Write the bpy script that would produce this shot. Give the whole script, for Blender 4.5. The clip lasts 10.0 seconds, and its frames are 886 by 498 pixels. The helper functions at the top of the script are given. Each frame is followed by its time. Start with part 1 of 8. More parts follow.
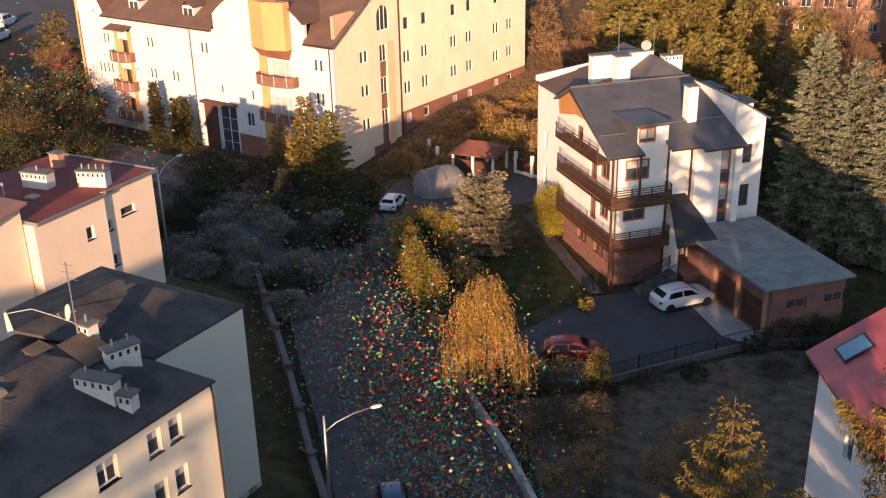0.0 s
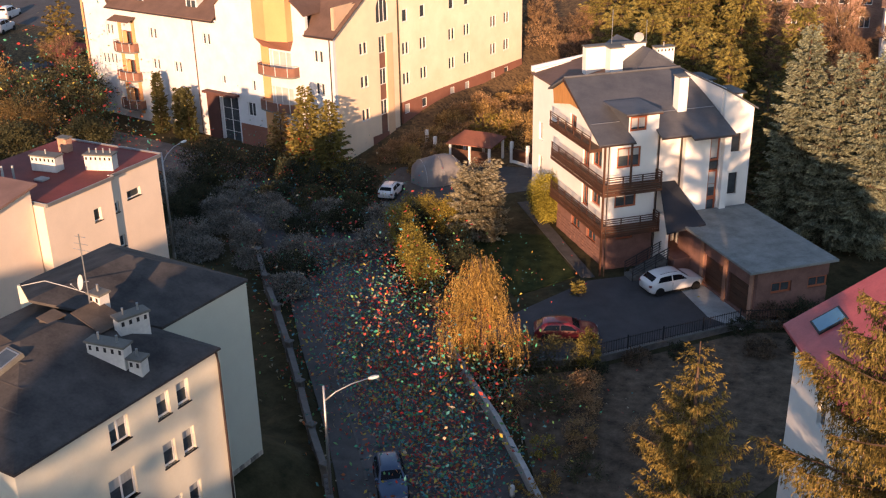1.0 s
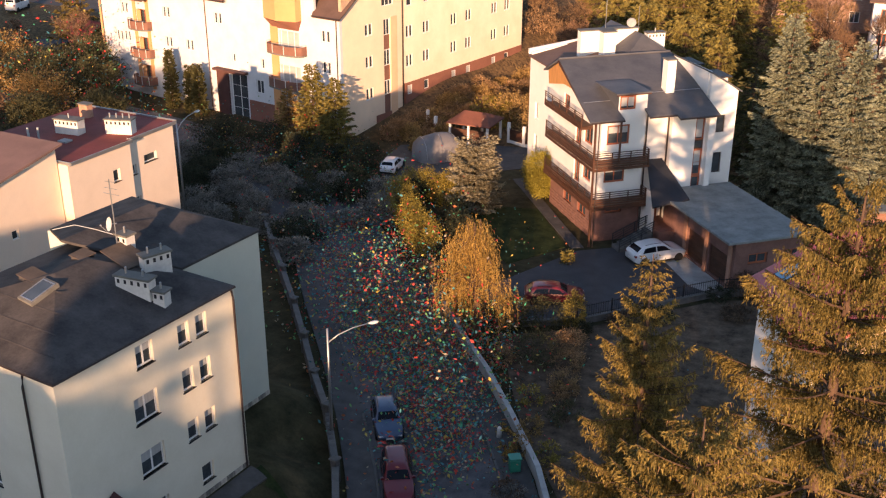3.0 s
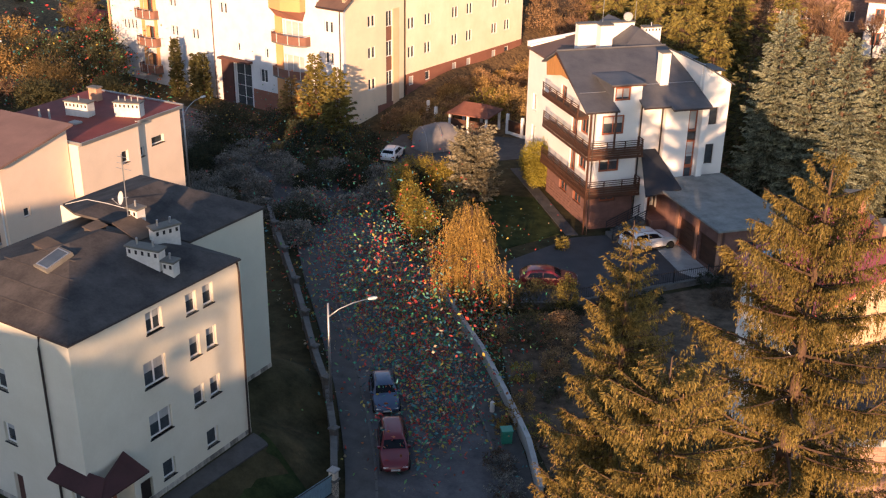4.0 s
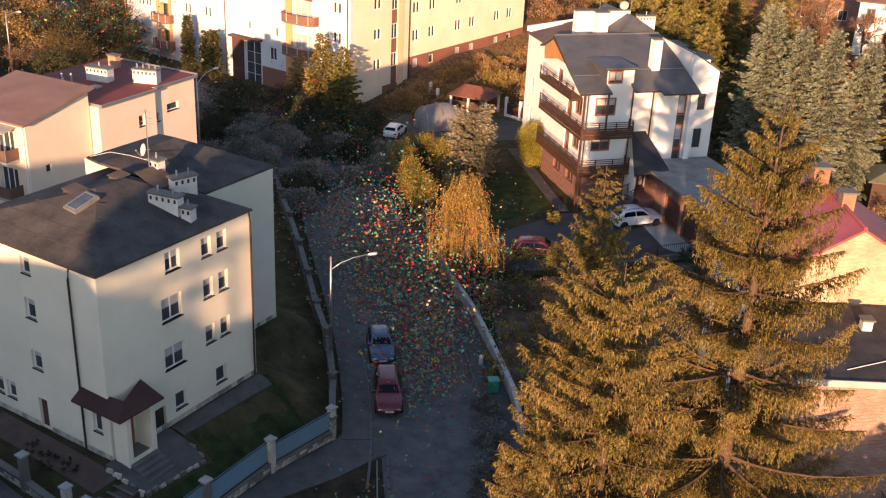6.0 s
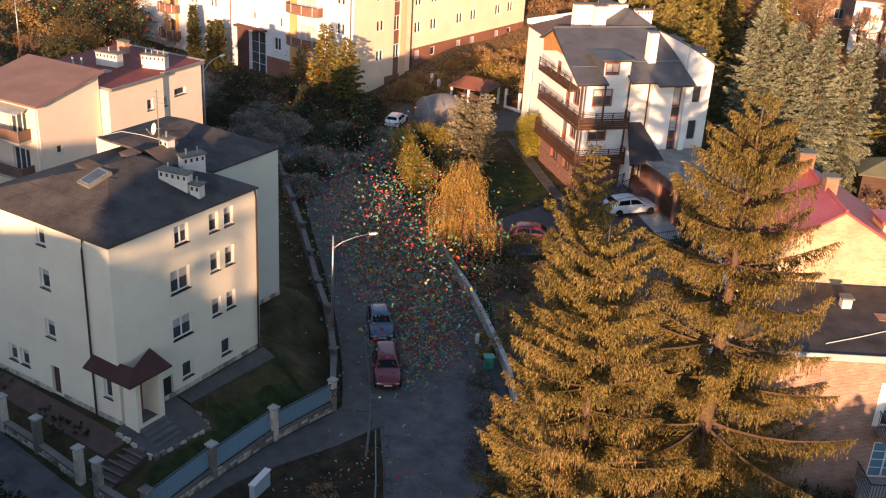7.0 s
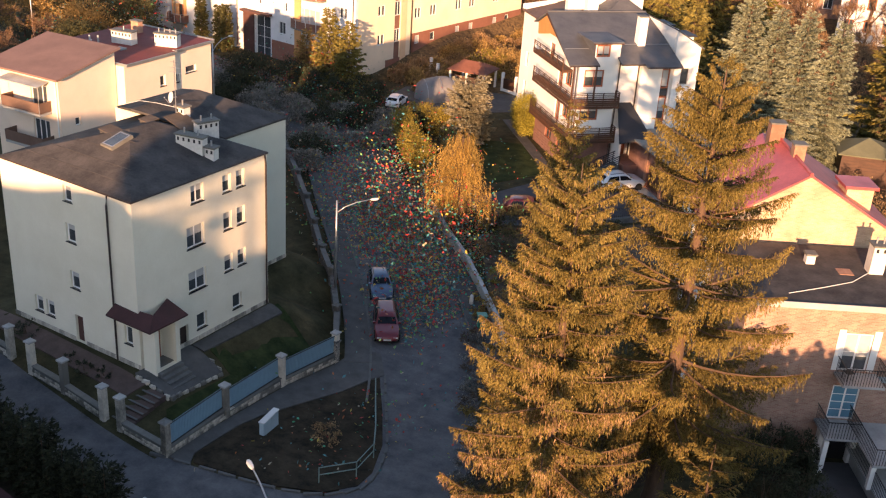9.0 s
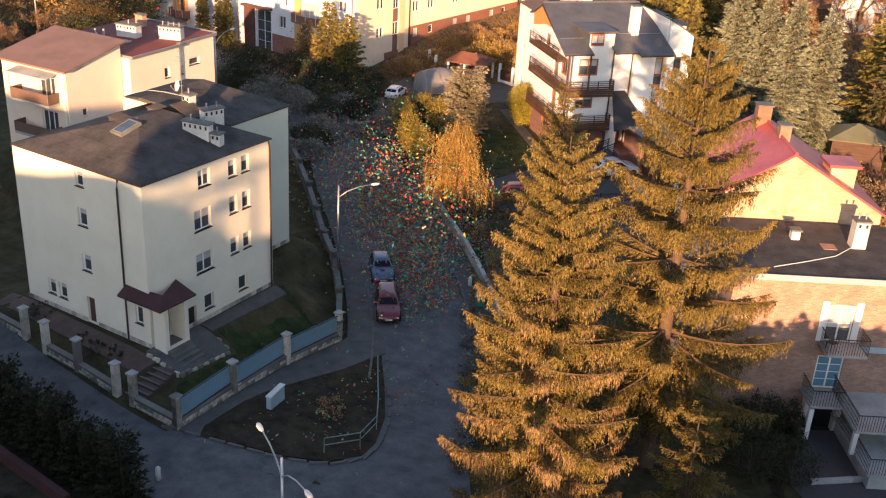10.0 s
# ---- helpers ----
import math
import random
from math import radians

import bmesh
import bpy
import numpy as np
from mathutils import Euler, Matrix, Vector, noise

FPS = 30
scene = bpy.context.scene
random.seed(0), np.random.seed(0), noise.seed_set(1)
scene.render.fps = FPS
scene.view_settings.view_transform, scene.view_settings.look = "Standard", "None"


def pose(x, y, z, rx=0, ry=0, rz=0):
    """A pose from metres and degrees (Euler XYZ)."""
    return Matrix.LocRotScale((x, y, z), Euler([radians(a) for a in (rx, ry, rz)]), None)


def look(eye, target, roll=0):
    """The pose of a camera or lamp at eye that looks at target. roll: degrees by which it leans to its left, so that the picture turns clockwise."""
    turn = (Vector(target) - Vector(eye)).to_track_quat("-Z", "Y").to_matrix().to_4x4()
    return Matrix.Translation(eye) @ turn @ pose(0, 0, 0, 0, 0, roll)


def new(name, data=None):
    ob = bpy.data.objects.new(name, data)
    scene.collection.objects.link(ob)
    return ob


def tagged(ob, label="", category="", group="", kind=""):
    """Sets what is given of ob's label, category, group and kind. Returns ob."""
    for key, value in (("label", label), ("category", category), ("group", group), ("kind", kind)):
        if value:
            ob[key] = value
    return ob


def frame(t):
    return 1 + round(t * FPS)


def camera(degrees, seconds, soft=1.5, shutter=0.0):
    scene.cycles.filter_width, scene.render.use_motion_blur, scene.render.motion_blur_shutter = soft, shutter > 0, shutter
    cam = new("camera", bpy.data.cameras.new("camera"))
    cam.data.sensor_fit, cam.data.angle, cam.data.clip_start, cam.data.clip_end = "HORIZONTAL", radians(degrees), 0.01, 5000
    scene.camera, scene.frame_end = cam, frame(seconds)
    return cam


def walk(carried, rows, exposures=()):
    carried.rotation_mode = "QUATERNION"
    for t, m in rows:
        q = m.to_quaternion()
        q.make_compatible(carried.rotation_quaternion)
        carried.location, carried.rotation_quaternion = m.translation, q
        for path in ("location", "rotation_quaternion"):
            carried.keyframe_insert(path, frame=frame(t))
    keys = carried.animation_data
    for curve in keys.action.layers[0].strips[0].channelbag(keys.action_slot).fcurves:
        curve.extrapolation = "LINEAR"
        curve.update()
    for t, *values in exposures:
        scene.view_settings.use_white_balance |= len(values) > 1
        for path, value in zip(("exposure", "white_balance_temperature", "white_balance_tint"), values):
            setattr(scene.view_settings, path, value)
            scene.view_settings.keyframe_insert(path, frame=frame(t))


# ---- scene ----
cam = camera(45.8, 10.0, soft=1.2)
ROWS = [
    (0.0, -0.000, 0.000, 35.756, 66.991, 1.253, 30.713),
    (0.5, 0.753, -1.048, 35.760, 66.926, 1.113, 30.722),
    (1.0, 1.457, -2.106, 35.716, 66.856, 0.964, 30.751),
    (1.5, 2.176, -3.181, 35.665, 66.778, 0.748, 30.846),
    (2.0, 2.867, -4.299, 35.631, 66.699, 0.476, 30.936),
    (2.5, 3.576, -5.412, 35.628, 66.617, 0.172, 31.063),
    (4.0, 5.757, -8.657, 35.581, 66.411, -0.891, 31.473),
    (4.5, 6.453, -9.719, 35.550, 66.339, -1.314, 31.626),
    (5.0, 7.153, -10.797, 35.560, 66.264, -1.742, 31.771),
    (5.5, 7.872, -11.838, 35.534, 66.173, -2.145, 31.945),
    (7.0, 9.998, -14.970, 35.392, 65.952, -3.149, 32.370),
    (7.5, 10.725, -16.037, 35.427, 65.858, -3.375, 32.469),
    (8.0, 11.455, -17.076, 35.434, 65.778, -3.513, 32.531),
    (8.5, 12.169, -18.108, 35.410, 65.705, -3.568, 32.545),
    (9.0, 12.885, -19.142, 35.422, 65.626, -3.510, 32.500),
    (9.5, 13.598, -20.159, 35.438, 65.544, -3.320, 32.429),
    (10.0, 14.298, -21.169, 35.434, 65.462, -3.033, 32.313),
]
walk(cam, [(t, pose(x, y, z, rx, ry, rz)) for t, x, y, z, rx, ry, rz in ROWS], exposures=[(0.0, 0.97, 7250, 23), (2.5, 1.02, 7250, 23), (5.5, 1.12, 7400, 23), (7.5, 1.25, 7600, 23), (10.0, 1.47, 7900, 23)])

# ---- light ----
SUN_AZ, SUN_EL = -68.2, 9.3
world = bpy.data.worlds.new("sky")
scene.world = world
world.use_nodes = True
wn = world.node_tree
sky = wn.nodes.new("ShaderNodeTexSky")
sky.sky_type, sky.sun_disc = "NISHITA", False
sky.sun_elevation, sky.sun_rotation = radians(SUN_EL), radians(90 - SUN_AZ)
sky.air_density, sky.dust_density, sky.ozone_density = 1.0, 0.5, 2.2
wn.nodes["Background"].inputs["Strength"].default_value = 0.155
wn.links.new(sky.outputs[0], wn.nodes["Background"].inputs["Color"])
to_sun = Vector((math.cos(radians(SUN_AZ)) * math.cos(radians(SUN_EL)), math.sin(radians(SUN_AZ)) * math.cos(radians(SUN_EL)), math.sin(radians(SUN_EL))))
sun_data = bpy.data.lights.new("sun", "SUN")
sun_data.energy, sun_data.angle, sun_data.color = 4.8, radians(0.5), (1.0, 0.665, 0.40)
sun = new("sun", sun_data)
sun.matrix_world = look(to_sun * 200, (0, 0, 0))


# ---- materials ----
def material(name, colour, rough=0.8, vary=0.25, scale=3.0, bump=0.2, bump_scale=30.0, metal=0.0, spec=0.4, tint=None, fine=8.0, random_island=0.0, random_object=0.0, stretch=(1, 1, 1), coat=0.0):
    """A surface with stains at a large scale, grain at a small one, and fine relief."""
    m = bpy.data.materials.new(name)
    m.use_nodes = True
    nt = m.node_tree
    b = nt.nodes["Principled BSDF"]
    b.inputs["Roughness"].default_value = rough
    b.inputs["Metallic"].default_value = metal
    b.inputs["Specular IOR Level"].default_value = spec
    b.inputs["Coat Weight"].default_value = coat
    tc = nt.nodes.new("ShaderNodeTexCoord")
    mp = nt.nodes.new("ShaderNodeMapping")
    mp.inputs["Scale"].default_value = stretch
    nt.links.new(tc.outputs["Object"], mp.inputs["Vector"])
    big = nt.nodes.new("ShaderNodeTexNoise")
    big.inputs["Scale"].default_value, big.inputs["Detail"].default_value, big.inputs["Roughness"].default_value = scale * 0.12, 6, 0.65
    small = nt.nodes.new("ShaderNodeTexNoise")
    small.inputs["Scale"].default_value, small.inputs["Detail"].default_value = fine, 4
    for n in (big, small):
        nt.links.new(mp.outputs[0], n.inputs["Vector"])
    mix = nt.nodes.new("ShaderNodeMix")
    mix.data_type = "RGBA"
    dark = tuple(c * (1 - vary) for c in colour)
    light = tuple(min(1, c * (1 + vary)) for c in (tint or colour))
    mix.inputs["A"].default_value, mix.inputs["B"].default_value = (*dark, 1), (*light, 1)
    add = nt.nodes.new("ShaderNodeMath")
    add.operation = "ADD"
    half = nt.nodes.new("ShaderNodeMath")
    half.operation, half.inputs[1].default_value = "MULTIPLY_ADD", 0.6
    half.inputs[2].default_value = -0.3
    nt.links.new(small.outputs["Fac"], half.inputs[0])
    ramp = nt.nodes.new("ShaderNodeMapRange")
    ramp.inputs["From Min"].default_value, ramp.inputs["From Max"].default_value = 0.3, 0.7
    nt.links.new(big.outputs["Fac"], ramp.inputs["Value"])
    nt.links.new(ramp.outputs[0], add.inputs[0])
    nt.links.new(half.outputs[0], add.inputs[1])
    last = add
    if random_island or random_object:
        src = nt.nodes.new("ShaderNodeNewGeometry") if random_island else nt.nodes.new("ShaderNodeObjectInfo")
        sock = src.outputs["Random Per Island"] if random_island else src.outputs["Random"]
        r = nt.nodes.new("ShaderNodeMath")
        r.operation, r.inputs[1].default_value, r.inputs[2].default_value = "MULTIPLY_ADD", 2 * (random_island or random_object), -(random_island or random_object)
        nt.links.new(sock, r.inputs[0])
        a2 = nt.nodes.new("ShaderNodeMath")
        a2.operation = "ADD"
        nt.links.new(last.outputs[0], a2.inputs[0])
        nt.links.new(r.outputs[0], a2.inputs[1])
        last = a2
    last.use_clamp = True
    nt.links.new(last.outputs[0], mix.inputs["Factor"])
    nt.links.new(mix.outputs["Result"], b.inputs["Base Color"])
    if bump:
        bt = nt.nodes.new("ShaderNodeTexNoise")
        bt.inputs["Scale"].default_value, bt.inputs["Detail"].default_value = bump_scale, 3
        nt.links.new(mp.outputs[0], bt.inputs["Vector"])
        bn = nt.nodes.new("ShaderNodeBump")
        bn.inputs["Strength"].default_value, bn.inputs["Distance"].default_value = bump, 0.02
        nt.links.new(bt.outputs["Fac"], bn.inputs["Height"])
        nt.links.new(bn.outputs[0], b.inputs["Normal"])
    return m


def foliage(name, colour, tint, through_light=0.25, rough=0.7):
    """Leaves or needles: two tones chosen leaf by leaf and by clump, with some light passing through."""
    m = material(name, colour, rough, 0.35, 4.0, 0.0, tint=tint, random_island=0.45, spec=0.25)
    nt = m.node_tree
    b = nt.nodes["Principled BSDF"]
    tr = nt.nodes.new("ShaderNodeBsdfTranslucent")
    sh = nt.nodes.new("ShaderNodeMixShader")
    sh.inputs["Fac"].default_value = through_light
    col = b.inputs["Base Color"].links[0].from_socket
    nt.links.new(col, tr.inputs["Color"])
    nt.links.new(b.outputs[0], sh.inputs[1])
    nt.links.new(tr.outputs[0], sh.inputs[2])
    nt.links.new(sh.outputs[0], nt.nodes["Material Output"].inputs["Surface"])
    return m


M = dict(
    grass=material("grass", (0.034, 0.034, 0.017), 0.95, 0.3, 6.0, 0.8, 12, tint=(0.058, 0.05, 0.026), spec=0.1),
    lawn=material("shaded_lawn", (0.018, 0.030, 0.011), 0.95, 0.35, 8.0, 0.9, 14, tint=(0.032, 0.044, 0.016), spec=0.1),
    asphalt=material("asphalt", (0.079, 0.081, 0.089), 0.85, 0.28, 6.0, 0.5, 60, tint=(0.108, 0.106, 0.109), spec=0.3),
    drive=material("drive_asphalt", (0.068, 0.067, 0.070), 0.8, 0.2, 5.0, 0.4, 60, spec=0.3),
    paving=material("paving", (0.075, 0.073, 0.07), 0.9, 0.3, 8.0, 0.4, 40, random_object=0.2),
    concrete=material("concrete", (0.36, 0.365, 0.355), 0.9, 0.25, 5.0, 0.3, 25),
    kerb=material("kerb_stone", (0.12, 0.12, 0.115), 0.9, 0.3, 6.0, 0.3, 30),
    cream=material("cream_plaster", (0.78, 0.72, 0.57), 0.9, 0.06, 3.0, 0.15, 90, tint=(0.78, 0.73, 0.60)),
    cream_side=material("pale_green_plaster", (0.60, 0.60, 0.50), 0.9, 0.06, 3.0, 0.15, 90),
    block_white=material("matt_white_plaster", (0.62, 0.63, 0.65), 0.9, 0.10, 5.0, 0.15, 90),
    white=material("white_plaster", (0.80, 0.78, 0.74), 0.9, 0.06, 3.0, 0.15, 90),
    peach=material("peach_plaster", (0.86, 0.67, 0.49), 0.9, 0.08, 3.0, 0.15, 90),
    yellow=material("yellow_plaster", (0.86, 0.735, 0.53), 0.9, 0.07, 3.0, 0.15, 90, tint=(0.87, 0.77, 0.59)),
    pink=material("pink_plaster", (0.78, 0.64, 0.515), 0.9, 0.06, 3.0, 0.15, 90),
    orange=material("orange_plaster", (0.66, 0.33, 0.15), 0.9, 0.08, 3.0, 0.15, 90),
    apricot=material("apricot_plaster", (0.80, 0.52, 0.32), 0.9, 0.10, 3.0, 0.15, 90),
    balcony_panel=material("weathered_balcony_panel", (0.22, 0.105, 0.075), 0.8, 0.2, 4.0, 0.2, 40),
    entrance_red=material("dark_red_and_shade", (0.10, 0.045, 0.038), 0.85, 0.2, 4.0, 0.2, 40),
    terracotta=material("terracotta_plaster", (0.27, 0.115, 0.08), 0.9, 0.15, 3.0, 0.2, 60),
    olive_roof=material("green_felt", (0.13, 0.13, 0.08), 0.9, 0.2, 4.0, 0.3, 40),
    # verge soil, whose darkness also stands for shade by spruces and lane hedge
    soil=material("leaf_soil_and_shade", (0.024, 0.020, 0.015), 0.95, 0.4, 9.0, 0.6, 12, tint=(0.045, 0.034, 0.022), spec=0.1),
    garden_soil=material("brown_garden_soil", (0.078, 0.058, 0.042), 0.95, 0.4, 9.0, 0.7, 12, tint=(0.130, 0.093, 0.065), spec=0.1),
    red_paving=material("reddish_paving", (0.10, 0.065, 0.055), 0.9, 0.3, 8.0, 0.4, 30),
    canopy=material("dark_red_tile", (0.062, 0.022, 0.022), 0.8, 0.25, 4.0, 0.25, 25),
    green_metal=material("faded_green_paint", (0.16, 0.24, 0.22), 0.6, 0.15, 4.0, 0.0),
    thuja=foliage("dark_thuja_hedge", (0.015, 0.019, 0.009), (0.027, 0.030, 0.014), 0.15),
    dark_slate=material("dark_slate", (0.025, 0.027, 0.034), 0.6, 0.2, 4.0, 0.3, 25),
    pale_felt=material("weathered_flat_roof", (0.20, 0.215, 0.208), 0.9, 0.2, 6.0, 0.3, 25, tint=(0.25, 0.265, 0.255), spec=0.2),
    felt=material("roofing_felt", (0.058, 0.055, 0.056), 0.9, 0.25, 5.0, 0.4, 50, tint=(0.086, 0.078, 0.074), spec=0.08),
    brown_and_sunlit_felt=material("brown_and_sunlit_felt", (0.10, 0.075, 0.058), 0.95, 0.35, 6.0, 0.4, 30),
    slate=material("grey_roof_tile", (0.075, 0.078, 0.09), 0.6, 0.2, 4.0, 0.3, 25, tint=(0.095, 0.095, 0.10)),
    brown_roof=material("brown_roof_tile", (0.14, 0.085, 0.065), 0.8, 0.2, 4.0, 0.3, 25),
    faded_roof=material("faded_pinkish_tile", (0.21, 0.125, 0.105), 0.85, 0.15, 4.0, 0.3, 22),
    red_tile=material("red_brown_tile", (0.20, 0.075, 0.05), 0.8, 0.25, 5.0, 0.4, 18),
    rust_roof=material("rust_red_roof", (0.20, 0.04, 0.032), 0.8, 0.25, 4.0, 0.25, 25),
    red_roof=material("red_metal_roof", (0.40, 0.07, 0.072), 0.45, 0.18, 4.0, 0.1, 25, tint=(0.48, 0.10, 0.098)),
    brick=material("red_brick", (0.30, 0.15, 0.10), 0.9, 0.25, 6.0, 0.3, 40, random_object=0.5, tint=(0.40, 0.22, 0.15)),
    stone=material("rubble_stone", (0.27, 0.25, 0.215), 0.9, 0.4, 9.0, 0.5, 20, random_object=0.6, tint=(0.46, 0.41, 0.34)),
    dark_stone=material("dark_rubble", (0.11, 0.103, 0.098), 0.95, 0.4, 9.0, 0.6, 14),
    cladding=material("reddish_stone_cladding", (0.205, 0.105, 0.085), 0.9, 0.25, 9.0, 0.4, 20),
    wood=material("dark_stained_wood", (0.075, 0.032, 0.018), 0.6, 0.35, 6.0, 0.3, 30, stretch=(1, 6, 6), random_object=0.3),
    pale_wood=material("orange_wood", (0.50, 0.24, 0.08), 0.6, 0.2, 6.0, 0.3, 30, stretch=(6, 6, 1)),
    frame_white=material("white_window_frame", (0.78, 0.78, 0.76), 0.5, 0.04, 3.0, 0.0),
    frame_brown=material("brown_window_frame", (0.36, 0.105, 0.05), 0.5, 0.2, 3.0, 0.0),
    curtain=material("pale_cloth_and_reflection", (0.42, 0.42, 0.41), 0.9, 0.15, 6.0, 0.0),
    glass=material("window_glass", (0.055, 0.068, 0.078), 0.06, 0.35, 6.0, 0.0, spec=1.0),
    car_glass=material("tinted_car_glass", (0.008, 0.009, 0.012), 0.12, 0.2, 3.0, 0.0, spec=0.25),
    # blue sky reflection put into the glass colour
    skyglass=material("sky_tinted_glass", (0.09, 0.24, 0.34), 0.05, 0.1, 3.0, 0.0, spec=1.0),
    metal=material("galvanised_steel", (0.42, 0.43, 0.44), 0.45, 0.15, 4.0, 0.05, 30, metal=0.8),
    dark_metal=material("black_iron", (0.022, 0.022, 0.025), 0.5, 0.2, 4.0, 0.0, metal=0.3),
    gutter=material("brown_gutter", (0.045, 0.03, 0.025), 0.5, 0.2, 4.0, 0.0),
    blue_fence=material("blue_grey_sheet", (0.17, 0.31, 0.40), 0.5, 0.15, 4.0, 0.05, 30),
    bark=material("bark", (0.10, 0.06, 0.04), 0.95, 0.4, 8.0, 0.8, 15, stretch=(1, 1, 0.25)),
    twig=material("dry_twigs", (0.16, 0.09, 0.055), 0.95, 0.4, 8.0, 0.0, random_island=0.4, tint=(0.24, 0.14, 0.08)),
    car_white=material("white_car_paint", (0.72, 0.73, 0.74), 0.25, 0.02, 2.0, 0.0, coat=0.6),
    car_red=material("red_car_paint", (0.16, 0.016, 0.022), 0.3, 0.05, 2.0, 0.0, coat=0.5),
    car_blue=material("blue_car_paint", (0.05, 0.09, 0.16), 0.3, 0.05, 2.0, 0.0, coat=0.5),
    tyre=material("rubber", (0.015, 0.015, 0.015), 0.9, 0.2, 3.0, 0.0),
    tent=material("grey_tarpaulin", (0.20, 0.19, 0.19), 0.7, 0.2, 4.0, 0.3, 6),
    lamp_white=material("pale_lamp_housing", (0.6, 0.6, 0.58), 0.4, 0.05, 3.0, 0.0),
    plastic_green=material("green_plastic", (0.015, 0.24, 0.17), 0.4, 0.1, 3.0, 0.0),
    plastic_blue=material("pale_blue_panel", (0.35, 0.47, 0.53), 0.6, 0.08, 3.0, 0.0),
    chimney_cap=material("grey_mortar", (0.15, 0.145, 0.13), 0.9, 0.25, 6.0, 0.3, 25),
    chim_white=material("whitewashed_brick", (0.62, 0.60, 0.56), 0.9, 0.15, 8.0, 0.3, 25),
    spruce=foliage("spruce_needles", (0.098, 0.078, 0.022), (0.225, 0.163, 0.048), 0.3),
    spruce_dry=foliage("dry_hanging_twigs", (0.25, 0.145, 0.075), (0.36, 0.22, 0.12)),
    blue_spruce=foliage("blue_spruce_needles", (0.135, 0.152, 0.105), (0.26, 0.275, 0.185)),
    dark_fir=foliage("dark_fir_needles", (0.06, 0.065, 0.025), (0.11, 0.10, 0.04)),
    willow=foliage("yellow_willow_leaves", (0.27, 0.165, 0.045), (0.42, 0.265, 0.075), 0.25),
    lime=foliage("yellow_green_leaves", (0.23, 0.20, 0.035), (0.36, 0.31, 0.06), 0.3),
    hedge=foliage("yellow_green_hedge", (0.19, 0.155, 0.03), (0.32, 0.24, 0.05)),
    gold_scrub=foliage("golden_brown_scrub", (0.30, 0.19, 0.07), (0.40, 0.26, 0.10)),
    grey_twig=foliage("grey_twigs", (0.125, 0.12, 0.108), (0.22, 0.21, 0.18), 0.15),
    litter=foliage("dull_brown_leaves", (0.07, 0.045, 0.03), (0.12, 0.08, 0.05), 0.1),
    shrub=foliage("dull_green_shrub", (0.05, 0.055, 0.025), (0.09, 0.085, 0.04)),
    dark_shrub=foliage("dark_shrub", (0.028, 0.035, 0.02), (0.05, 0.055, 0.03)),
    olive_green=foliage("olive_green_needles", (0.12, 0.105, 0.03), (0.22, 0.18, 0.05)),
    olive=foliage("greyish_green_bush", (0.20, 0.185, 0.12), (0.28, 0.25, 0.17)),
    autumn=foliage("autumn_leaves", (0.24, 0.15, 0.05), (0.36, 0.22, 0.08)),
    brown_bush=foliage("brown_winter_bush", (0.24, 0.15, 0.075), (0.34, 0.21, 0.11)),
)


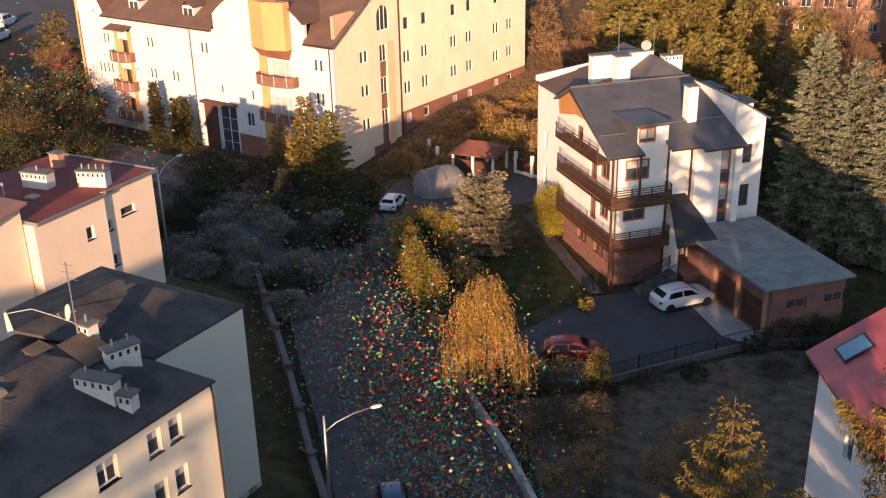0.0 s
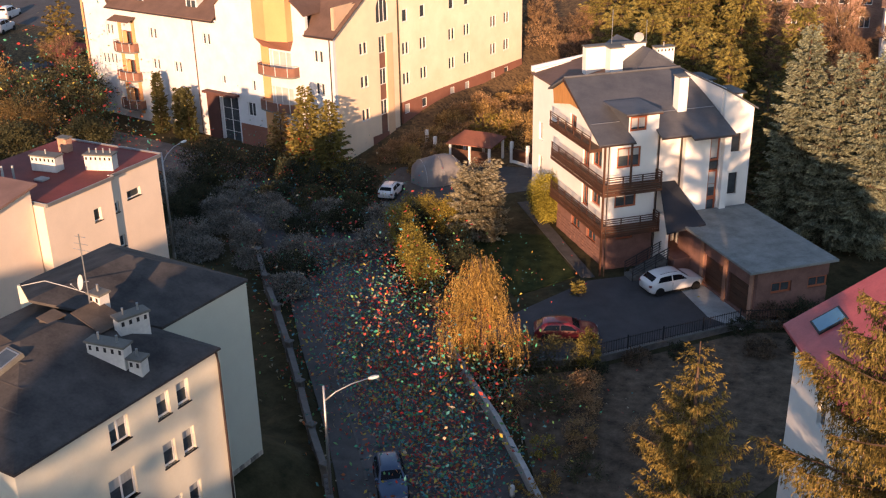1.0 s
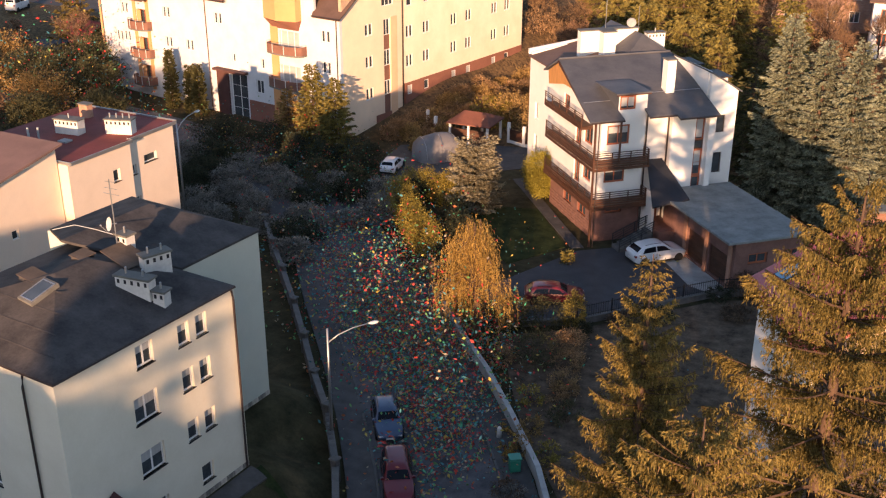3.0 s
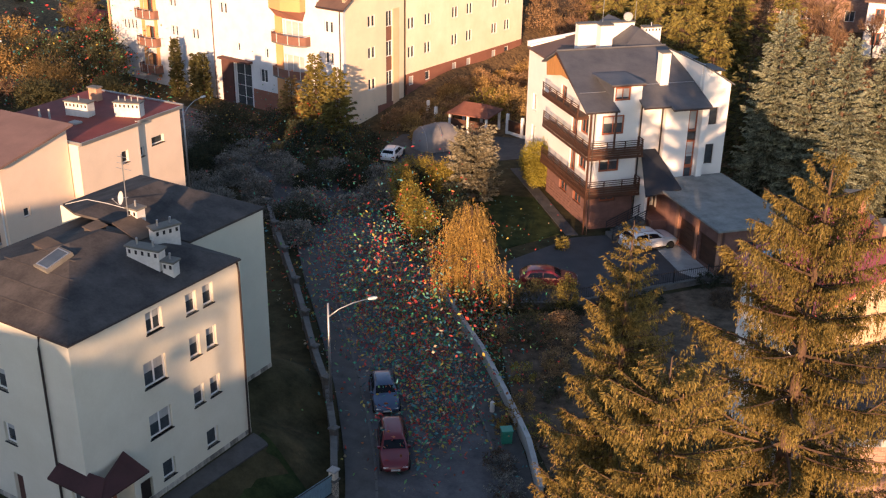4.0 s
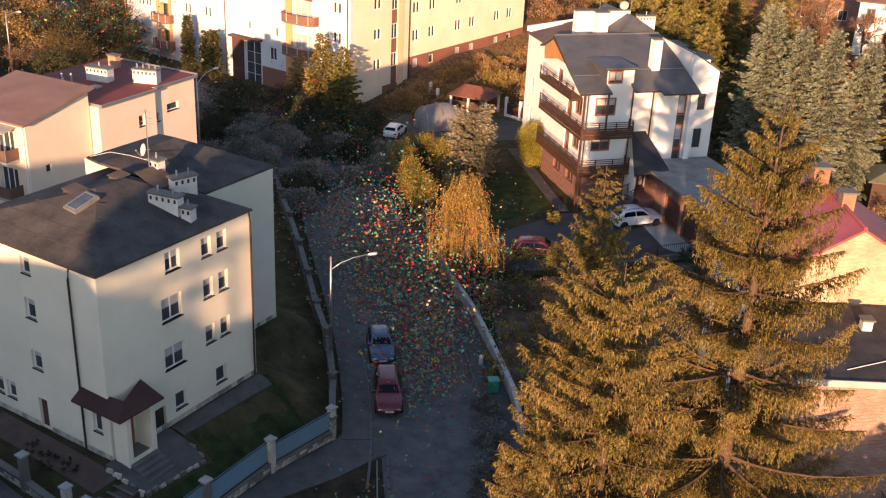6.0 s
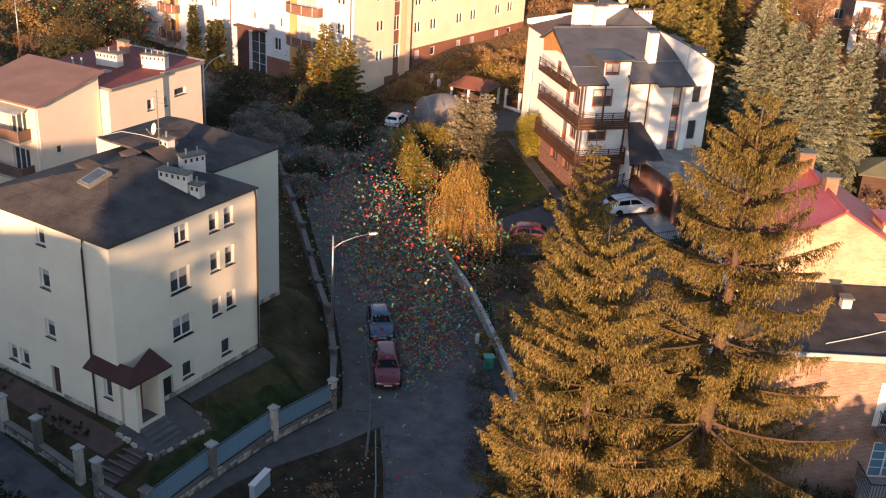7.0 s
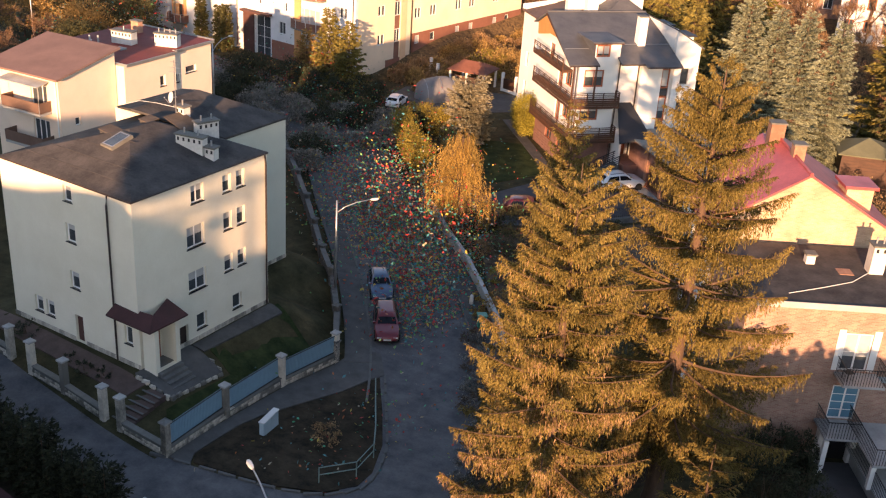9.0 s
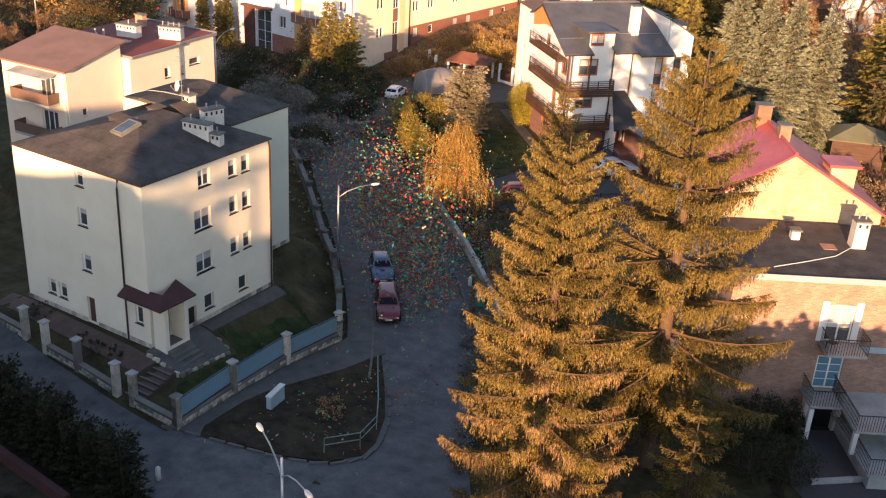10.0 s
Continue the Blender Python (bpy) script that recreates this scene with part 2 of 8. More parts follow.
# ---- mesh helpers ----
class Build:
    """Collects boxes, prisms, tubes and sheets into one mesh."""

    def __init__(self):
        self.v, self.f = [], []

    def add(self, verts, faces):
        n = len(self.v)
        self.v += [tuple(p) for p in verts]
        self.f += [tuple(n + i for i in face) for face in faces]
        return self

    def box(self, x0, x1, y0, y1, z0, z1, m=None):
        p = [Vector((x, y, z)) for z in (z0, z1) for y in (y0, y1) for x in (x0, x1)]
        if m is not None:
            p = [m @ q for q in p]
        return self.add(p, [(0, 2, 3, 1), (4, 5, 7, 6), (0, 1, 5, 4), (2, 6, 7, 3), (0, 4, 6, 2), (1, 3, 7, 5)])

    def prism(self, poly, z0, z1):
        n = len(poly)
        p = [(x, y, z0) for x, y in poly] + [(x, y, z1) for x, y in poly]
        return self.add(p, [tuple(reversed(range(n))), tuple(range(n, 2 * n))] + [(i, (i + 1) % n, n + (i + 1) % n, n + i) for i in range(n)])

    def slab(self, poly, thick):
        """A sheet through the given corners, anticlockwise from above, with thickness below."""
        n = len(poly)
        p = [tuple(q) for q in poly] + [(q[0], q[1], q[2] - thick) for q in poly]
        return self.add(p, [tuple(range(n)), tuple(reversed(range(n, 2 * n)))] + [(i, n + i, n + (i + 1) % n, (i + 1) % n) for i in range(n)])

    def tube(self, points, radii, n=8, caps=True):
        pts = [Vector(p) for p in points]
        rings = []
        for i, p in enumerate(pts):
            d = (pts[min(i + 1, len(pts) - 1)] - pts[max(i - 1, 0)]).normalized()
            a = d.orthogonal().normalized() if abs(d.z) < 0.99 else Vector((1, 0, 0))
            if abs(d.z) < 0.99:
                a = d.cross(Vector((0, 0, 1))).normalized()
            b = d.cross(a)
            r = float(radii[i] if isinstance(radii, (list, tuple)) else radii)
            rings.append([p + r * (math.cos(t) * a + math.sin(t) * b) for t in (2 * math.pi * k / n for k in range(n))])
        verts = [q for ring in rings for q in ring]
        faces = [(i * n + k, i * n + (k + 1) % n, (i + 1) * n + (k + 1) % n, (i + 1) * n + k) for i in range(len(pts) - 1) for k in range(n)]
        if caps:
            faces += [tuple(reversed(range(n))), tuple(range((len(pts) - 1) * n, len(pts) * n))]
        return self.add(verts, faces)

    def ball(self, c, r, squash=(1, 1, 1), n=10, rings=6):
        v, f = [], []
        for i in range(rings + 1):
            a = math.pi * i / rings
            for k in range(n):
                b = 2 * math.pi * k / n
                v.append((c[0] + r * squash[0] * math.sin(a) * math.cos(b), c[1] + r * squash[1] * math.sin(a) * math.sin(b), c[2] + r * squash[2] * math.cos(a)))
        for i in range(rings):
            for k in range(n):
                f.append((i * n + k, (i + 1) * n + k, (i + 1) * n + (k + 1) % n, i * n + (k + 1) % n))
        return self.add(v, f)

    def mesh(self, name, mat, smooth=False, bevel=0.0):
        me = bpy.data.meshes.new(name)
        me.from_pydata(self.v, [], self.f)
        me.materials.append(mat)
        bm = bmesh.new()
        bm.from_mesh(me)
        bmesh.ops.remove_doubles(bm, verts=bm.verts, dist=0.0004)
        bmesh.ops.recalc_face_normals(bm, faces=bm.faces)
        if bevel:
            bmesh.ops.bevel(bm, geom=[e for e in bm.edges if len(e.link_faces) == 2 and e.calc_face_angle(0) > 0.6], offset=bevel, segments=2, affect="EDGES", clamp_overlap=True)
        bm.to_mesh(me)
        bm.free()
        if smooth:
            me.shade_smooth()
        return me


def part(name, build, mat, parent, label="", m=None, smooth=False, bevel=0.0):
    """Links a mesh as one part under a thing or a part. build: a Build, or a ready mesh to share."""
    me = build if isinstance(build, bpy.types.Mesh) else build.mesh(name, mat, smooth, bevel)
    ob = new(name, me)
    ob.parent = parent
    if m is not None:
        ob.matrix_local = m
    if label:
        ob["label"] = label
    return ob


def thing(name, label, category, m=None, group="", kind=""):
    ob = tagged(new(name), label, category, group, kind)
    if m is not None:
        ob.matrix_world = m
    return ob


def single(name, build, mat, label, category, m=None, group="", kind="", smooth=False, bevel=0.0):
    ob = tagged(new(name, build if isinstance(build, bpy.types.Mesh) else build.mesh(name, mat, smooth, bevel)), label, category, group, kind)
    if m is not None:
        ob.matrix_world = m
    return ob


def smoothstep(a):
    a = min(1.0, max(0.0, a))
    return a * a * (3 - 2 * a)


def outside(x, y, x0, x1, y0, y1):
    return math.hypot(max(x0 - x, 0, x - x1), max(y0 - y, 0, y - y1))


def gz(x, y):
    """The height of the ground."""
    z = 1.45 * smoothstep((30 - y) / 18) + 2.0 * smoothstep((x + 14 - 6 * smoothstep((-y - 34) / 40)) / 20) * smoothstep((66 - y) / 22)
    d = min(outside(x, y, -40.5, -29.2, 17.5, 28.7), outside(x, y, -43.0, -33.0, 28.7, 35.0))
    z += max(0.0, 2.3 - z) * (1 - smoothstep((d - 0.4) / 4.6))
    d = outside(x, y, -68, -54.5, 33, 51)
    z += max(0.0, 3.0 - z) * (1 - smoothstep(d / 6))
    z += 3.2 * smoothstep((y - 84) / 22) * smoothstep((-55.5 - x) / 7)
    z += 0.10 * max(0, y - 112) + 20 * smoothstep((y - 150) / 200)
    # unseen southern crest, its heights shaped to place the shade
    z += (24.9 + 0.75 * smoothstep((x + 8) / 2.5) + 0.55 * smoothstep((x + 3) / 6) - 5.5 * smoothstep((x - 4.9) / 1.9) - 0.6 * smoothstep((x - 22) / 6)) * smoothstep((-y - 34) / 40)
    z += 1.1 * smoothstep((-7.0 - x) / 3) * smoothstep((x + 25) / 4) * smoothstep((-y - 34) / 40)
    z += 9.0 * smoothstep((-49 - x) / 8) * smoothstep((-y - 34) / 40)
    return z


def scrap_material():
    m = bpy.data.materials.new("paper_scraps")
    m.use_nodes = True
    nt = m.node_tree
    geo = nt.nodes.new("ShaderNodeNewGeometry")
    ramp = nt.nodes.new("ShaderNodeValToRGB")
    ramp.color_ramp.interpolation = "CONSTANT"
    cols = ((0.48, 0.04, 0.03), (0.03, 0.30, 0.17), (0.42, 0.31, 0.06), (0.05, 0.22, 0.23), (0.42, 0.13, 0.05), (0.11, 0.28, 0.09), (0.40, 0.05, 0.045), (0.04, 0.18, 0.20), (0.34, 0.28, 0.19))
    el = ramp.color_ramp.elements
    while len(el) < len(cols):
        el.new(0.5)
    for i, (e, c) in enumerate(zip(el, cols)):
        e.position, e.color = i / len(cols), (*c, 1)
    nt.links.new(geo.outputs["Random Per Island"], ramp.inputs[0])
    nt.links.new(ramp.outputs[0], nt.nodes["Principled BSDF"].inputs["Base Color"])
    nt.nodes["Principled BSDF"].inputs["Roughness"].default_value = 0.7
    return m


M["scrap"] = scrap_material()


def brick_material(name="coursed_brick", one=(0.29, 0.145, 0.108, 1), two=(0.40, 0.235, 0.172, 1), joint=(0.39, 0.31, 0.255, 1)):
    """Courses of light brown brick with pale joints, laid along the wall."""
    m = bpy.data.materials.new(name)
    m.use_nodes = True
    nt = m.node_tree
    b = nt.nodes["Principled BSDF"]
    b.inputs["Roughness"].default_value = 0.9
    tc = nt.nodes.new("ShaderNodeTexCoord")
    sp = nt.nodes.new("ShaderNodeSeparateXYZ")
    sm_ = nt.nodes.new("ShaderNodeMath")
    cb = nt.nodes.new("ShaderNodeCombineXYZ")
    nt.links.new(tc.outputs["Object"], sp.inputs[0])
    nt.links.new(sp.outputs["X"], sm_.inputs[0])
    nt.links.new(sp.outputs["Y"], sm_.inputs[1])
    nt.links.new(sm_.outputs[0], cb.inputs["X"])
    nt.links.new(sp.outputs["Z"], cb.inputs["Y"])
    br = nt.nodes.new("ShaderNodeTexBrick")
    br.inputs["Color1"].default_value = one
    br.inputs["Color2"].default_value = two
    br.inputs["Mortar"].default_value = joint
    br.inputs["Scale"].default_value = 1.0
    br.inputs["Brick Width"].default_value, br.inputs["Row Height"].default_value, br.inputs["Mortar Size"].default_value = 0.26, 0.078, 0.008
    nt.links.new(cb.outputs[0], br.inputs["Vector"])
    nz = nt.nodes.new("ShaderNodeTexNoise")
    nz.inputs["Scale"].default_value, nz.inputs["Detail"].default_value = 0.9, 6
    nt.links.new(tc.outputs["Object"], nz.inputs["Vector"])
    bp = nt.nodes.new("ShaderNodeBump")
    bp.inputs["Strength"].default_value, bp.inputs["Distance"].default_value = 0.5, 0.01
    bp.invert = True
    nt.links.new(br.outputs["Fac"], bp.inputs["Height"])
    nt.links.new(bp.outputs[0], b.inputs["Normal"])
    hv = nt.nodes.new("ShaderNodeHueSaturation")
    nt.links.new(br.outputs["Color"], hv.inputs["Color"])
    mr = nt.nodes.new("ShaderNodeMapRange")
    mr.inputs["From Min"].default_value, mr.inputs["From Max"].default_value = 0.3, 0.7
    mr.inputs["To Min"].default_value, mr.inputs["To Max"].default_value = 0.75, 1.2
    nt.links.new(nz.outputs["Fac"], mr.inputs["Value"])
    nt.links.new(mr.outputs[0], hv.inputs["Value"])
    nt.links.new(hv.outputs[0], b.inputs["Base Color"])
    return m


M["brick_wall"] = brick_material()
# lighter copy of the brick, with the gable's sunlight put into it
M["lit_brick"] = brick_material("lit_coursed_brick", (0.45, 0.295, 0.185, 1), (0.56, 0.39, 0.26, 1), (0.54, 0.42, 0.31, 1))


def ground_material():
    """Dark winter grass, giving way to brown leaf litter in patches and all over the wooded slope."""
    m = material("grass_and_litter", (0.034, 0.034, 0.017), 0.95, 0.3, 6.0, 0.9, 9, tint=(0.058, 0.05, 0.026), spec=0.1)
    nt = m.node_tree
    b = nt.nodes["Principled BSDF"]
    grass = b.inputs["Base Color"].links[0].from_socket
    tc = nt.nodes.new("ShaderNodeTexCoord")
    sp = nt.nodes.new("ShaderNodeSeparateXYZ")
    nt.links.new(tc.outputs["Object"], sp.inputs[0])
    nz = nt.nodes.new("ShaderNodeTexNoise")
    nz.inputs["Scale"].default_value, nz.inputs["Detail"].default_value, nz.inputs["Roughness"].default_value = 0.22, 8, 0.7
    nt.links.new(tc.outputs["Object"], nz.inputs["Vector"])
    up = nt.nodes.new("ShaderNodeMapRange")
    up.inputs["From Min"].default_value, up.inputs["From Max"].default_value = 80, 112
    up.inputs["To Min"].default_value, up.inputs["To Max"].default_value = -0.42, 0.55
    nt.links.new(sp.outputs["Y"], up.inputs["Value"])
    ad = nt.nodes.new("ShaderNodeMath")
    nt.links.new(nz.outputs["Fac"], ad.inputs[0])
    nt.links.new(up.outputs[0], ad.inputs[1])
    mr = nt.nodes.new("ShaderNodeMapRange")
    mr.inputs["From Min"].default_value, mr.inputs["From Max"].default_value = 0.1, 0.6
    nt.links.new(ad.outputs[0], mr.inputs["Value"])
    leaf = nt.nodes.new("ShaderNodeTexVoronoi")
    leaf.inputs["Scale"].default_value = 3.5
    nt.links.new(tc.outputs["Object"], leaf.inputs["Vector"])
    ramp = nt.nodes.new("ShaderNodeMix")
    ramp.data_type = "RGBA"
    ramp.inputs["A"].default_value, ramp.inputs["B"].default_value = (0.075, 0.05, 0.03, 1), (0.20, 0.13, 0.065, 1)
    sr = nt.nodes.new("ShaderNodeSeparateXYZ")
    nt.links.new(leaf.outputs["Color"], sr.inputs[0])
    nt.links.new(sr.outputs["X"], ramp.inputs["Factor"])
    mx = nt.nodes.new("ShaderNodeMix")
    mx.data_type = "RGBA"
    nt.links.new(mr.outputs[0], mx.inputs["Factor"])
    nt.links.new(grass, mx.inputs["A"])
    nt.links.new(ramp.outputs["Result"], mx.inputs["B"])
    nt.links.new(mx.outputs["Result"], b.inputs["Base Color"])
    return m


M["ground"] = ground_material()


# ---- ground, street ----
def spread(lo, hi, step, far):
    inner = list(np.arange(lo, hi + 0.01, step))
    out, d = [], step
    while d < far:
        d *= 1.45
        out.append(d)
    return [lo - q for q in reversed(out)] + inner + [hi + q for q in out]


def ground_sheet():
    xs, ys = spread(-112, 40, 1.0, 2600), spread(-82, 135, 1.0, 2600)
    v = [(x, y, gz(x, y) - 0.02 + 0.05 * noise.noise((x * 0.5, y * 0.5, 0))) for y in ys for x in xs]
    n = len(xs)
    f = [(j * n + i, j * n + i + 1, (j + 1) * n + i + 1, (j + 1) * n + i) for j in range(len(ys) - 1) for i in range(n - 1)]
    me = bpy.data.meshes.new("ground")
    me.from_pydata(v, [], f)
    me.materials.append(M["ground"])
    me.shade_smooth()
    tagged(new("ground", me), "dark winter grass and bare soil in shade", "ground", kind="structure")


def along(points, step=1.0):
    """Points every step metres on a smooth line through the given ones, with the direction at each."""
    p = [Vector((x, y)) for x, y in points]
    p = [2 * p[0] - p[1]] + p + [2 * p[-1] - p[-2]]
    out = []
    for i in range(1, len(p) - 2):
        n = max(2, int((p[i + 1] - p[i]).length / step))
        for k in range(n):
            t = k / n
            out.append(0.5 * ((2 * p[i]) + (p[i + 1] - p[i - 1]) * t + (2 * p[i - 1] - 5 * p[i] + 4 * p[i + 1] - p[i + 2]) * t * t + (3 * p[i] - p[i - 1] - 3 * p[i + 1] + p[i + 2]) * t ** 3))
    out.append(p[-2])
    return [(q, (out[min(i + 1, len(out) - 1)] - out[max(i - 1, 0)]).normalized()) for i, q in enumerate(out)]


def strip(build, line, a, b, top, deep, cuts=1):
    """A band beside a line, from a to b metres to its right, top metres over the ground, with sides going deep below."""
    n = cuts + 1
    rows = []
    for q, d in line:
        r = Vector((d.y, -d.x))
        cells = [q + r * (a + (b - a) * k / cuts) for k in range(n)]
        rows.append([(c.x, c.y, gz(c.x, c.y) + top) for c in cells])
    v, f = [], []
    for row in rows:
        v += row + [(row[-1][0], row[-1][1], row[-1][2] - deep), (row[0][0], row[0][1], row[0][2] - deep)]
    w = n + 2
    for i in range(len(rows) - 1):
        for k in range(w):
            f.append((i * w + k, i * w + (k + 1) % w, (i + 1) * w + (k + 1) % w, (i + 1) * w + k))
    f += [tuple(reversed(range(w))), tuple(range((len(rows) - 1) * w, len(rows) * w))]
    return build.add(v, f)


ground_sheet()
# the street's axis, from the crossing up to the far bend
STREET = along([(6, -2), (-4.5, 9.5), (-10.4, 17.5), (-14.5, 25.5), (-20.3, 34.2), (-28.0, 43.0), (-37.5, 52.5), (-49.5, 64.0), (-66, 73.5), (-86, 77.5), (-118, 79)])
LANE = along([(-10.8, 12.5), (-17, 10.8), (-24, 10.6), (-33, 11.6), (-48, 13.6), (-75, 16.5), (-110, 18)])
single("road", strip(Build(), STREET, -3.4, 3.4, 0.03, 0.25, 6), M["asphalt"], "worn dark grey asphalt street in shade", "road", kind="structure")
single("road", strip(Build(), LANE, -2.5, 2.0, 0.045, 0.25, 4), M["asphalt"], "dark asphalt side lane beside the stone wall", "road", kind="structure")
UPPER = [s for s in STREET if s[0].y > 31.5 and s[0].x > -64]
single("pavement", strip(Build(), UPPER, -5.2, -3.55, 0.13, 0.35, 2), M["paving"], "narrow grey footway along the street wall", "pavement", kind="structure")
single("pavement", strip(Build(), [s for s in STREET if 30 < s[0].y < 56], 3.55, 5.3, 0.12, 0.35, 2), M["paving"], "pale worn footway beside the garden wall", "pavement", kind="structure")


def kerb_line(line, off):
    par = thing("kerb", "grey concrete kerb stones along the street", "kerb", kind="structure")
    b = Build().box(0, 1, -0.075, 0.075, -0.2, 0.15).mesh("kerb_stone", M["kerb"], bevel=0.012)
    for q, d in line:
        r = Vector((d.y, -d.x))
        c = q + r * off
        c2 = c + d
        part("kerb_stone", b, None, par, m=Matrix.Translation((c.x, c.y, gz(c.x, c.y))) @ Euler((0, -math.atan2(gz(c2.x, c2.y) - gz(c.x, c.y), 1), math.atan2(d.y, d.x))).to_matrix().to_4x4() @ Matrix.Diagonal((0.99, 1, 1, 1)))


kerb_line([s for s in STREET if s[0].y > 27.0 and s[0].x > -60], -3.47)
kerb_line([s for s in STREET if 30 < s[0].y < 56], 3.47)
# rounded corner of the grass verge between street and lane
VERGE = along([(-19.5, 28.8), (-16.8, 25.1), (-14.6, 22.0), (-13.3, 19.2), (-13.1, 17.4), (-14.2, 15.7), (-16.4, 14.55), (-19.7, 13.7), (-22.6, 13.0)], 1.0)
kerb_line(VERGE, 0)


# ---- walls, windows ----
def wall_frame(p0, p1):
    d = Vector(p1) - Vector(p0)
    return Matrix.Translation((p0[0], p0[1], 0)) @ Matrix.Rotation(math.atan2(d.y, d.x), 4, "Z"), d.length


def wall_mesh(build, p0, p1, z0, z1, holes=(), thick=0.35, top=None):
    """A wall from p0 to p1, anticlockwise round the plan, its outer face on that line. holes: (s0, s1, z0, z1). top: heights of the top at places along it."""
    m, length = wall_frame(p0, p1)
    ss = sorted({thick, length, *[s for h in holes for s in h[:2]], *([s for s, _ in top if thick < s < length] if top else [])})
    ss = [s for s in ss if thick - 1e-6 <= s <= length + 1e-6]
    zs = sorted({z0, z1, *[z for h in holes for z in h[2:]]})

    def solid(i, j):
        if not (0 <= i < len(ss) - 1 and 0 <= j < len(zs) - 1):
            return False
        s, z = (ss[i] + ss[i + 1]) / 2, (zs[j] + zs[j + 1]) / 2
        return not any(h[0] < s < h[1] and h[2] < z < h[3] for h in holes)

    def lift(s, z):
        if top and abs(z - z1) < 1e-6:
            for (a, za), (b, zb) in zip(top, top[1:]):
                if a <= s <= b:
                    return za + (zb - za) * (s - a) / (b - a)
        return z

    v, f = [], []

    def quad(*pts):
        n = len(v)
        v.extend(m @ Vector(p) for p in pts)
        f.append((n, n + 1, n + 2, n + 3))

    for i in range(len(ss) - 1):
        for j in range(len(zs) - 1):
            if not solid(i, j):
                continue
            a, b, c, d = ss[i], ss[i + 1], zs[j], zs[j + 1]
            da, db = lift(a, d), lift(b, d)
            quad((a, 0, c), (b, 0, c), (b, 0, db), (a, 0, da))
            quad((b, thick, c), (a, thick, c), (a, thick, da), (b, thick, db))
            if not solid(i - 1, j):
                quad((a, thick, c), (a, 0, c), (a, 0, da), (a, thick, da))
            if not solid(i + 1, j):
                quad((b, 0, c), (b, thick, c), (b, thick, db), (b, 0, db))
            if not solid(i, j - 1):
                quad((a, thick, c), (b, thick, c), (b, 0, c), (a, 0, c))
            if not solid(i, j + 1):
                quad((a, 0, da), (b, 0, db), (b, thick, db), (a, thick, da))
    return build.add(v, f)


MESHES = {}


def window(parent, p0, p1, hole, mat, panes=2, sill=None, name="window", set_back=0.14, bars=0, curtain=0.0, label="", glass="glass"):
    """A window in a hole of the wall p0-p1: frame with mullions, panes, a sill."""
    s0, s1, z0, z1 = hole
    w, h = round(s1 - s0, 3), round(z1 - z0, 3)
    m, _ = wall_frame(p0, p1)
    key = (w, h, mat.name, panes, set_back, bars, glass)
    if key not in MESHES:
        b, t = Build(), 0.15 if mat.name == "brown_window_frame" else 0.085
        b.box(0.002, w - 0.002, 0, 0.07, 0.002, t).box(0.002, w - 0.002, 0, 0.07, h - t, h - 0.002).box(0.002, t, 0, 0.07, t, h - t).box(w - t, w - 0.002, 0, 0.07, t, h - t)
        for k in range(1, panes):
            x = w * k / panes
            b.box(x - 0.045, x + 0.045, 0.002, 0.068, t, h - t)
        for k in range(1, bars + 1):
            z = t + (h - 2 * t) * k / (bars + 1)
            b.box(t, w - t, 0.015, 0.055, z - 0.018, z + 0.018)
        g = Build().box(t * 0.6, w - t * 0.6, 0.03, 0.042, t * 0.6, h - t * 0.6)
        MESHES[key] = (b.mesh("window", mat), g.mesh("pane", M[glass]))
    fr, gl = MESHES[key]
    win = part(name, fr, None, parent, label, m @ Matrix.Translation((s0, set_back, z0)))
    part("pane", gl, None, win)
    if sill is not None:
        k2 = ("sill", w, sill.name)
        if k2 not in MESHES:
            MESHES[k2] = Build().box(-0.06, w + 0.06, -0.20 - set_back + 0.14, 0.0, -0.05, 0.0).mesh("sill", sill, bevel=0.008)
        part("sill", MESHES[k2], None, win)
    # blinds; on the brick and white houses their paleness stands for bright reflections
    if curtain:
        k3 = ("curtain", w, h, curtain)
        if k3 not in MESHES:
            b = Build()
            n = 12
            zc = h * (1 - curtain)
            v = [(0.09 + (w - 0.18) * i / n, 0.019 + 0.008 * (i % 2), z) for z in (zc, h - 0.086) for i in range(n + 1)]
            b.add(v, [(i, i + 1, n + 2 + i, n + 1 + i) for i in range(n)])
            MESHES[k3] = b.mesh("curtain", M["curtain"])
        part("curtain", MESHES[k3], None, win, "pale folded blind, in some windows standing for a bright reflection")
    return win


def gutter_pipe(parent, x, y, z0, z1, mat=None, r=0.06):
    part("downpipe", Build().tube([(x, y, z0), (x, y, z1 - 0.35), (x, y, z1)], r, 8), mat or M["gutter"], parent)


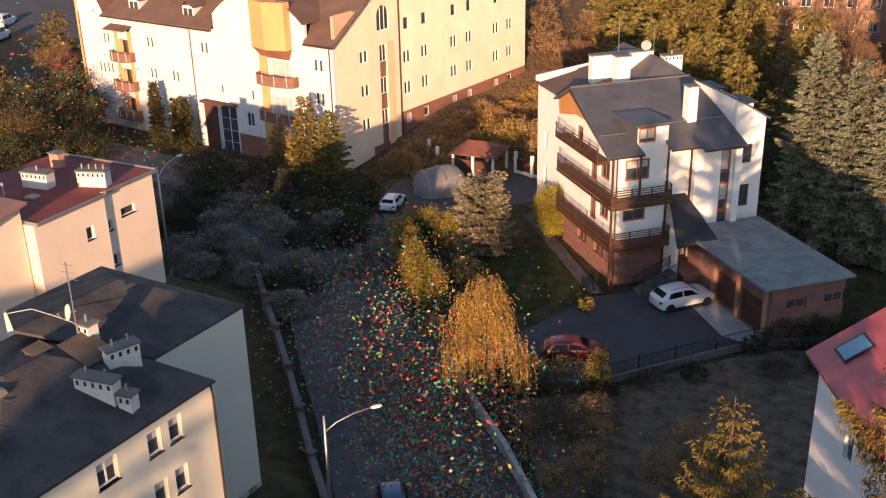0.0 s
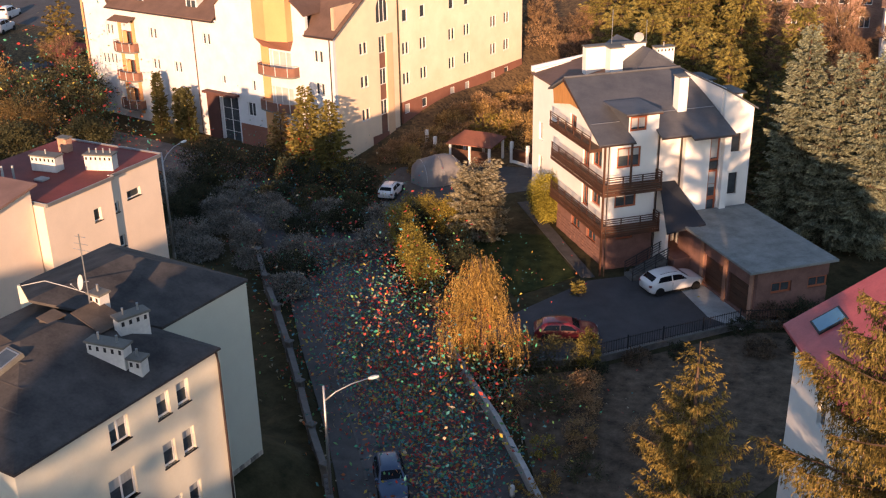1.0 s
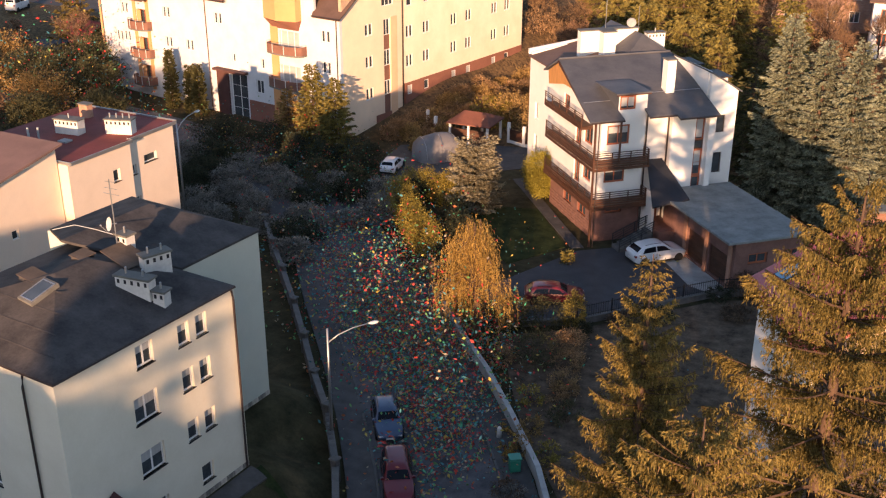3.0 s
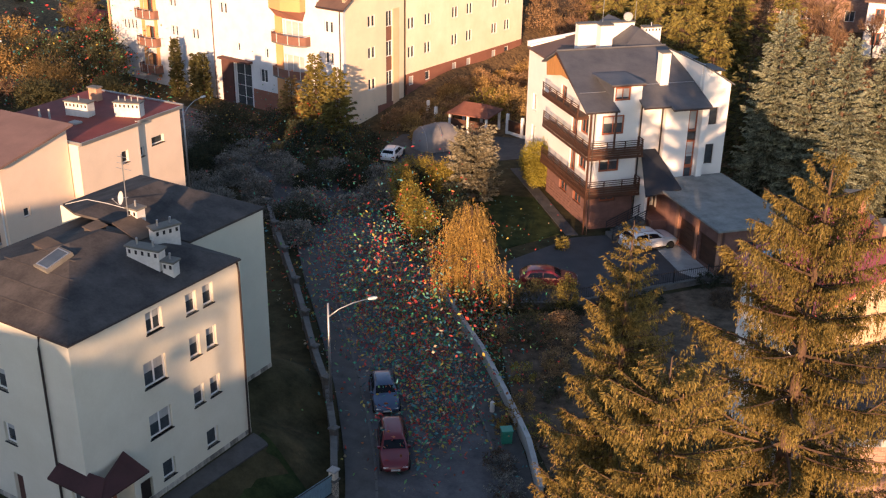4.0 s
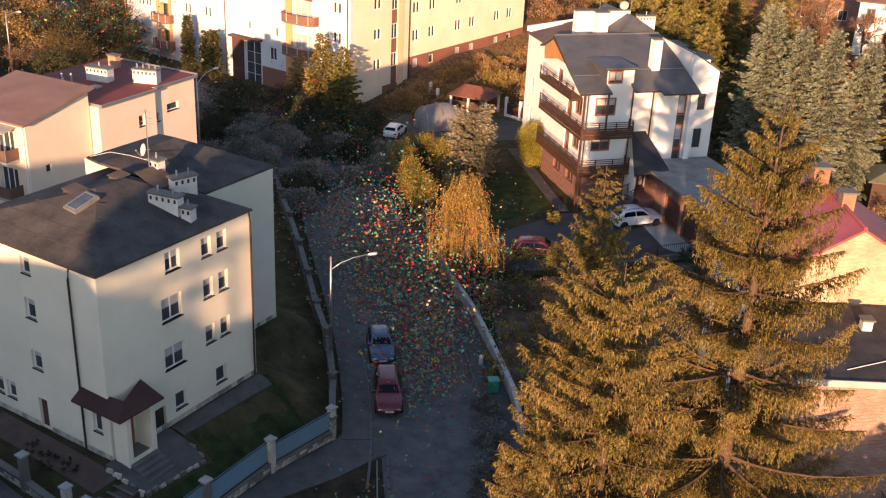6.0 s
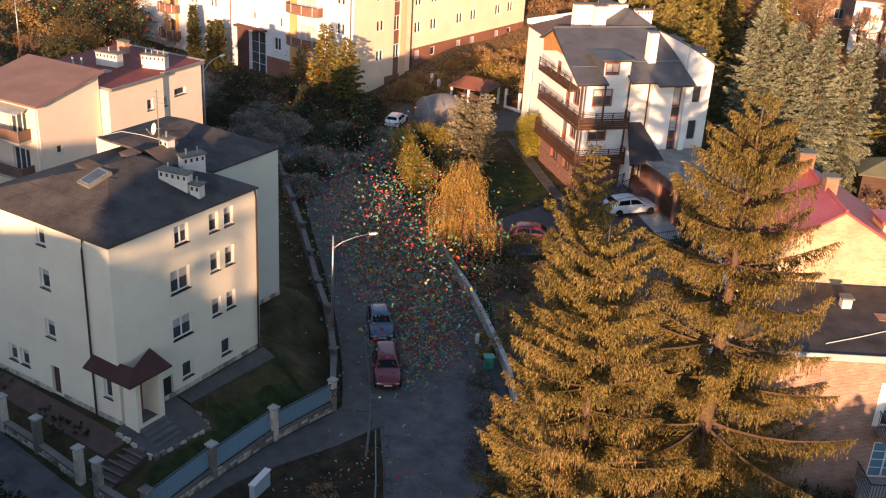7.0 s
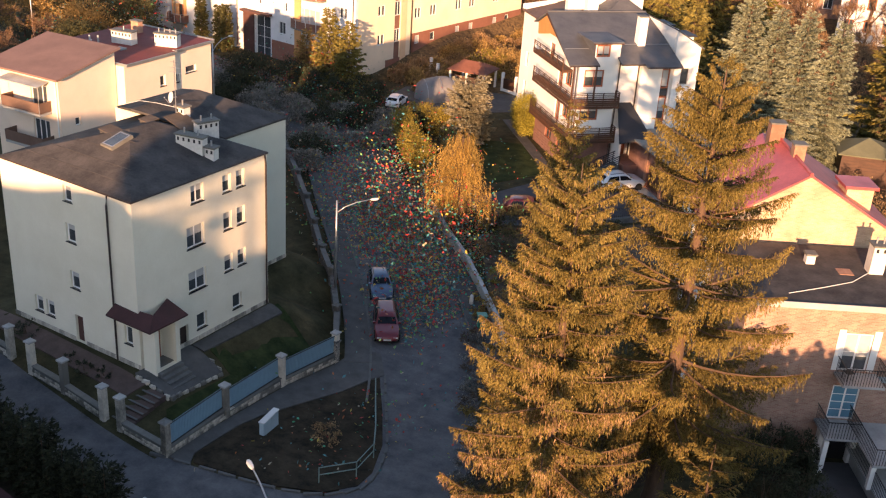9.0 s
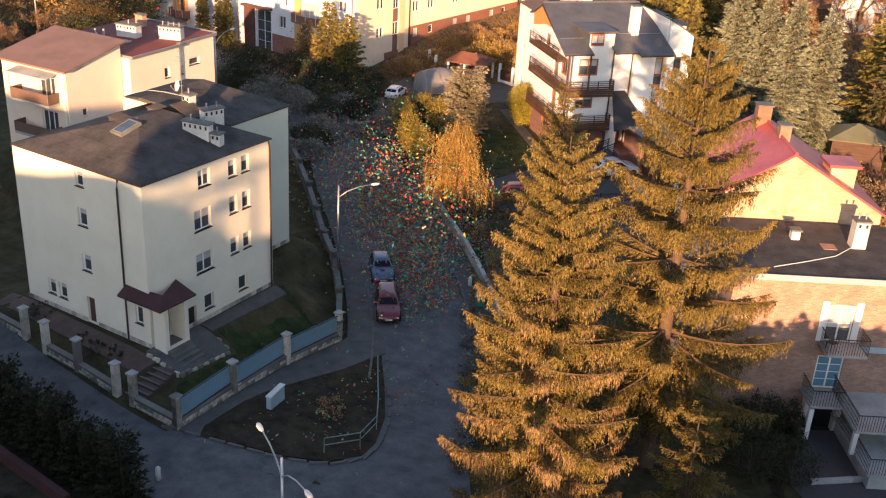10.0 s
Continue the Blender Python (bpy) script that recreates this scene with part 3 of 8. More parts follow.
def chimney(parent, x, y, z0, z1, w, d, mat, yaw=0, pots=2, name="chimney"):
    b = Build().box(-w / 2, w / 2, -d / 2, d / 2, 0, z1 - z0)
    c = part(name, b, mat, parent, m=Matrix.Translation((x, y, z0)) @ Matrix.Rotation(radians(yaw), 4, "Z"), bevel=0.015)
    h = z1 - z0
    part("cap", Build().box(-w / 2 - 0.08, w / 2 + 0.08, -d / 2 - 0.08, d / 2 + 0.08, h + 0.002, h + 0.11), M["chimney_cap"], c, bevel=0.015)
    n = min(6, max(2, int(w / 0.32)))
    if "vent" not in MESHES:
        MESHES["vent"] = Build().box(-0.07, 0.07, -0.004, 0.02, 0, 0.22).mesh("vent", M["dark_metal"])
    for k in range(n if pots else 0):
        part("vent", MESHES["vent"], None, c, m=Matrix.Translation((-w / 2 + w * (k + 0.5) / n, -d / 2, h - 0.32)))
    for k in range(pots):
        x0 = -w / 2 + w * (k + 0.5) / pots
        part("flue", Build().tube([(x0, 0, h + 0.112), (x0, 0, h + 0.45)], 0.055, 8), M["metal"], c)
    return c


# ---- cream three-storey house ----
def cream_house():
    X0, X1, Y0, Y1, ZB, ZE = -40.5, -29.2, 17.5, 28.7, 2.3, 13.0
    h = thing("apartment_house", "cream plastered three-storey house with dark felt hip roof", "house", Matrix.Translation((X0, Y0, ZB)))
    W, D, H = X1 - X0, Y1 - Y0, ZE - ZB
    z = lambda q: q - ZB
    y = lambda q: q - Y0
    east = [(y(22.0), y(23.05), z(11.45), z(12.6))]
    east += [(y(a), y(b), z(c), z(d)) for a, b in ((24.65, 25.4), (25.85, 26.6)) for c, d in ((11.35, 12.5), (8.85, 10.05), (6.0, 7.15))]
    big = [(y(21.55), y(23.0), z(8.65), z(10.05)), (y(21.55), y(23.05), z(5.75), z(7.1))]
    low = [(y(22.1), y(22.95), z(3.0), z(4.05)), (y(25.3), y(26.15), z(3.1), z(4.15))]
    cell = [(y(20.55), y(21.35), z(2.45), z(3.75))]
    x = lambda q: q - X0
    south = [(x(-34.85), x(-34.15), z(11.6), z(12.6)), (x(-34.9), x(-34.1), z(9.0), z(10.2)), (x(-34.9), x(-34.1), z(5.95), z(7.1))]
    south += [(x(a), x(b), z(3.25), z(4.35)) for a, b in ((-38.5, -37.75), (-37.45, -36.7))] + [(x(-34.8), x(-34.1), z(2.32), z(4.15))]
    small = [(x(-30.45), x(-29.8), z(3.7), z(4.9))]
    e0, e1 = (W, 0), (W, D)
    s0, s1 = (0, 0), (W, 0)
    b = Build()
    wall_mesh(b, e0, e1, 0, H, east + big + low + cell)
    wall_mesh(b, s0, s1, 0, H, south + small)
    wall_mesh(b, e1, (0, D), 0, H)
    wall_mesh(b, (0, D), (0, 0), 0, H)
    part("wall", b, M["cream"], h)
    wx0, wx1, wy1 = -43.0 - X0, -33.0 - X0, 35.0 - Y0
    b = Build()
    wall_mesh(b, (wx1, D + 0.004), (wx1, wy1), 0, H)
    wall_mesh(b, (wx1, wy1), (wx0, wy1), 0, H)
    wall_mesh(b, (wx0, wy1), (wx0, D + 0.004), 0, H)
    wall_mesh(b, (wx0, D + 0.004), (-0.004, D + 0.004), 0, H)
    part("rear_wing_wall", b, M["cream_side"], h, "pale grey-green plaster of the rear wing")
    dark = M["dark_metal"]
    for q in east:
        window(h, e0, e1, q, M["frame_white"], 2 if q[1] - q[0] > 0.9 else 1, dark, curtain=0.4)
    for q in big:
        window(h, e0, e1, q, M["frame_white"], 2, dark, curtain=0.45)
    for q in low:
        window(h, e0, e1, q, M["frame_white"], 1, dark)
    for q in south[:5]:
        window(h, s0, s1, q, M["frame_white"], 1, dark, curtain=0.35)
    window(h, s0, s1, small[0], M["frame_white"], 1, dark)
    part("door", Build().box(0.002, 0.698, 0, 0.05, 0, 1.83).box(0.12, 0.58, -0.012, 0.0, 1.0, 1.6).box(0.12, 0.58, -0.012, 0.0, 0.2, 0.85), M["entrance_red"], h, "dark red-brown panelled side door", wall_frame(s0, s1)[0] @ Matrix.Translation((south[5][0], 0.18, 0.02)))
    part("cellar_door", Build().box(0.002, 0.798, 0, 0.05, 0, 1.3).box(0.36, 0.44, -0.01, 0.0, 0.05, 1.25), M["gutter"], h, "dark cellar opening", wall_frame(e0, e1)[0] @ Matrix.Translation((cell[0][0], 0.2, z(2.45))))
    # stone plinth, one block beside the other
    blk = Build().box(0, 1, -0.07, 0, 0, 0.30).mesh("stone", M["stone"], bevel=0.02)
    rnd = random.Random(4)
    for p0, p1, skip in ((s0, s1, (south[5][0], south[5][1])), (e0, e1, (0, 3.0)), ((wx1, D), (wx1, wy1), (90, 91))):
        m, length = wall_frame(p0, p1)
        for row in range(2):
            s = -0.05 if row else 0.0
            while s < length - 0.05:
                w = min(rnd.uniform(0.35, 0.7), length - s)
                if not (skip[0] - w < s < skip[1]):
                    part("plinth_stone", blk, None, h, m=m @ Matrix.Translation((s, -0.002, -0.32 + 0.31 * row)) @ Matrix.Diagonal((w - 0.02, rnd.uniform(0.7, 1.2), 1, 1)))
                s += w
    # hip roof over the main block, lower hip over the wing
    o, R = 0.04, 1.95
    b = Build()
    zr = H + R - 0.25
    c = (-o, -o, H), (W + o, -o, H), (W + o, D + o, H), (-o, D + o, H)
    rx = W / 2
    r0, r1 = (rx, D / 2 - 0.4, zr), (rx, D / 2 + 1.6, zr)
    b.slab([c[0], c[1], r0], 0.14).slab([c[1], c[2], r1, r0], 0.10).slab([c[2], c[3], r1], 0.14).slab([c[3], c[0], r0, r1], 0.14)
    part("roof", b, M["felt"], h, "dark brown-grey felt hip roof")
    b = Build()
    q = (wx0 - o, D + 0.2, H + 0.02), (wx1 + 0.08, D + 0.2, H + 0.02), (wx1 + 0.08, wy1 + 0.08, H + 0.02), (wx0 - o, wy1 + 0.08, H + 0.02)
    mx = (wx0 + wx1) / 2
    t0, t1 = (mx, D - 3.0, H + 1.62), (mx, wy1 - 3.2, H + 1.62)
    b.slab([q[1], q[2], t1, t0], 0.14).slab([q[2], q[3], t1], 0.14).slab([q[3], q[0], t0, t1], 0.14)
    part("roof", b, M["felt"], h, "dark felt hip roof of the rear wing")
    part("gutter", Build().tube([(-o, -0.05, H - 0.07), (W + 0.05, -0.05, H - 0.07)], 0.045, 8).tube([(W + 0.05, -0.05, H - 0.07), (W + 0.05, D + o, H - 0.07)], 0.045, 8), M["gutter"], h)
    part("downpipe", Build().tube([(x(-31.1), -o, H - 0.15), (x(-31.1), -0.12, H - 0.7), (x(-31.1), -0.12, 0.05)], 0.06, 8), M["gutter"], h, "dark brown downpipe")
    part("downpipe", Build().tube([(W + o, D - 0.25, H - 0.15), (W + 0.12, D - 0.25, H - 0.7), (W + 0.12, D - 0.25, 0.05)], 0.06, 8), M["gutter"], h, "dark brown downpipe")
    # chimneys and roof fittings
    rz = lambda q: q - ZB
    chimney(h, x(-34.75), y(27.05), rz(14.1), rz(15.15), 0.72, 0.6, M["chim_white"], 0, 1)
    chimney(h, x(-32.5), y(26.8), rz(13.4), rz(14.72), 1.45, 0.6, M["chim_white"], 73, 2)
    chimney(h, x(-31.65), y(24.65), rz(13.2), rz(14.5), 1.9, 0.58, M["chim_white"], 11, 2)
    chimney(h, x(-30.3), y(24.95), rz(13.0), rz(13.98), 0.65, 0.55, M["chim_white"], 11, 1)
    sl = (R - 0.25) / (D / 2 - 0.4 + o)
    tilt = math.atan(sl)
    south_z = lambda v: H + sl * (v + o)
    rw = Matrix.Translation((x(-34.5), y(21.4), south_z(y(21.4)))) @ Matrix.Rotation(radians(-7), 4, "Z") @ Matrix.Rotation(tilt, 4, "X")
    f = part("roof_window", Build().box(-0.58, 0.58, -0.80, 0.80, -0.05, 0.16), M["chimney_cap"], h, "pale roof window in the felt", rw, bevel=0.02)
    part("pane", Build().box(-0.44, 0.44, -0.64, 0.64, 0.161, 0.175), M["glass"], f)
    part("sash", Build().box(-0.48, 0.48, -0.68, -0.62, 0.162, 0.19).box(-0.48, 0.48, 0.62, 0.68, 0.162, 0.19).box(-0.48, -0.42, -0.61, 0.61, 0.162, 0.19).box(0.42, 0.48, -0.61, 0.61, 0.162, 0.19), M["metal"], f)
    for hx, hy, zz, ww in ((-36.1, 22.35, H + 0.3 * x(-36.1) - 0.07, 0.65), (-35.75, 25.1, H + 0.3 * x(-35.75) - 0.06, 0.45)):
        f = part("roof_hatch", Build().slab([(-ww, -0.38, 0.12), (ww, -0.38, 0.12), (ww, 0.36, 0.24), (-ww, 0.36, 0.24)], 0.5), M["felt"], h, "low boxed roof hatch", Matrix.Translation((x(hx), y(hy), zz)) @ Matrix.Rotation(radians(-9), 4, "Z"))
        part("lid", Build().slab([(-ww - 0.08, -0.46, 0.17), (ww + 0.08, -0.46, 0.17), (ww + 0.08, 0.44, 0.29), (-ww - 0.08, 0.44, 0.29)], 0.04), M["brown_and_sunlit_felt"], f)
    part("cable", Build().tube([(x(-41.6), y(28.0), rz(13.6)), (x(-39.6), y(27.9), rz(14.35)), (x(-37.4), y(27.4), rz(14.75)), (x(-35.0), y(27.0), rz(15.0))], 0.02, 5), M["lamp_white"], h, "thin white aerial cable")
    # brown colour stands for sun falling on the felt beside the chimney
    part("felt_patch", Build().box(-0.95, 0.95, -0.8, 0.8, 0.0, 0.03), M["brown_and_sunlit_felt"], h, "brown patch painted for sunlit felt", Matrix.Translation((x(-33.9), y(26.2), H + sl * (W - x(-33.9) + o) - 0.005)) @ Matrix.Rotation(tilt, 4, "Y"))
    for k in range(4):
        v = y(18.6) + 1.05 * k
        part("felt_lap", Build().box(-(W / 2 - v * 0.98), W / 2 - v * 0.98, -0.03, 0.03, 0.0, 0.014), M["felt"], h, "overlapping felt sheet edge", Matrix.Translation((W / 2, v, south_z(v))) @ Matrix.Rotation(tilt, 4, "X"))
    # aerial and dish beside the small chimney
    a = thing("aerial_mast", "thin steel roof aerial with crossed rods", "aerial", Matrix.Translation((-34.95, 26.65, 15.2)))
    part("pole", Build().tube([(0, 0, -1.0), (0, 0, 3.0)], 0.03, 6), M["metal"], a)
    for k, zz in enumerate((2.2, 2.5, 2.85)):
        part("rod", Build().tube([(-0.5 + 0.1 * k, 0, zz), (0.5 - 0.1 * k, 0.1, zz)], 0.012, 5), M["metal"], a)
    d = thing("satellite_dish", "round pale grey satellite dish on the aerial mast", "dish", Matrix.Translation((-35.3, 26.7, 15.72)) @ Euler((radians(75), 0, radians(-22))).to_matrix().to_4x4())
    b = Build()
    v = [(0.36 * r * math.cos(t), 0.36 * r * math.sin(t), 0.09 * r * r) for r in (0.02, 0.35, 0.7, 1.0) for t in (2 * math.pi * k / 18 for k in range(18))]
    b.add(v, [(i * 18 + k, i * 18 + (k + 1) % 18, (i + 1) * 18 + (k + 1) % 18, (i + 1) * 18 + k) for i in range(3) for k in range(18)] + [tuple(range(18))])
    part("dish", b, M["lamp_white"], d, smooth=True)
    part("feed_arm", Build().tube([(0, -0.4, 0.12), (0, -0.1, 0.5)], 0.015, 5).ball((0, -0.08, 0.5), 0.05), M["metal"], d)
    part("bracket", Build().tube([(0, 0, 0), (0.15, 0.1, -0.25)], 0.025, 6), M["metal"], d)
    # porch at the corner
    px0, px1, py0, py1 = W, x(-27.95), y(17.5), y(19.45)
    b = Build()
    wall_mesh(b, (px0 + 0.002, 0), (px1, 0), 0, z(5.55), thick=0.25)
    wall_mesh(b, (px1, 0), (px1, py1), 0, z(5.55), [(0.32, 1.62, 0.25, z(5.3))], thick=0.25)
    wall_mesh(b, (px1, py1), (px0 + 0.002, py1), 0, z(5.55), thick=0.25)
    part("porch", b, M["cream"], h)
    part("porch_floor", Build().box(px0 + 0.002, px1 - 0.002, 0.26, py1 - 0.26, 0, 0.24), M["chimney_cap"], h)
    part("entrance_door", Build().box(0, 0.05, 0, 1.0, 0, 2.1).box(0.05, 0.06, 0.15, 0.85, 1.1, 1.95), M["frame_brown"], h, "dark entrance door inside the porch", Matrix.Translation((px0 + 0.005, 0.5, 0.25)))
    zc = z(5.72)
    b = Build()
    b.slab([(x(-31.1), -0.75, zc - 0.05), (px1 + 0.45, -0.75, zc - 0.05), (px1 - 0.3, 0.25, zc + 0.45), (x(-31.1), 0.0, zc + 0.40)], 0.09)
    b.slab([(px1 + 0.45, -0.75, zc - 0.05), (px1 + 0.45, py1 + 0.3, zc - 0.05), (W, py1 + 0.3, zc + 0.45), (px1 - 0.3, 0.25, zc + 0.45)], 0.09)
    part("porch_roof", b, M["canopy"], h, "dark red tiled canopy round the corner")
    b = Build()
    for k in range(4):
        b.box(px1 + 0.002 + 0.32 * k, px1 + 0.32 * (k + 1), 0.1, 1.9, -0.6, 0.2 - 0.19 * k)
    part("steps", b, M["kerb"], h, "grey stone steps before the porch", bevel=0.01)
    return h


cream_house()


# ---- white house with wooden balconies ----
def rail_side(parent, name_mat, p0, p1, zf, boards=4, post_step=1.6, board_h=0.15, gap=0.05, rails=2):
    """A balcony front: horizontal dark boards, rails over them and posts, from p0 to p1 at floor height zf."""
    m, length = wall_frame(p0, p1)
    par = part("balcony_rail", Build().box(0, length, -0.03, 0.03, zf + 1.02, zf + 1.08), name_mat, parent, "dark stained wooden balcony boarding", m)
    bd = Build().box(0, length, -0.022, 0.022, 0, board_h).mesh("board", name_mat, bevel=0.006)
    for k in range(boards):
        part("board", bd, None, par, m=Matrix.Translation((0, -0.01, zf - 0.22 + k * (board_h + gap))))
    rl = Build().box(0, length, -0.02, 0.02, 0, 0.06).mesh("rail", name_mat)
    for k in range(rails):
        part("rail", rl, None, par, m=Matrix.Translation((0, 0, zf + 0.66 + 0.18 * k)))
    po = Build().box(-0.04, 0.04, 0.0, 0.08, 0, 1.28).mesh("post", name_mat)
    n = max(1, round(length / post_step))
    for k in range(n + 1):
        part("post", po, None, par, m=Matrix.Translation((min(max(length * k / n, 0.05), length - 0.05), 0.015, zf - 0.24)))
    return par


def balcony_house():
    Z = 0.25
    h = thing("detached_house", "white three-storey house with grey roof and dark wooden balconies", "house", Matrix.Translation((-27.75, 70.7, Z)) @ Matrix.Rotation(radians(48), 4, "Z"))
    z = lambda q: q - Z
    E = z(10.95)
    LX, LY, RX, BY = 1.0, 1.0, 13.0, 11.6
    # lower storey clad in stone, upper storeys white
    front = [(0.55, 2.6, z(8.65), z(10.35)), (0.5, 2.4, z(5.3), z(6.85))]
    side = [(BY - LY - 5.2, BY - LY - 3.9, z(7.45), z(9.7)), (BY - LY - 3.4, BY - LY - 1.6, z(8.1), z(9.7)), (BY - LY - 5.2, BY - LY - 3.9, z(4.0), z(6.1)), (BY - LY - 3.4, BY - LY - 1.6, z(4.8), z(6.2)), (2.6, 3.9, z(9.9), z(11.2))]
    side_low = [(3.4, 5.2, z(1.3), z(2.4)), (6.6, 8.4, z(1.3), z(2.4))]
    wl = Build()
    f0, f1 = (LX, LY), (5.05, LY)
    l0, l1 = (LX, BY), (LX, LY)
    wall_mesh(wl, f0, f1, z(3.6), z(11.4), front)
    d0 = (2.42 - 0.35, LY)
    wall_mesh(wl, d0, f1, z(11.4), z(12.98), [(0.47, 1.93, z(11.6), z(12.8))])
    wall_mesh(wl, l0, l1, z(3.6), z(11.3), side)
    gv = [(LY, z(11.302)), (LY, z(11.36)), (9.25, z(13.9)), (BY, z(12.95)), (BY, z(11.302))]
    wl.add([(x_, y_, q_) for x_ in (LX, LX + 0.3) for y_, q_ in gv], [tuple(range(5)), tuple(reversed(range(5, 10)))] + [(i, 5 + i, 5 + (i + 1) % 5, (i + 1) % 5) for i in range(5)])
    wall_mesh(wl, (5.05 - 0.002, LY + 0.34), (7.3, LY + 0.34), z(0.25), z(11.5))
    wall_mesh(wl, (7.3, LY + 0.34), (7.3, 0.5), z(0.25), z(11.3))
    glaz = [(2.25, 3.15, z(3.9), z(10.5))]
    g0, g1 = (7.3, 0.5), (11.1, 0.5)
    wall_mesh(wl, g0, g1, z(0.25), z(11.2), glaz)
    wall_mesh(wl, (11.1, 0.5), (11.1, 1.9), z(0.25), z(11.3))
    r0, r1 = (11.1, 1.9), (14.2, 1.9)
    right = [(1.25, 2.1, z(8.55), z(10.15)), (1.25, 2.1, z(4.85), z(6.75))]
    wall_mesh(wl, r0, r1, z(0.25), z(13.9), right, top=[(0, z(11.5)), (0.3, z(13.95)), (3.1, z(12.2))])
    wall_mesh(wl, (14.2, 1.9), (14.2, 18.7), z(0.25), z(12.2))
    wall_mesh(wl, (14.2, 18.7), (1.5, 18.7), z(0.25), z(13.6), top=[(0, z(12.2)), (4.3, z(15.1)), (7.4, z(13.5)), (12.7, z(12.75))])
    rear_w = [(1.6, 2.6, z(6.5), z(8.2)), (1.6, 2.6, z(3.0), z(5.0))]
    wall_mesh(wl, (1.5, 18.7), (1.5, BY), z(0.25), z(12.4), rear_w)
    wall_mesh(wl, (1.5, BY), (LX + 0.36, BY), z(0.25), z(12.4))
    part("wall", wl, M["white"], h)
    # white side of the high block standing over the front roof at the right
    part("gable_wall", Build().box(11.38, 11.68, 2.3, 9.4, z(11.4), z(13.95)), M["white"], h)
    lo = Build()
    wall_mesh(lo, f0, f1, -0.6, z(3.6), [(0.8, 2.3, z(2.5), z(3.1))])
    wall_mesh(lo, l0, l1, -0.6, z(3.6), side_low)
    part("lower_storey", lo, M["cladding"], h, "reddish stone-clad lower storey")
    # stone courses proud of the lower storey
    blk = Build().box(0, 1, -0.05, 0, 0, 0.26).mesh("stone", M["cladding"], bevel=0.015)
    rnd = random.Random(11)
    for p0, p1, n in ((f0, f1, 5), (l0, l1, 6)):
        m, length = wall_frame(p0, p1)
        for row in range(n):
            s = 0.36
            while s < length - 0.3:
                w = min(rnd.uniform(0.5, 1.1), length - s)
                if not (row > 3 and p0 == f0):
                    part("stone", blk, None, h, m=m @ Matrix.Translation((s, -0.002, -0.45 + 0.28 * row)) @ Matrix.Diagonal((w - 0.025, rnd.uniform(0.6, 1.3), 1, 1)))
                s += w
    br = M["frame_brown"]
    for q in front:
        window(h, f0, f1, q, br, 2, curtain=0.42, set_back=0.08)
    window(h, d0, f1, (0.47, 1.93, z(11.6), z(12.8)), br, 2, curtain=0.75, set_back=0.08)
    window(h, f0, f1, (0.8, 2.3, z(2.5), z(3.1)), br, 2)
    for q in side:
        window(h, l0, l1, q, br, 2)
    for q in side_low:
        window(h, l0, l1, q, br, 2)
    for q in right:
        window(h, r0, r1, q, M["gutter"], 1, label="dark-framed window")
    for a, b, blind in ((3.9, 5.3, 0.0), (5.32, 7.7, 0.62), (7.72, 8.5, 0.0), (8.52, 10.5, 0.88)):
        window(h, g0, g1, (2.25, 3.15, z(a), z(b)), br if b - a > 1 else M["wood"], 1, bars=1 if blind == 0.62 else 0, curtain=blind, label="brown-framed staircase window")
    for q in rear_w:
        window(h, (1.5, 18.7), (1.5, BY), q, M["frame_white"], 2)
    part("pier", Build().box(10.55, 11.1, 0.05, 0.496, z(0.25), z(10.95)), M["white"], h)
    # main roof: one front plane with stepped eaves, a rear slope, an overhang at the gable
    ry, rz_, ez = 9.25, z(14.2), z(11.2)
    pz = lambda v: ez + 0.311 * (v + 0.35)
    slope = lambda *q: Build().slab([(u, v, pz(v)) for u, v in q], 0.16)
    sm = M["slate"]
    part("roof", slope((-0.65, -0.36), (2.42, -0.36), (2.42, 4.7), (-0.08, 4.7)), sm, h, "smooth blue-grey pitched roof")
    part("roof", slope((-0.08, 4.701), (11.35, 4.701), (11.37, ry), (0.42, ry)), sm, h, "smooth blue-grey pitched roof")
    part("roof", slope((4.75, -0.24), (7.25, -0.24), (7.25, 4.699), (5.1, 4.699)), sm, h, "smooth blue-grey pitched roof")
    part("roof", slope((7.252, -0.8), (11.0, -0.8), (11.35, 4.699), (7.252, 4.699)), sm, h, "smooth blue-grey pitched roof")
    part("roof", Build().slab([(0.42, ry + 0.002, rz_), (11.37, ry + 0.002, rz_), (11.37, 12.4, z(12.6)), (0.3, 12.4, z(12.6))], 0.16), sm, h, "blue-grey rear slope")
    part("roof", Build().slab([(1.25, BY - 0.2, z(12.45)), (7.0, BY - 0.2, z(13.65)), (7.0, 18.69, z(13.65)), (1.25, 18.69, z(12.45))], 0.14), M["brown_roof"], h, "dark brown rear roof")
    part("parapet", Build().slab([(1.35, 18.7, z(13.0)), (7.2, 18.7, z(13.75)), (7.2, 19.0, z(13.75)), (1.35, 19.0, z(13.0))], 0.5), M["white"], h)
    ap = (9.9, 12.0, z(15.3))
    part("roof", Build().slab([(6.9, 9.9, z(13.3)), (11.4, 9.35, z(14.0)), ap], 0.14), sm, h, "hipped end of the high rear roof")
    part("roof", Build().slab([(6.9, 18.9, z(13.35)), (6.9, 9.9, z(13.3)), ap, (9.9, 18.9, z(15.3))], 0.14), sm, h, "grey rear roof with a high ridge")
    part("roof", Build().slab([ap, (11.36, 9.3, z(14.12)), (11.36, 1.75, z(14.05)), (14.5, 1.75, z(12.2)), (14.5, 18.9, z(12.2)), (9.9, 18.9, z(15.3))], 0.14), sm, h, "grey rear roof with a high ridge")
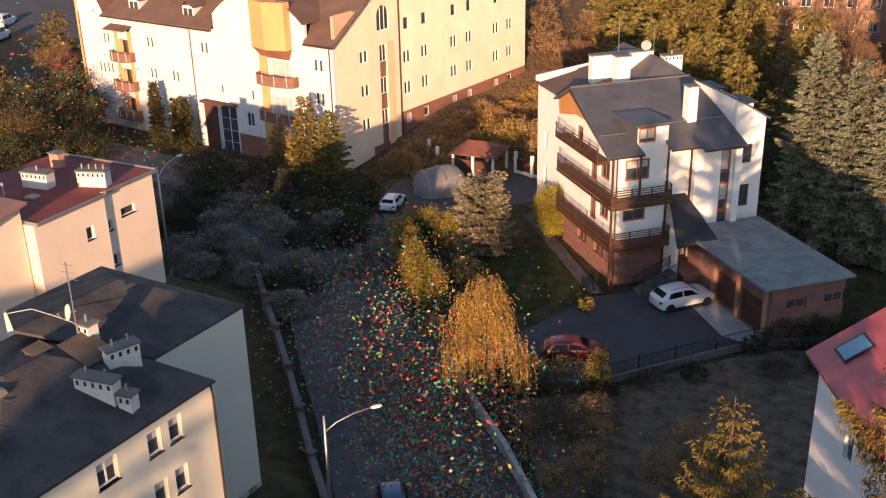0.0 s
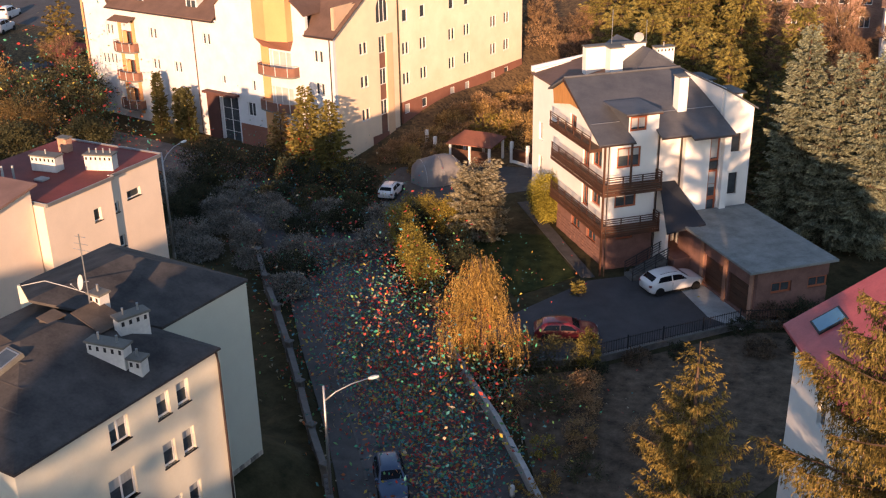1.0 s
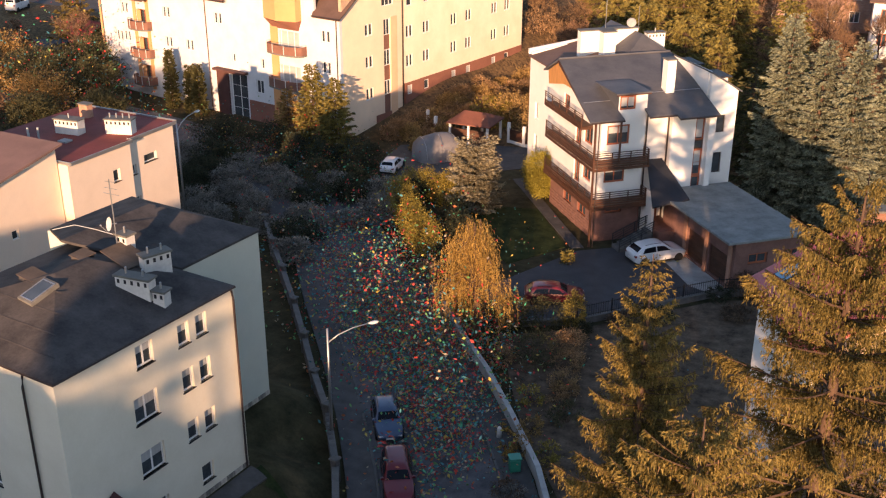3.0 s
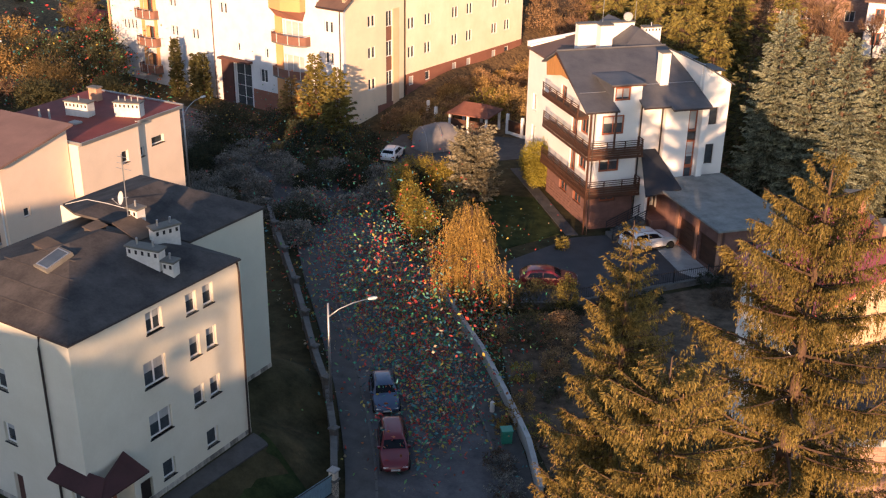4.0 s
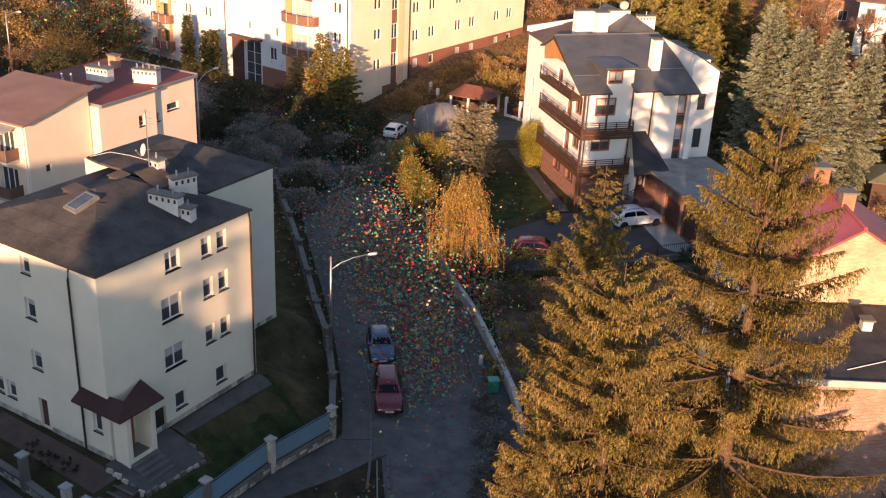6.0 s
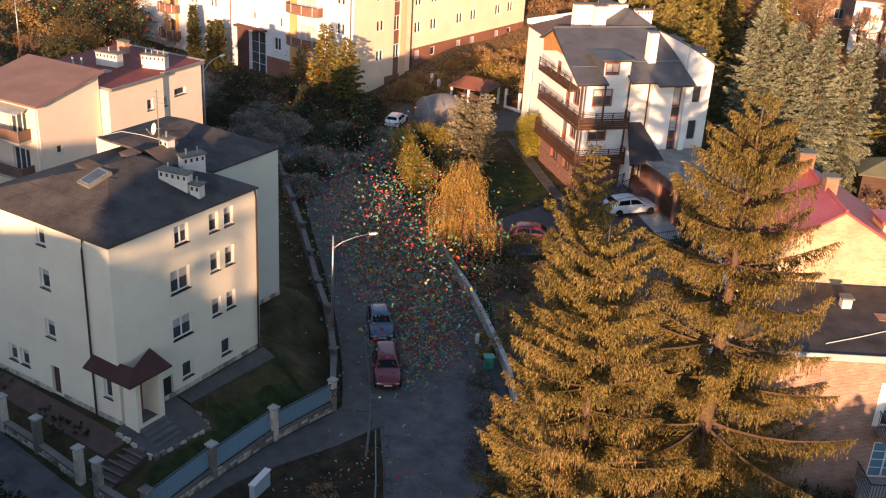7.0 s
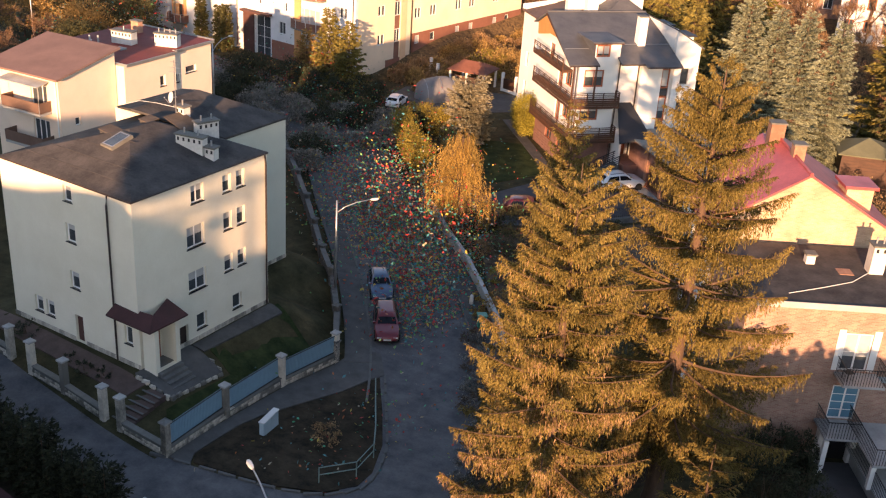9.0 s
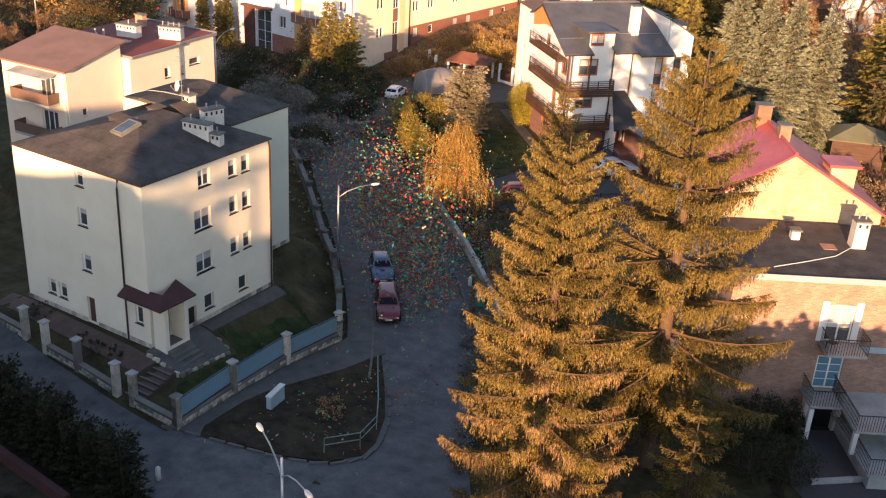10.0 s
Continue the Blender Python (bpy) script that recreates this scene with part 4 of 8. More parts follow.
    for ya, yb in ((4.4, 6.6), (9.2, 11.6)):
        rd = part("rear_dormer", Build().box(12.9, 14.6, ya, yb, z(11.9), z(12.75)), M["white"], h)
        part("dormer_roof", Build().box(12.8, 14.9, ya - 0.2, yb + 0.2, z(12.752), z(12.88)), M["dark_slate"], rd, "dark flat dormer roof")
    part("ridge_cap", Build().tube([(0.4, ry, rz_ + 0.03), (11.3, ry, rz_ + 0.03)], 0.09, 8), sm, h)
    # orange boarded gable
    gp = [(BY + 0.2, z(12.6)), (ry, z(13.95)), (5.2, z(12.7)), (6.2, z(12.2)), (8.2, z(12.2)), (BY, z(11.4))]
    g = Build()
    g.add([(x, y, q) for x in (0.55, 0.62) for y, q in gp], [tuple(range(6)), tuple(reversed(range(6, 12)))] + [(i, 6 + i, 6 + (i + 1) % 6, (i + 1) % 6) for i in range(6)])
    part("gable_boarding", g, M["pale_wood"], h, "orange varnished gable boarding")
    part("gable_beam", Build().tube([(0.35, ry, rz_ - 0.2), (-0.5, -0.3, ez - 0.2)], 0.09, 6), M["wood"], h)
    # flat dormer roof over the raised front wall
    part("dormer_cheek", Build().box(2.40, 2.418, LY - 0.01, 4.6, z(11.4), z(12.98)), sm, h)
    part("dormer_cheek", Build().box(4.87, 5.05, LY + 0.36, 4.6, z(11.6), z(12.98)), M["white"], h)
    part("dormer_roof", Build().box(2.0, 5.2, 0.62, 4.85, z(12.985), z(13.12)), sm, h, bevel=0.02)
    part("dormer_rafter", Build().tube([(2.05, 0.66, z(12.95)), (5.15, 0.66, z(12.95))], 0.06, 6), M["wood"], h)
    for a, b_, v in ((-0.2, 2.2, 2.2), (5.4, 11.0, 2.9)):
        part("snow_guard", Build().tube([(a, v, pz(v) + 0.16), (b_, v, pz(v) + 0.16)], 0.03, 5), M["metal"], h)
    # balconies: floor slab, boarded fronts, corner posts
    for zf, y1 in ((z(3.75), 10.6), (z(7.25), 10.6)):
        fl = Build().box(0.05, 5.05, 0.05, LY - 0.004, zf - 0.2, zf).box(0.05, LY - 0.004, LY - 0.003, y1, zf - 0.2, zf)
        part("balcony_floor", fl, M["chimney_cap"], h)
        rail_side(h, M["wood"], (0.0, 0.0), (5.1, 0.0), zf)
        rail_side(h, M["wood"], (0.0, y1), (0.0, 0.0), zf)
        rail_side(h, M["wood"], (5.1, 0.0), (5.1, LY), zf)
        part("fascia", Build().box(-0.02, 5.12, -0.05, -0.025, zf - 0.5, zf - 0.235).box(-0.06, -0.025, 0, y1, zf - 0.5, zf - 0.235), M["wood"], h)
    zf = z(9.95)
    part("balcony_floor", Build().box(-0.1, LX - 0.004, 2.6, 10.8, zf - 0.3, zf), M["wood"], h)
    rail_side(h, M["wood"], (-0.12, 10.8), (-0.12, 2.6), zf, 3)
    for x, y in ((0.0, 0.0), (2.3, 0.0)):
        part("balcony_post", Build().box(x - 0.07, x + 0.07, y - 0.07, y + 0.07, -0.4 if x == 0 else z(7.3), ez - 0.02), M["wood"], h)
    part("balcony_post", Build().tube([(0.28, -0.12, -0.4), (0.28, -0.12, ez - 0.2)], 0.05, 8), M["gutter"], h)
    for x, y in ((5.15, 0.9), (7.2, 0.95)):
        gutter_pipe(h, x, y, 0.0, ez)
    for u0, u1, v in ((-0.6, 2.4, -0.44), (4.7, 7.2, -0.32), (7.25, 11.0, -0.88)):
        part("gutter", Build().tube([(u0, v, pz(v) - 0.08), (u1, v, pz(v) - 0.08)], 0.07, 8), M["gutter"], h)
    chimney(h, 8.1, 3.3, z(12.0), z(15.0), 0.8, 0.9, M["white"], 0, 0)
    chimney(h, 6.3, 11.9, z(12.9), z(15.75), 1.2, 1.0, M["white"], 0, 0)
    chimney(h, 7.3, 14.0, z(12.9), z(15.5), 5.8, 0.8, M["white"], 0, 0)
    chimney(h, 12.2, 14.0, z(13.0), z(14.9), 1.8, 0.8, M["white"], 0, 1)
    part("aerial_mast", Build().tube([(7.0, 14.0, z(15.6)), (7.0, 14.0, z(18.6))], 0.035, 6), M["metal"], h)
    part("aerial_mast", Build().tube([(10.6, 14.4, z(15.2)), (10.6, 14.4, z(17.4))], 0.03, 6), M["metal"], h)
    part("satellite_dish", Build().tube([(9.4, 13.5, z(16.1)), (9.35, 13.42, z(16.15))], [0.45, 0.30], 14), M["concrete"], h)
    # lean-to roof over the entrance and the outside stair
    part("entrance_roof", Build().slab([(5.62, 1.32, z(6.95)), (4.55, -2.3, z(4.0)), (7.55, -3.0, z(4.68)), (7.0, 1.32, z(6.95))], 0.14), M["dark_slate"], h, "dark slate lean-to roof over the entrance")
    part("entrance_wall", Build().box(5.15, 5.4, -1.1, 1.0, z(0.3), z(4.75)), M["white"], h)
    part("entrance_door", Build().box(5.9, 6.9, 1.2, 1.335, z(1.6), z(3.7)), M["frame_brown"], h)
    part("entrance_floor", Build().box(5.43, 7.25, -2.2, 1.33, -0.5, z(1.6)), M["cladding"], h)
    st = Build()
    for k in range(7):
        st.box(1.9 + 0.45 * k, 1.9 + 0.45 * (k + 1) - (0 if k < 6 else 0.002), -1.9, -0.6, -0.5, 0.19 * (k + 1) - 0.1)
    part("stair", st, M["kerb"], h, "dark grey outside stair")
    for yy in (-1.95, -0.55):
        sr = part("stair_rail", Build().tube([(1.9, yy, 0.96), (5.1, yy, 2.31)], 0.04, 6), M["dark_metal"], h, "black metal stair rail")
        for k in range(3):
            part("rail", Build().tube([(1.9, yy, 0.3 + 0.22 * k), (5.1, yy, 1.65 + 0.22 * k)], 0.03, 5), M["dark_metal"], sr)
        for k in range(4):
            part("post", Build().tube([(1.95 + k, yy, -0.2), (1.95 + k, yy, 0.97 + 0.43 * k)], 0.035, 5), M["dark_metal"], sr)
    return h


balcony_house()


def garage_block():
    Z = 0.25
    g = thing("garage", "low double garage with pale concrete flat roof", "garage", Matrix.Translation((-27.75, 70.7, Z)) @ Matrix.Rotation(radians(48), 4, "Z"))
    x0, x1, y0, y1, zt = 6.9, 12.9, -11.5, 0.3, 4.25 - Z
    doors = [(4.6, 7.3, 0.0, 2.5), (8.1, 10.9, 0.0, 2.5)]
    wins = [(1.2, 2.9, 2.0, 2.9), (4.3, 6.0, 2.0, 2.9)]
    b = Build()
    wall_mesh(b, (x0, y1), (x0, y0), -0.5, zt, doors)
    wall_mesh(b, (x0, y0), (x1, y0), -0.5, zt, wins)
    wall_mesh(b, (x1, y0), (x1, y1), -0.5, zt)
    part("wall", b, M["cladding"], g)
    for q in wins:
        window(g, (x0, y0), (x1, y0), q, M["frame_brown"], 2)
    for q in doors:
        d = part("garage_door", Build().box(0.002, q[1] - q[0] - 0.002, 0, 0.05, 0, 2.49), M["wood"], g, "dark brown garage door", wall_frame((x0, y1), (x0, y0))[0] @ Matrix.Translation((q[0], 0.2, 0)))
        for k in range(5):
            part("panel", Build().box(0.05, q[1] - q[0] - 0.05, -0.02, 0, 0.06 + 0.46 * k, 0.46 + 0.46 * k), M["wood"], d)
    for s in (4.35, 7.7, 11.2):
        part("pier", Build().box(s - 0.22, s + 0.22, -0.12, -0.004, -0.4, zt), M["brick"], g, m=wall_frame((x0, y1), (x0, y0))[0])
    part("roof", Build().box(x0 - 0.9, x1 + 0.5, y0 - 0.4, y1 + 0.15, zt, zt + 0.2), M["pale_felt"], g, "pale grey stained concrete flat roof", bevel=0.03)


garage_block()


# ---- long apartment block ----
def long_block():
    h = thing("apartment_block", "long four-storey block with white and yellow plaster", "apartment block", Matrix.Translation((-63.4, 84.0, 0)) @ Matrix.Rotation(radians(-4.6), 4, "Z"))
    zb, E = -0.6, 13.7
    a0, a1 = (-41.0, 0.0), (0.0, 0.0)
    s = lambda q: q + 41.0
    holes = []
    for c, rows in ((-28.0, (10.5, 8.1 - 1.25)), (-24.2, (6.95,)), (-18.9, (10.8,)), (-2.1, (10.75, 7.3)), (-35.9, (10.2, 6.6)), (-37.4, (6.5,))):
        for zz in rows:
            holes += [(s(c - 0.62), s(c - 0.08), zz, zz + 1.3), (s(c + 0.08), s(c + 0.62), zz, zz + 1.3)]
    single_w = [(s(-16.9), s(-16.4), 6.6, 7.6), (s(-12.2), s(-11.7), 6.4, 7.6), (s(-13.2), s(-12.0), 3.4, 5.0)]
    bays = [(s(-9.0), s(-6.0), 8.95, 11.3), (s(-9.0), s(-6.0), 5.0, 7.4), (s(-9.0), s(-6.0), 1.4, 3.8)]
    left_doors = [(s(-33.6), s(-31.8), zz, zz + 2.3) for zz in (8.7, 5.2, 1.7)]
    door = [(s(-17.5), s(-14.7), -0.4, 5.2)]
    b = Build()
    wall_mesh(b, a0, a1, zb, E, holes + single_w + bays + left_doors + door, 0.4)
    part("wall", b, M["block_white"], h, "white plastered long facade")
    e0, e1 = (0.0, 0.0), (0.0, 37.3)
    eh, ehs, low = [], [], []
    for sc in (12.2, 15.5, 21.2, 24.4, 30.3, 33.4):
        for zz in (9.55, 6.1):
            eh += [(sc - 0.6, sc - 0.06, zz, zz + 1.4), (sc + 0.06, sc + 0.6, zz, zz + 1.4)]
        ehs += [(sc - 0.45, sc + 0.45, 13.2, 14.6)]
        low += [(sc - 0.45, sc + 0.45, 2.75, 3.85)]
    for zz in (10.95, 7.35, 3.7):
        eh += [(4.2, 4.75, zz, zz + 1.3), (4.9, 5.45, zz, zz + 1.3)]
    tall = [(7.5, 8.65, 0.4, 12.35)]
    arch = [(7.2, 9.25, 13.8, 16.5)]
    b = Build()
    wall_mesh(b, e0, (0, 10.85), zb, 18.4, [q for q in eh if q[0] < 7] + tall + arch, 0.4, [(0, 13.8), (7.0, 18.4), (10.85, 18.4)])
    part("wall", b, M["peach"], h, "peach plastered gable end")
    b = Build()
    wall_mesh(b, (0.0, 10.85), e1, 4.2, 19.0, [(q[0] - 10.85, q[1] - 10.85, q[2], q[3]) for q in eh + ehs if q[0] > 10.9], 0.4)
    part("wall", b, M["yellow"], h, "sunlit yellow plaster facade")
    b = Build()
    wall_mesh(b, e1, (-14.0, 37.3), 0.5, 19.0, thick=0.4)
    wall_mesh(b, (-14.0, 37.3), (-14.0, 12.0), 0.5, 19.0, thick=0.4)
    wall_mesh(b, (-14.0, 12.0), (-41.0, 12.0), zb, E, thick=0.4)
    wall_mesh(b, (-41.0, 12.0), (-41.0, 0.0), zb, E, thick=0.4)
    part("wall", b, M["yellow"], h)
    q0, q1 = (0.06, 10.95), (0.06, 37.3)
    b = Build()
    wall_mesh(b, q0, q1, 0.3, 4.198, [(q[0] - 10.95, q[1] - 10.95, q[2], q[3]) for q in low], 0.46)
    part("plinth", b, M["terracotta"], h, "reddish plinth with white-framed cellar windows")
    for k, q in enumerate(low):
        window(h, q0, q1, (q[0] - 10.95, q[1] - 10.95, q[2], q[3]), M["frame_white"], 1, set_back=0.05, curtain=0.0 if k in (1, 5) else 0.9, label="small white cellar window")
    part("plinth", Build().box(-14.4, -4.0, -0.10, -0.004, zb, 2.4), M["terracotta"], h, "reddish plinth band")
    # flat strip: the recess's orange paint and its reduced light in one colour
    part("stair_panel", Build().box(0.004, 0.05, 8.75, 9.9, 0.4, 12.45), M["apricot"], h, "apricot strip standing for the dimmer orange-painted recess beside the staircase windows")
    part("stair_panel", Build().box(0.004, 0.04, 5.9, 10.7, zb, 1.5), M["terracotta"], h, "reddish foot of the gable wall")
    fw = M["frame_white"]
    for q in holes:
        window(h, a0, a1, q, fw, 1)
    for q in single_w:
        window(h, a0, a1, q, fw, 1 if q[1] - q[0] < 0.8 else 2)
    for q in bays + left_doors:
        window(h, a0, a1, q, M["frame_white"] if q in bays else M["frame_brown"], 3, name="balcony_door", set_back=0.3, curtain=0.97 if q in bays else 0.0)
    window(h, a0, a1, door[0], fw, 2, name="entrance_door", set_back=0.25, bars=3, label="tall glazed entrance in white frames")
    for q in eh:
        if q[0] < 7:
            window(h, e0, e1, q, fw, 1, fw, set_back=0.05)
    for q in eh + ehs:
        if q[0] > 10.9:
            window(h, e0, e1, q, fw, 1, fw, set_back=0.05)
    for za, zc, pale in ((10.5, 12.35, 1), (8.85, 10.48, 0), (7.0, 8.83, 1), (5.3, 6.98, 0), (3.6, 5.28, 1), (0.4, 3.58, 0)):
        if pale:
            window(h, e0, e1, (7.5, 8.65, za, zc), fw, 2, set_back=0.10, label="white-framed staircase window")
        else:
            part("spandrel", Build().box(-0.30, -0.10, 7.502, 8.648, za, zc), M["balcony_panel"], h, "brown panel between the staircase windows")
    window(h, e0, e1, arch[0], fw, 3, set_back=0.08, label="arched three-light attic window")
    for sg in (-1, 1):
        c = [(8.225 + sg * 1.03, 16.51)] + [(8.225 + sg * 1.03 * math.cos(0.157 * k), 15.3 + 1.18 * math.sin(0.157 * k)) for k in range(11)]
        N = len(c)
        part("arch_corner", Build().add([(x, y, q) for x in (-0.2, 0.006) for y, q in c], [tuple(range(N)), tuple(reversed(range(N, 2 * N)))] + [(i, N + i, N + (i + 1) % N, (i + 1) % N) for i in range(N)]), M["peach"], h)
    # surround colour darkened for the shade that lies on the entrance
    part("entrance_surround", Build().box(-19.6, -17.7, -0.25, -0.004, zb, 5.4).box(-19.6, -14.4, -0.9, -0.004, 5.4, 5.65), M["entrance_red"], h, "red entrance surround, darkened to stand for shade")
    # rounded balconies
    def balcony(cx, z0, w, d):
        n = 14
        pts = [(cx - w / 2, 0.0)] + [(cx - w / 2 * math.cos(math.pi * k / n), -d * (0.45 + 0.55 * math.sin(math.pi * k / n))) for k in range(n + 1)] + [(cx + w / 2, 0.0)]
        bal = part("balcony", Build().prism([(x, y - 0.004) for x, y in pts], z0 - 0.18, z0), M["chimney_cap"], h)
        w_ = Build()
        for (xa, ya), (xb, yb) in zip(pts[:-1], pts[1:]):
            w_.add([(xa, ya - 0.004, z0 + 0.002), (xb, yb - 0.004, z0 + 0.002), (xb, yb - 0.004, z0 + 0.95), (xa, ya - 0.004, z0 + 0.95)], [(0, 1, 2, 3)])
        o = part("parapet", w_, M["balcony_panel"], bal, "rounded brownish balcony panel")
        sol = o.modifiers.new("thick", "SOLIDIFY")
        sol.thickness = 0.05
        for k in (3, 6, 9, 12):
            xa, ya = pts[k]
            part("divider", Build().box(xa - 0.04, xa + 0.04, ya - 0.075, ya - 0.03, z0 + 0.02, z0 + 1.05), M["lamp_white"], bal)
        r_ = Build()
        for (xa, ya), (xb, yb) in zip(pts[:-1], pts[1:]):
            r_.tube([(xa, ya, z0 + 1.1), (xb, yb, z0 + 1.1)], 0.025, 5)
        part("handrail", r_, M["metal"], bal)["kind"] = "stuff"
    for zz in (8.7, 5.2, 1.7):
        balcony(-32.7, zz, 3.7, 1.3)
    for zz in (9.0, 5.05):
        balcony(-7.6, zz, 5.4, 1.5)
    part("bay_side", Build().box(-10.3, -9.2, -0.12, -0.004, 1.0, 12.5), M["orange"], h, "orange plaster strip beside the balconies")
    for xa, xb in ((-34.2, -33.65), (-31.75, -31.2)):
        part("bay_side", Build().box(xa, xb, -0.10, -0.004, 1.0, 12.6), M["orange"], h, "orange plaster strip beside the balconies")
    for zz in (8.7, 5.2, 1.7):
        part("door_panel", Build().box(-33.5, -32.75, -0.05, -0.01, zz + 0.05, zz + 2.2), M["orange"], h, "orange balcony door")
    part("balcony_canopy", Build().slab([(-34.6, -1.3, 12.3), (-30.8, -1.3, 12.3), (-30.8, 0.0, 12.75), (-34.6, 0.0, 12.75)], 0.08), M["brown_roof"], h)
    # orange bay under a curved white gable
    bp = [(-10.4, 0.0), (-10.4, -0.9), (-7.9, -1.6), (-5.5, -0.9), (-5.5, 0.0)]
    part("bay", Build().prism([(x, y - 0.004) for x, y in bp], 12.7, 17.6), M["orange"], h, "orange plastered bay")
    part("bay_foot", Build().add([(x, y - 0.004, 12.69) for x, y in bp] + [(-9.9, -0.01, 11.5), (-6.0, -0.01, 11.5)], [(0, 1, 5), (1, 2, 6, 5), (2, 3, 6), (3, 4, 6), (0, 5, 6, 4)]), M["terracotta"], h, "reddish sloped underside of the bay")
    b = Build()
    n = 16
    arc = [(-17.0 + 13.4 * k / n, E + 4.6 * math.sin(math.pi * min(1.0, (k + 1.5) / (n + 3))) ** 0.7) for k in range(n + 1)]
    pol = [(-17.0, E + 0.002)] + arc + [(-3.6, E + 0.002)]
    N = len(pol)
    b.add([(x, y, q) for y in (0.002, 0.35) for x, q in pol], [tuple(range(N)), tuple(reversed(range(N, 2 * N)))] + [(i, N + i, N + (i + 1) % N, (i + 1) % N) for i in range(N)])
    part("curved_gable", b, M["block_white"], h, "white curved gable over the bay")
    left = [(-41.0, E + 0.002), (-35.4, E + 0.002), (-35.9, E + 0.9), (-36.5, E + 1.9), (-37.4, E + 2.8), (-38.6, E + 3.5), (-40.0, E + 3.9), (-41.0, E + 4.0)]
    N = len(left)
    part("curved_gable", Build().add([(x, y, q) for y in (0.002, 0.35) for x, q in left], [tuple(range(N)), tuple(reversed(range(N, 2 * N)))] + [(i, N + i, N + (i + 1) % N, (i + 1) % N) for i in range(N)]), M["block_white"], h, "white curved gable at the end of the block")
    b = Build()
    for (xa, za), (xb, zb_) in zip(left[1:-1], left[2:]):
        b.slab([(xb, -0.25, zb_ + 0.1), (xa, -0.25, za + 0.1), (xa, 7.0, za + 0.1), (xb, 7.0, zb_ + 0.1)], 0.1)
    part("curved_roof", b, M["brown_roof"], h, "brown roof over the curved gable")
    part("corner_strip", Build().box(-40.9, -40.55, -0.06, -0.004, zb + 1.5, E + 3.2), M["orange"], h, "orange plaster strip at the corner")
    b = Build()
    for (xa, za), (xb, zb_) in zip(arc[:-1], arc[1:]):
        b.slab([(xa, -0.3, za + 0.1), (xb, -0.3, zb_ + 0.1), (xb, 7.0, zb_ + 0.1), (xa, 7.0, za + 0.1)], 0.1)
    part("curved_roof", b, M["brown_roof"], h, "brown roof over the curved gable")
    b = Build()
    b.slab([(-35.6, -0.6, E), (-17.2, -0.6, E + 0.1), (-17.2, 6.4, E + 4.2), (-35.6, 6.4, E + 4.0)], 0.18)
    b.slab([(-41.6, 6.401, E + 4.0), (-14.0, 6.401, E + 4.2), (-14.0, 12.6, E), (-41.6, 12.6, E)], 0.18)
    b.slab([(-3.4, -0.6, E - 0.1), (0.5, -0.6, E - 0.1), (0.5, 7.0, 18.5), (-8.0, 7.0, 18.5)], 0.18)
    b.slab([(-14.3, 7.001, 18.5), (0.5, 7.001, 18.5), (0.5, 11.0, 19.3), (-14.3, 11.0, 19.3)], 0.18)
    part("roof", b, M["brown_roof"], h, "dark brown tiled roof")
    part("roof", Build().box(-14.3, 0.4, 11.2, 37.6, 19.0, 19.3), M["felt"], h)
    for cx in (-31.0, -21.8):
        dm = part("dormer", Build().box(cx - 0.9, cx + 0.9, 0.9, 5.0, E + 0.5, E + 2.0), M["block_white"], h)
        part("dormer_roof", Build().slab([(cx - 1.15, 0.6, E + 1.95), (cx, 0.6, E + 2.7), (cx, 5.6, E + 2.7), (cx - 1.15, 5.6, E + 1.95)], 0.1).slab([(cx, 0.6, E + 2.7), (cx + 1.15, 0.6, E + 1.95), (cx + 1.15, 5.6, E + 1.95), (cx, 5.6, E + 2.7)], 0.1), M["brown_roof"], dm)
        for k in (-1, 1):
            part("pane", Build().box(cx + 0.38 * k - 0.3, cx + 0.38 * k + 0.3, 0.86, 0.898, E + 0.75, E + 1.7), M["glass"], dm)
    for x in (-20.9, -40.4):
        gutter_pipe(h, x, -0.1, 0.0, E, M["brown_roof"])
    gutter_pipe(h, -0.4, -0.1, 0.0, E)
    part("downpipe", Build().tube([(0.1, 10.85, 1.0), (0.1, 10.85, 18.5)], 0.07, 8), M["gutter"], h)
    for xa, xb in ((-35.6, -17.0), (-3.4, 0.5)):
        part("gutter", Build().tube([(xa, -0.68, E - 0.1), (xb, -0.68, E - 0.1)], 0.09, 8), M["gutter"], h)


long_block()


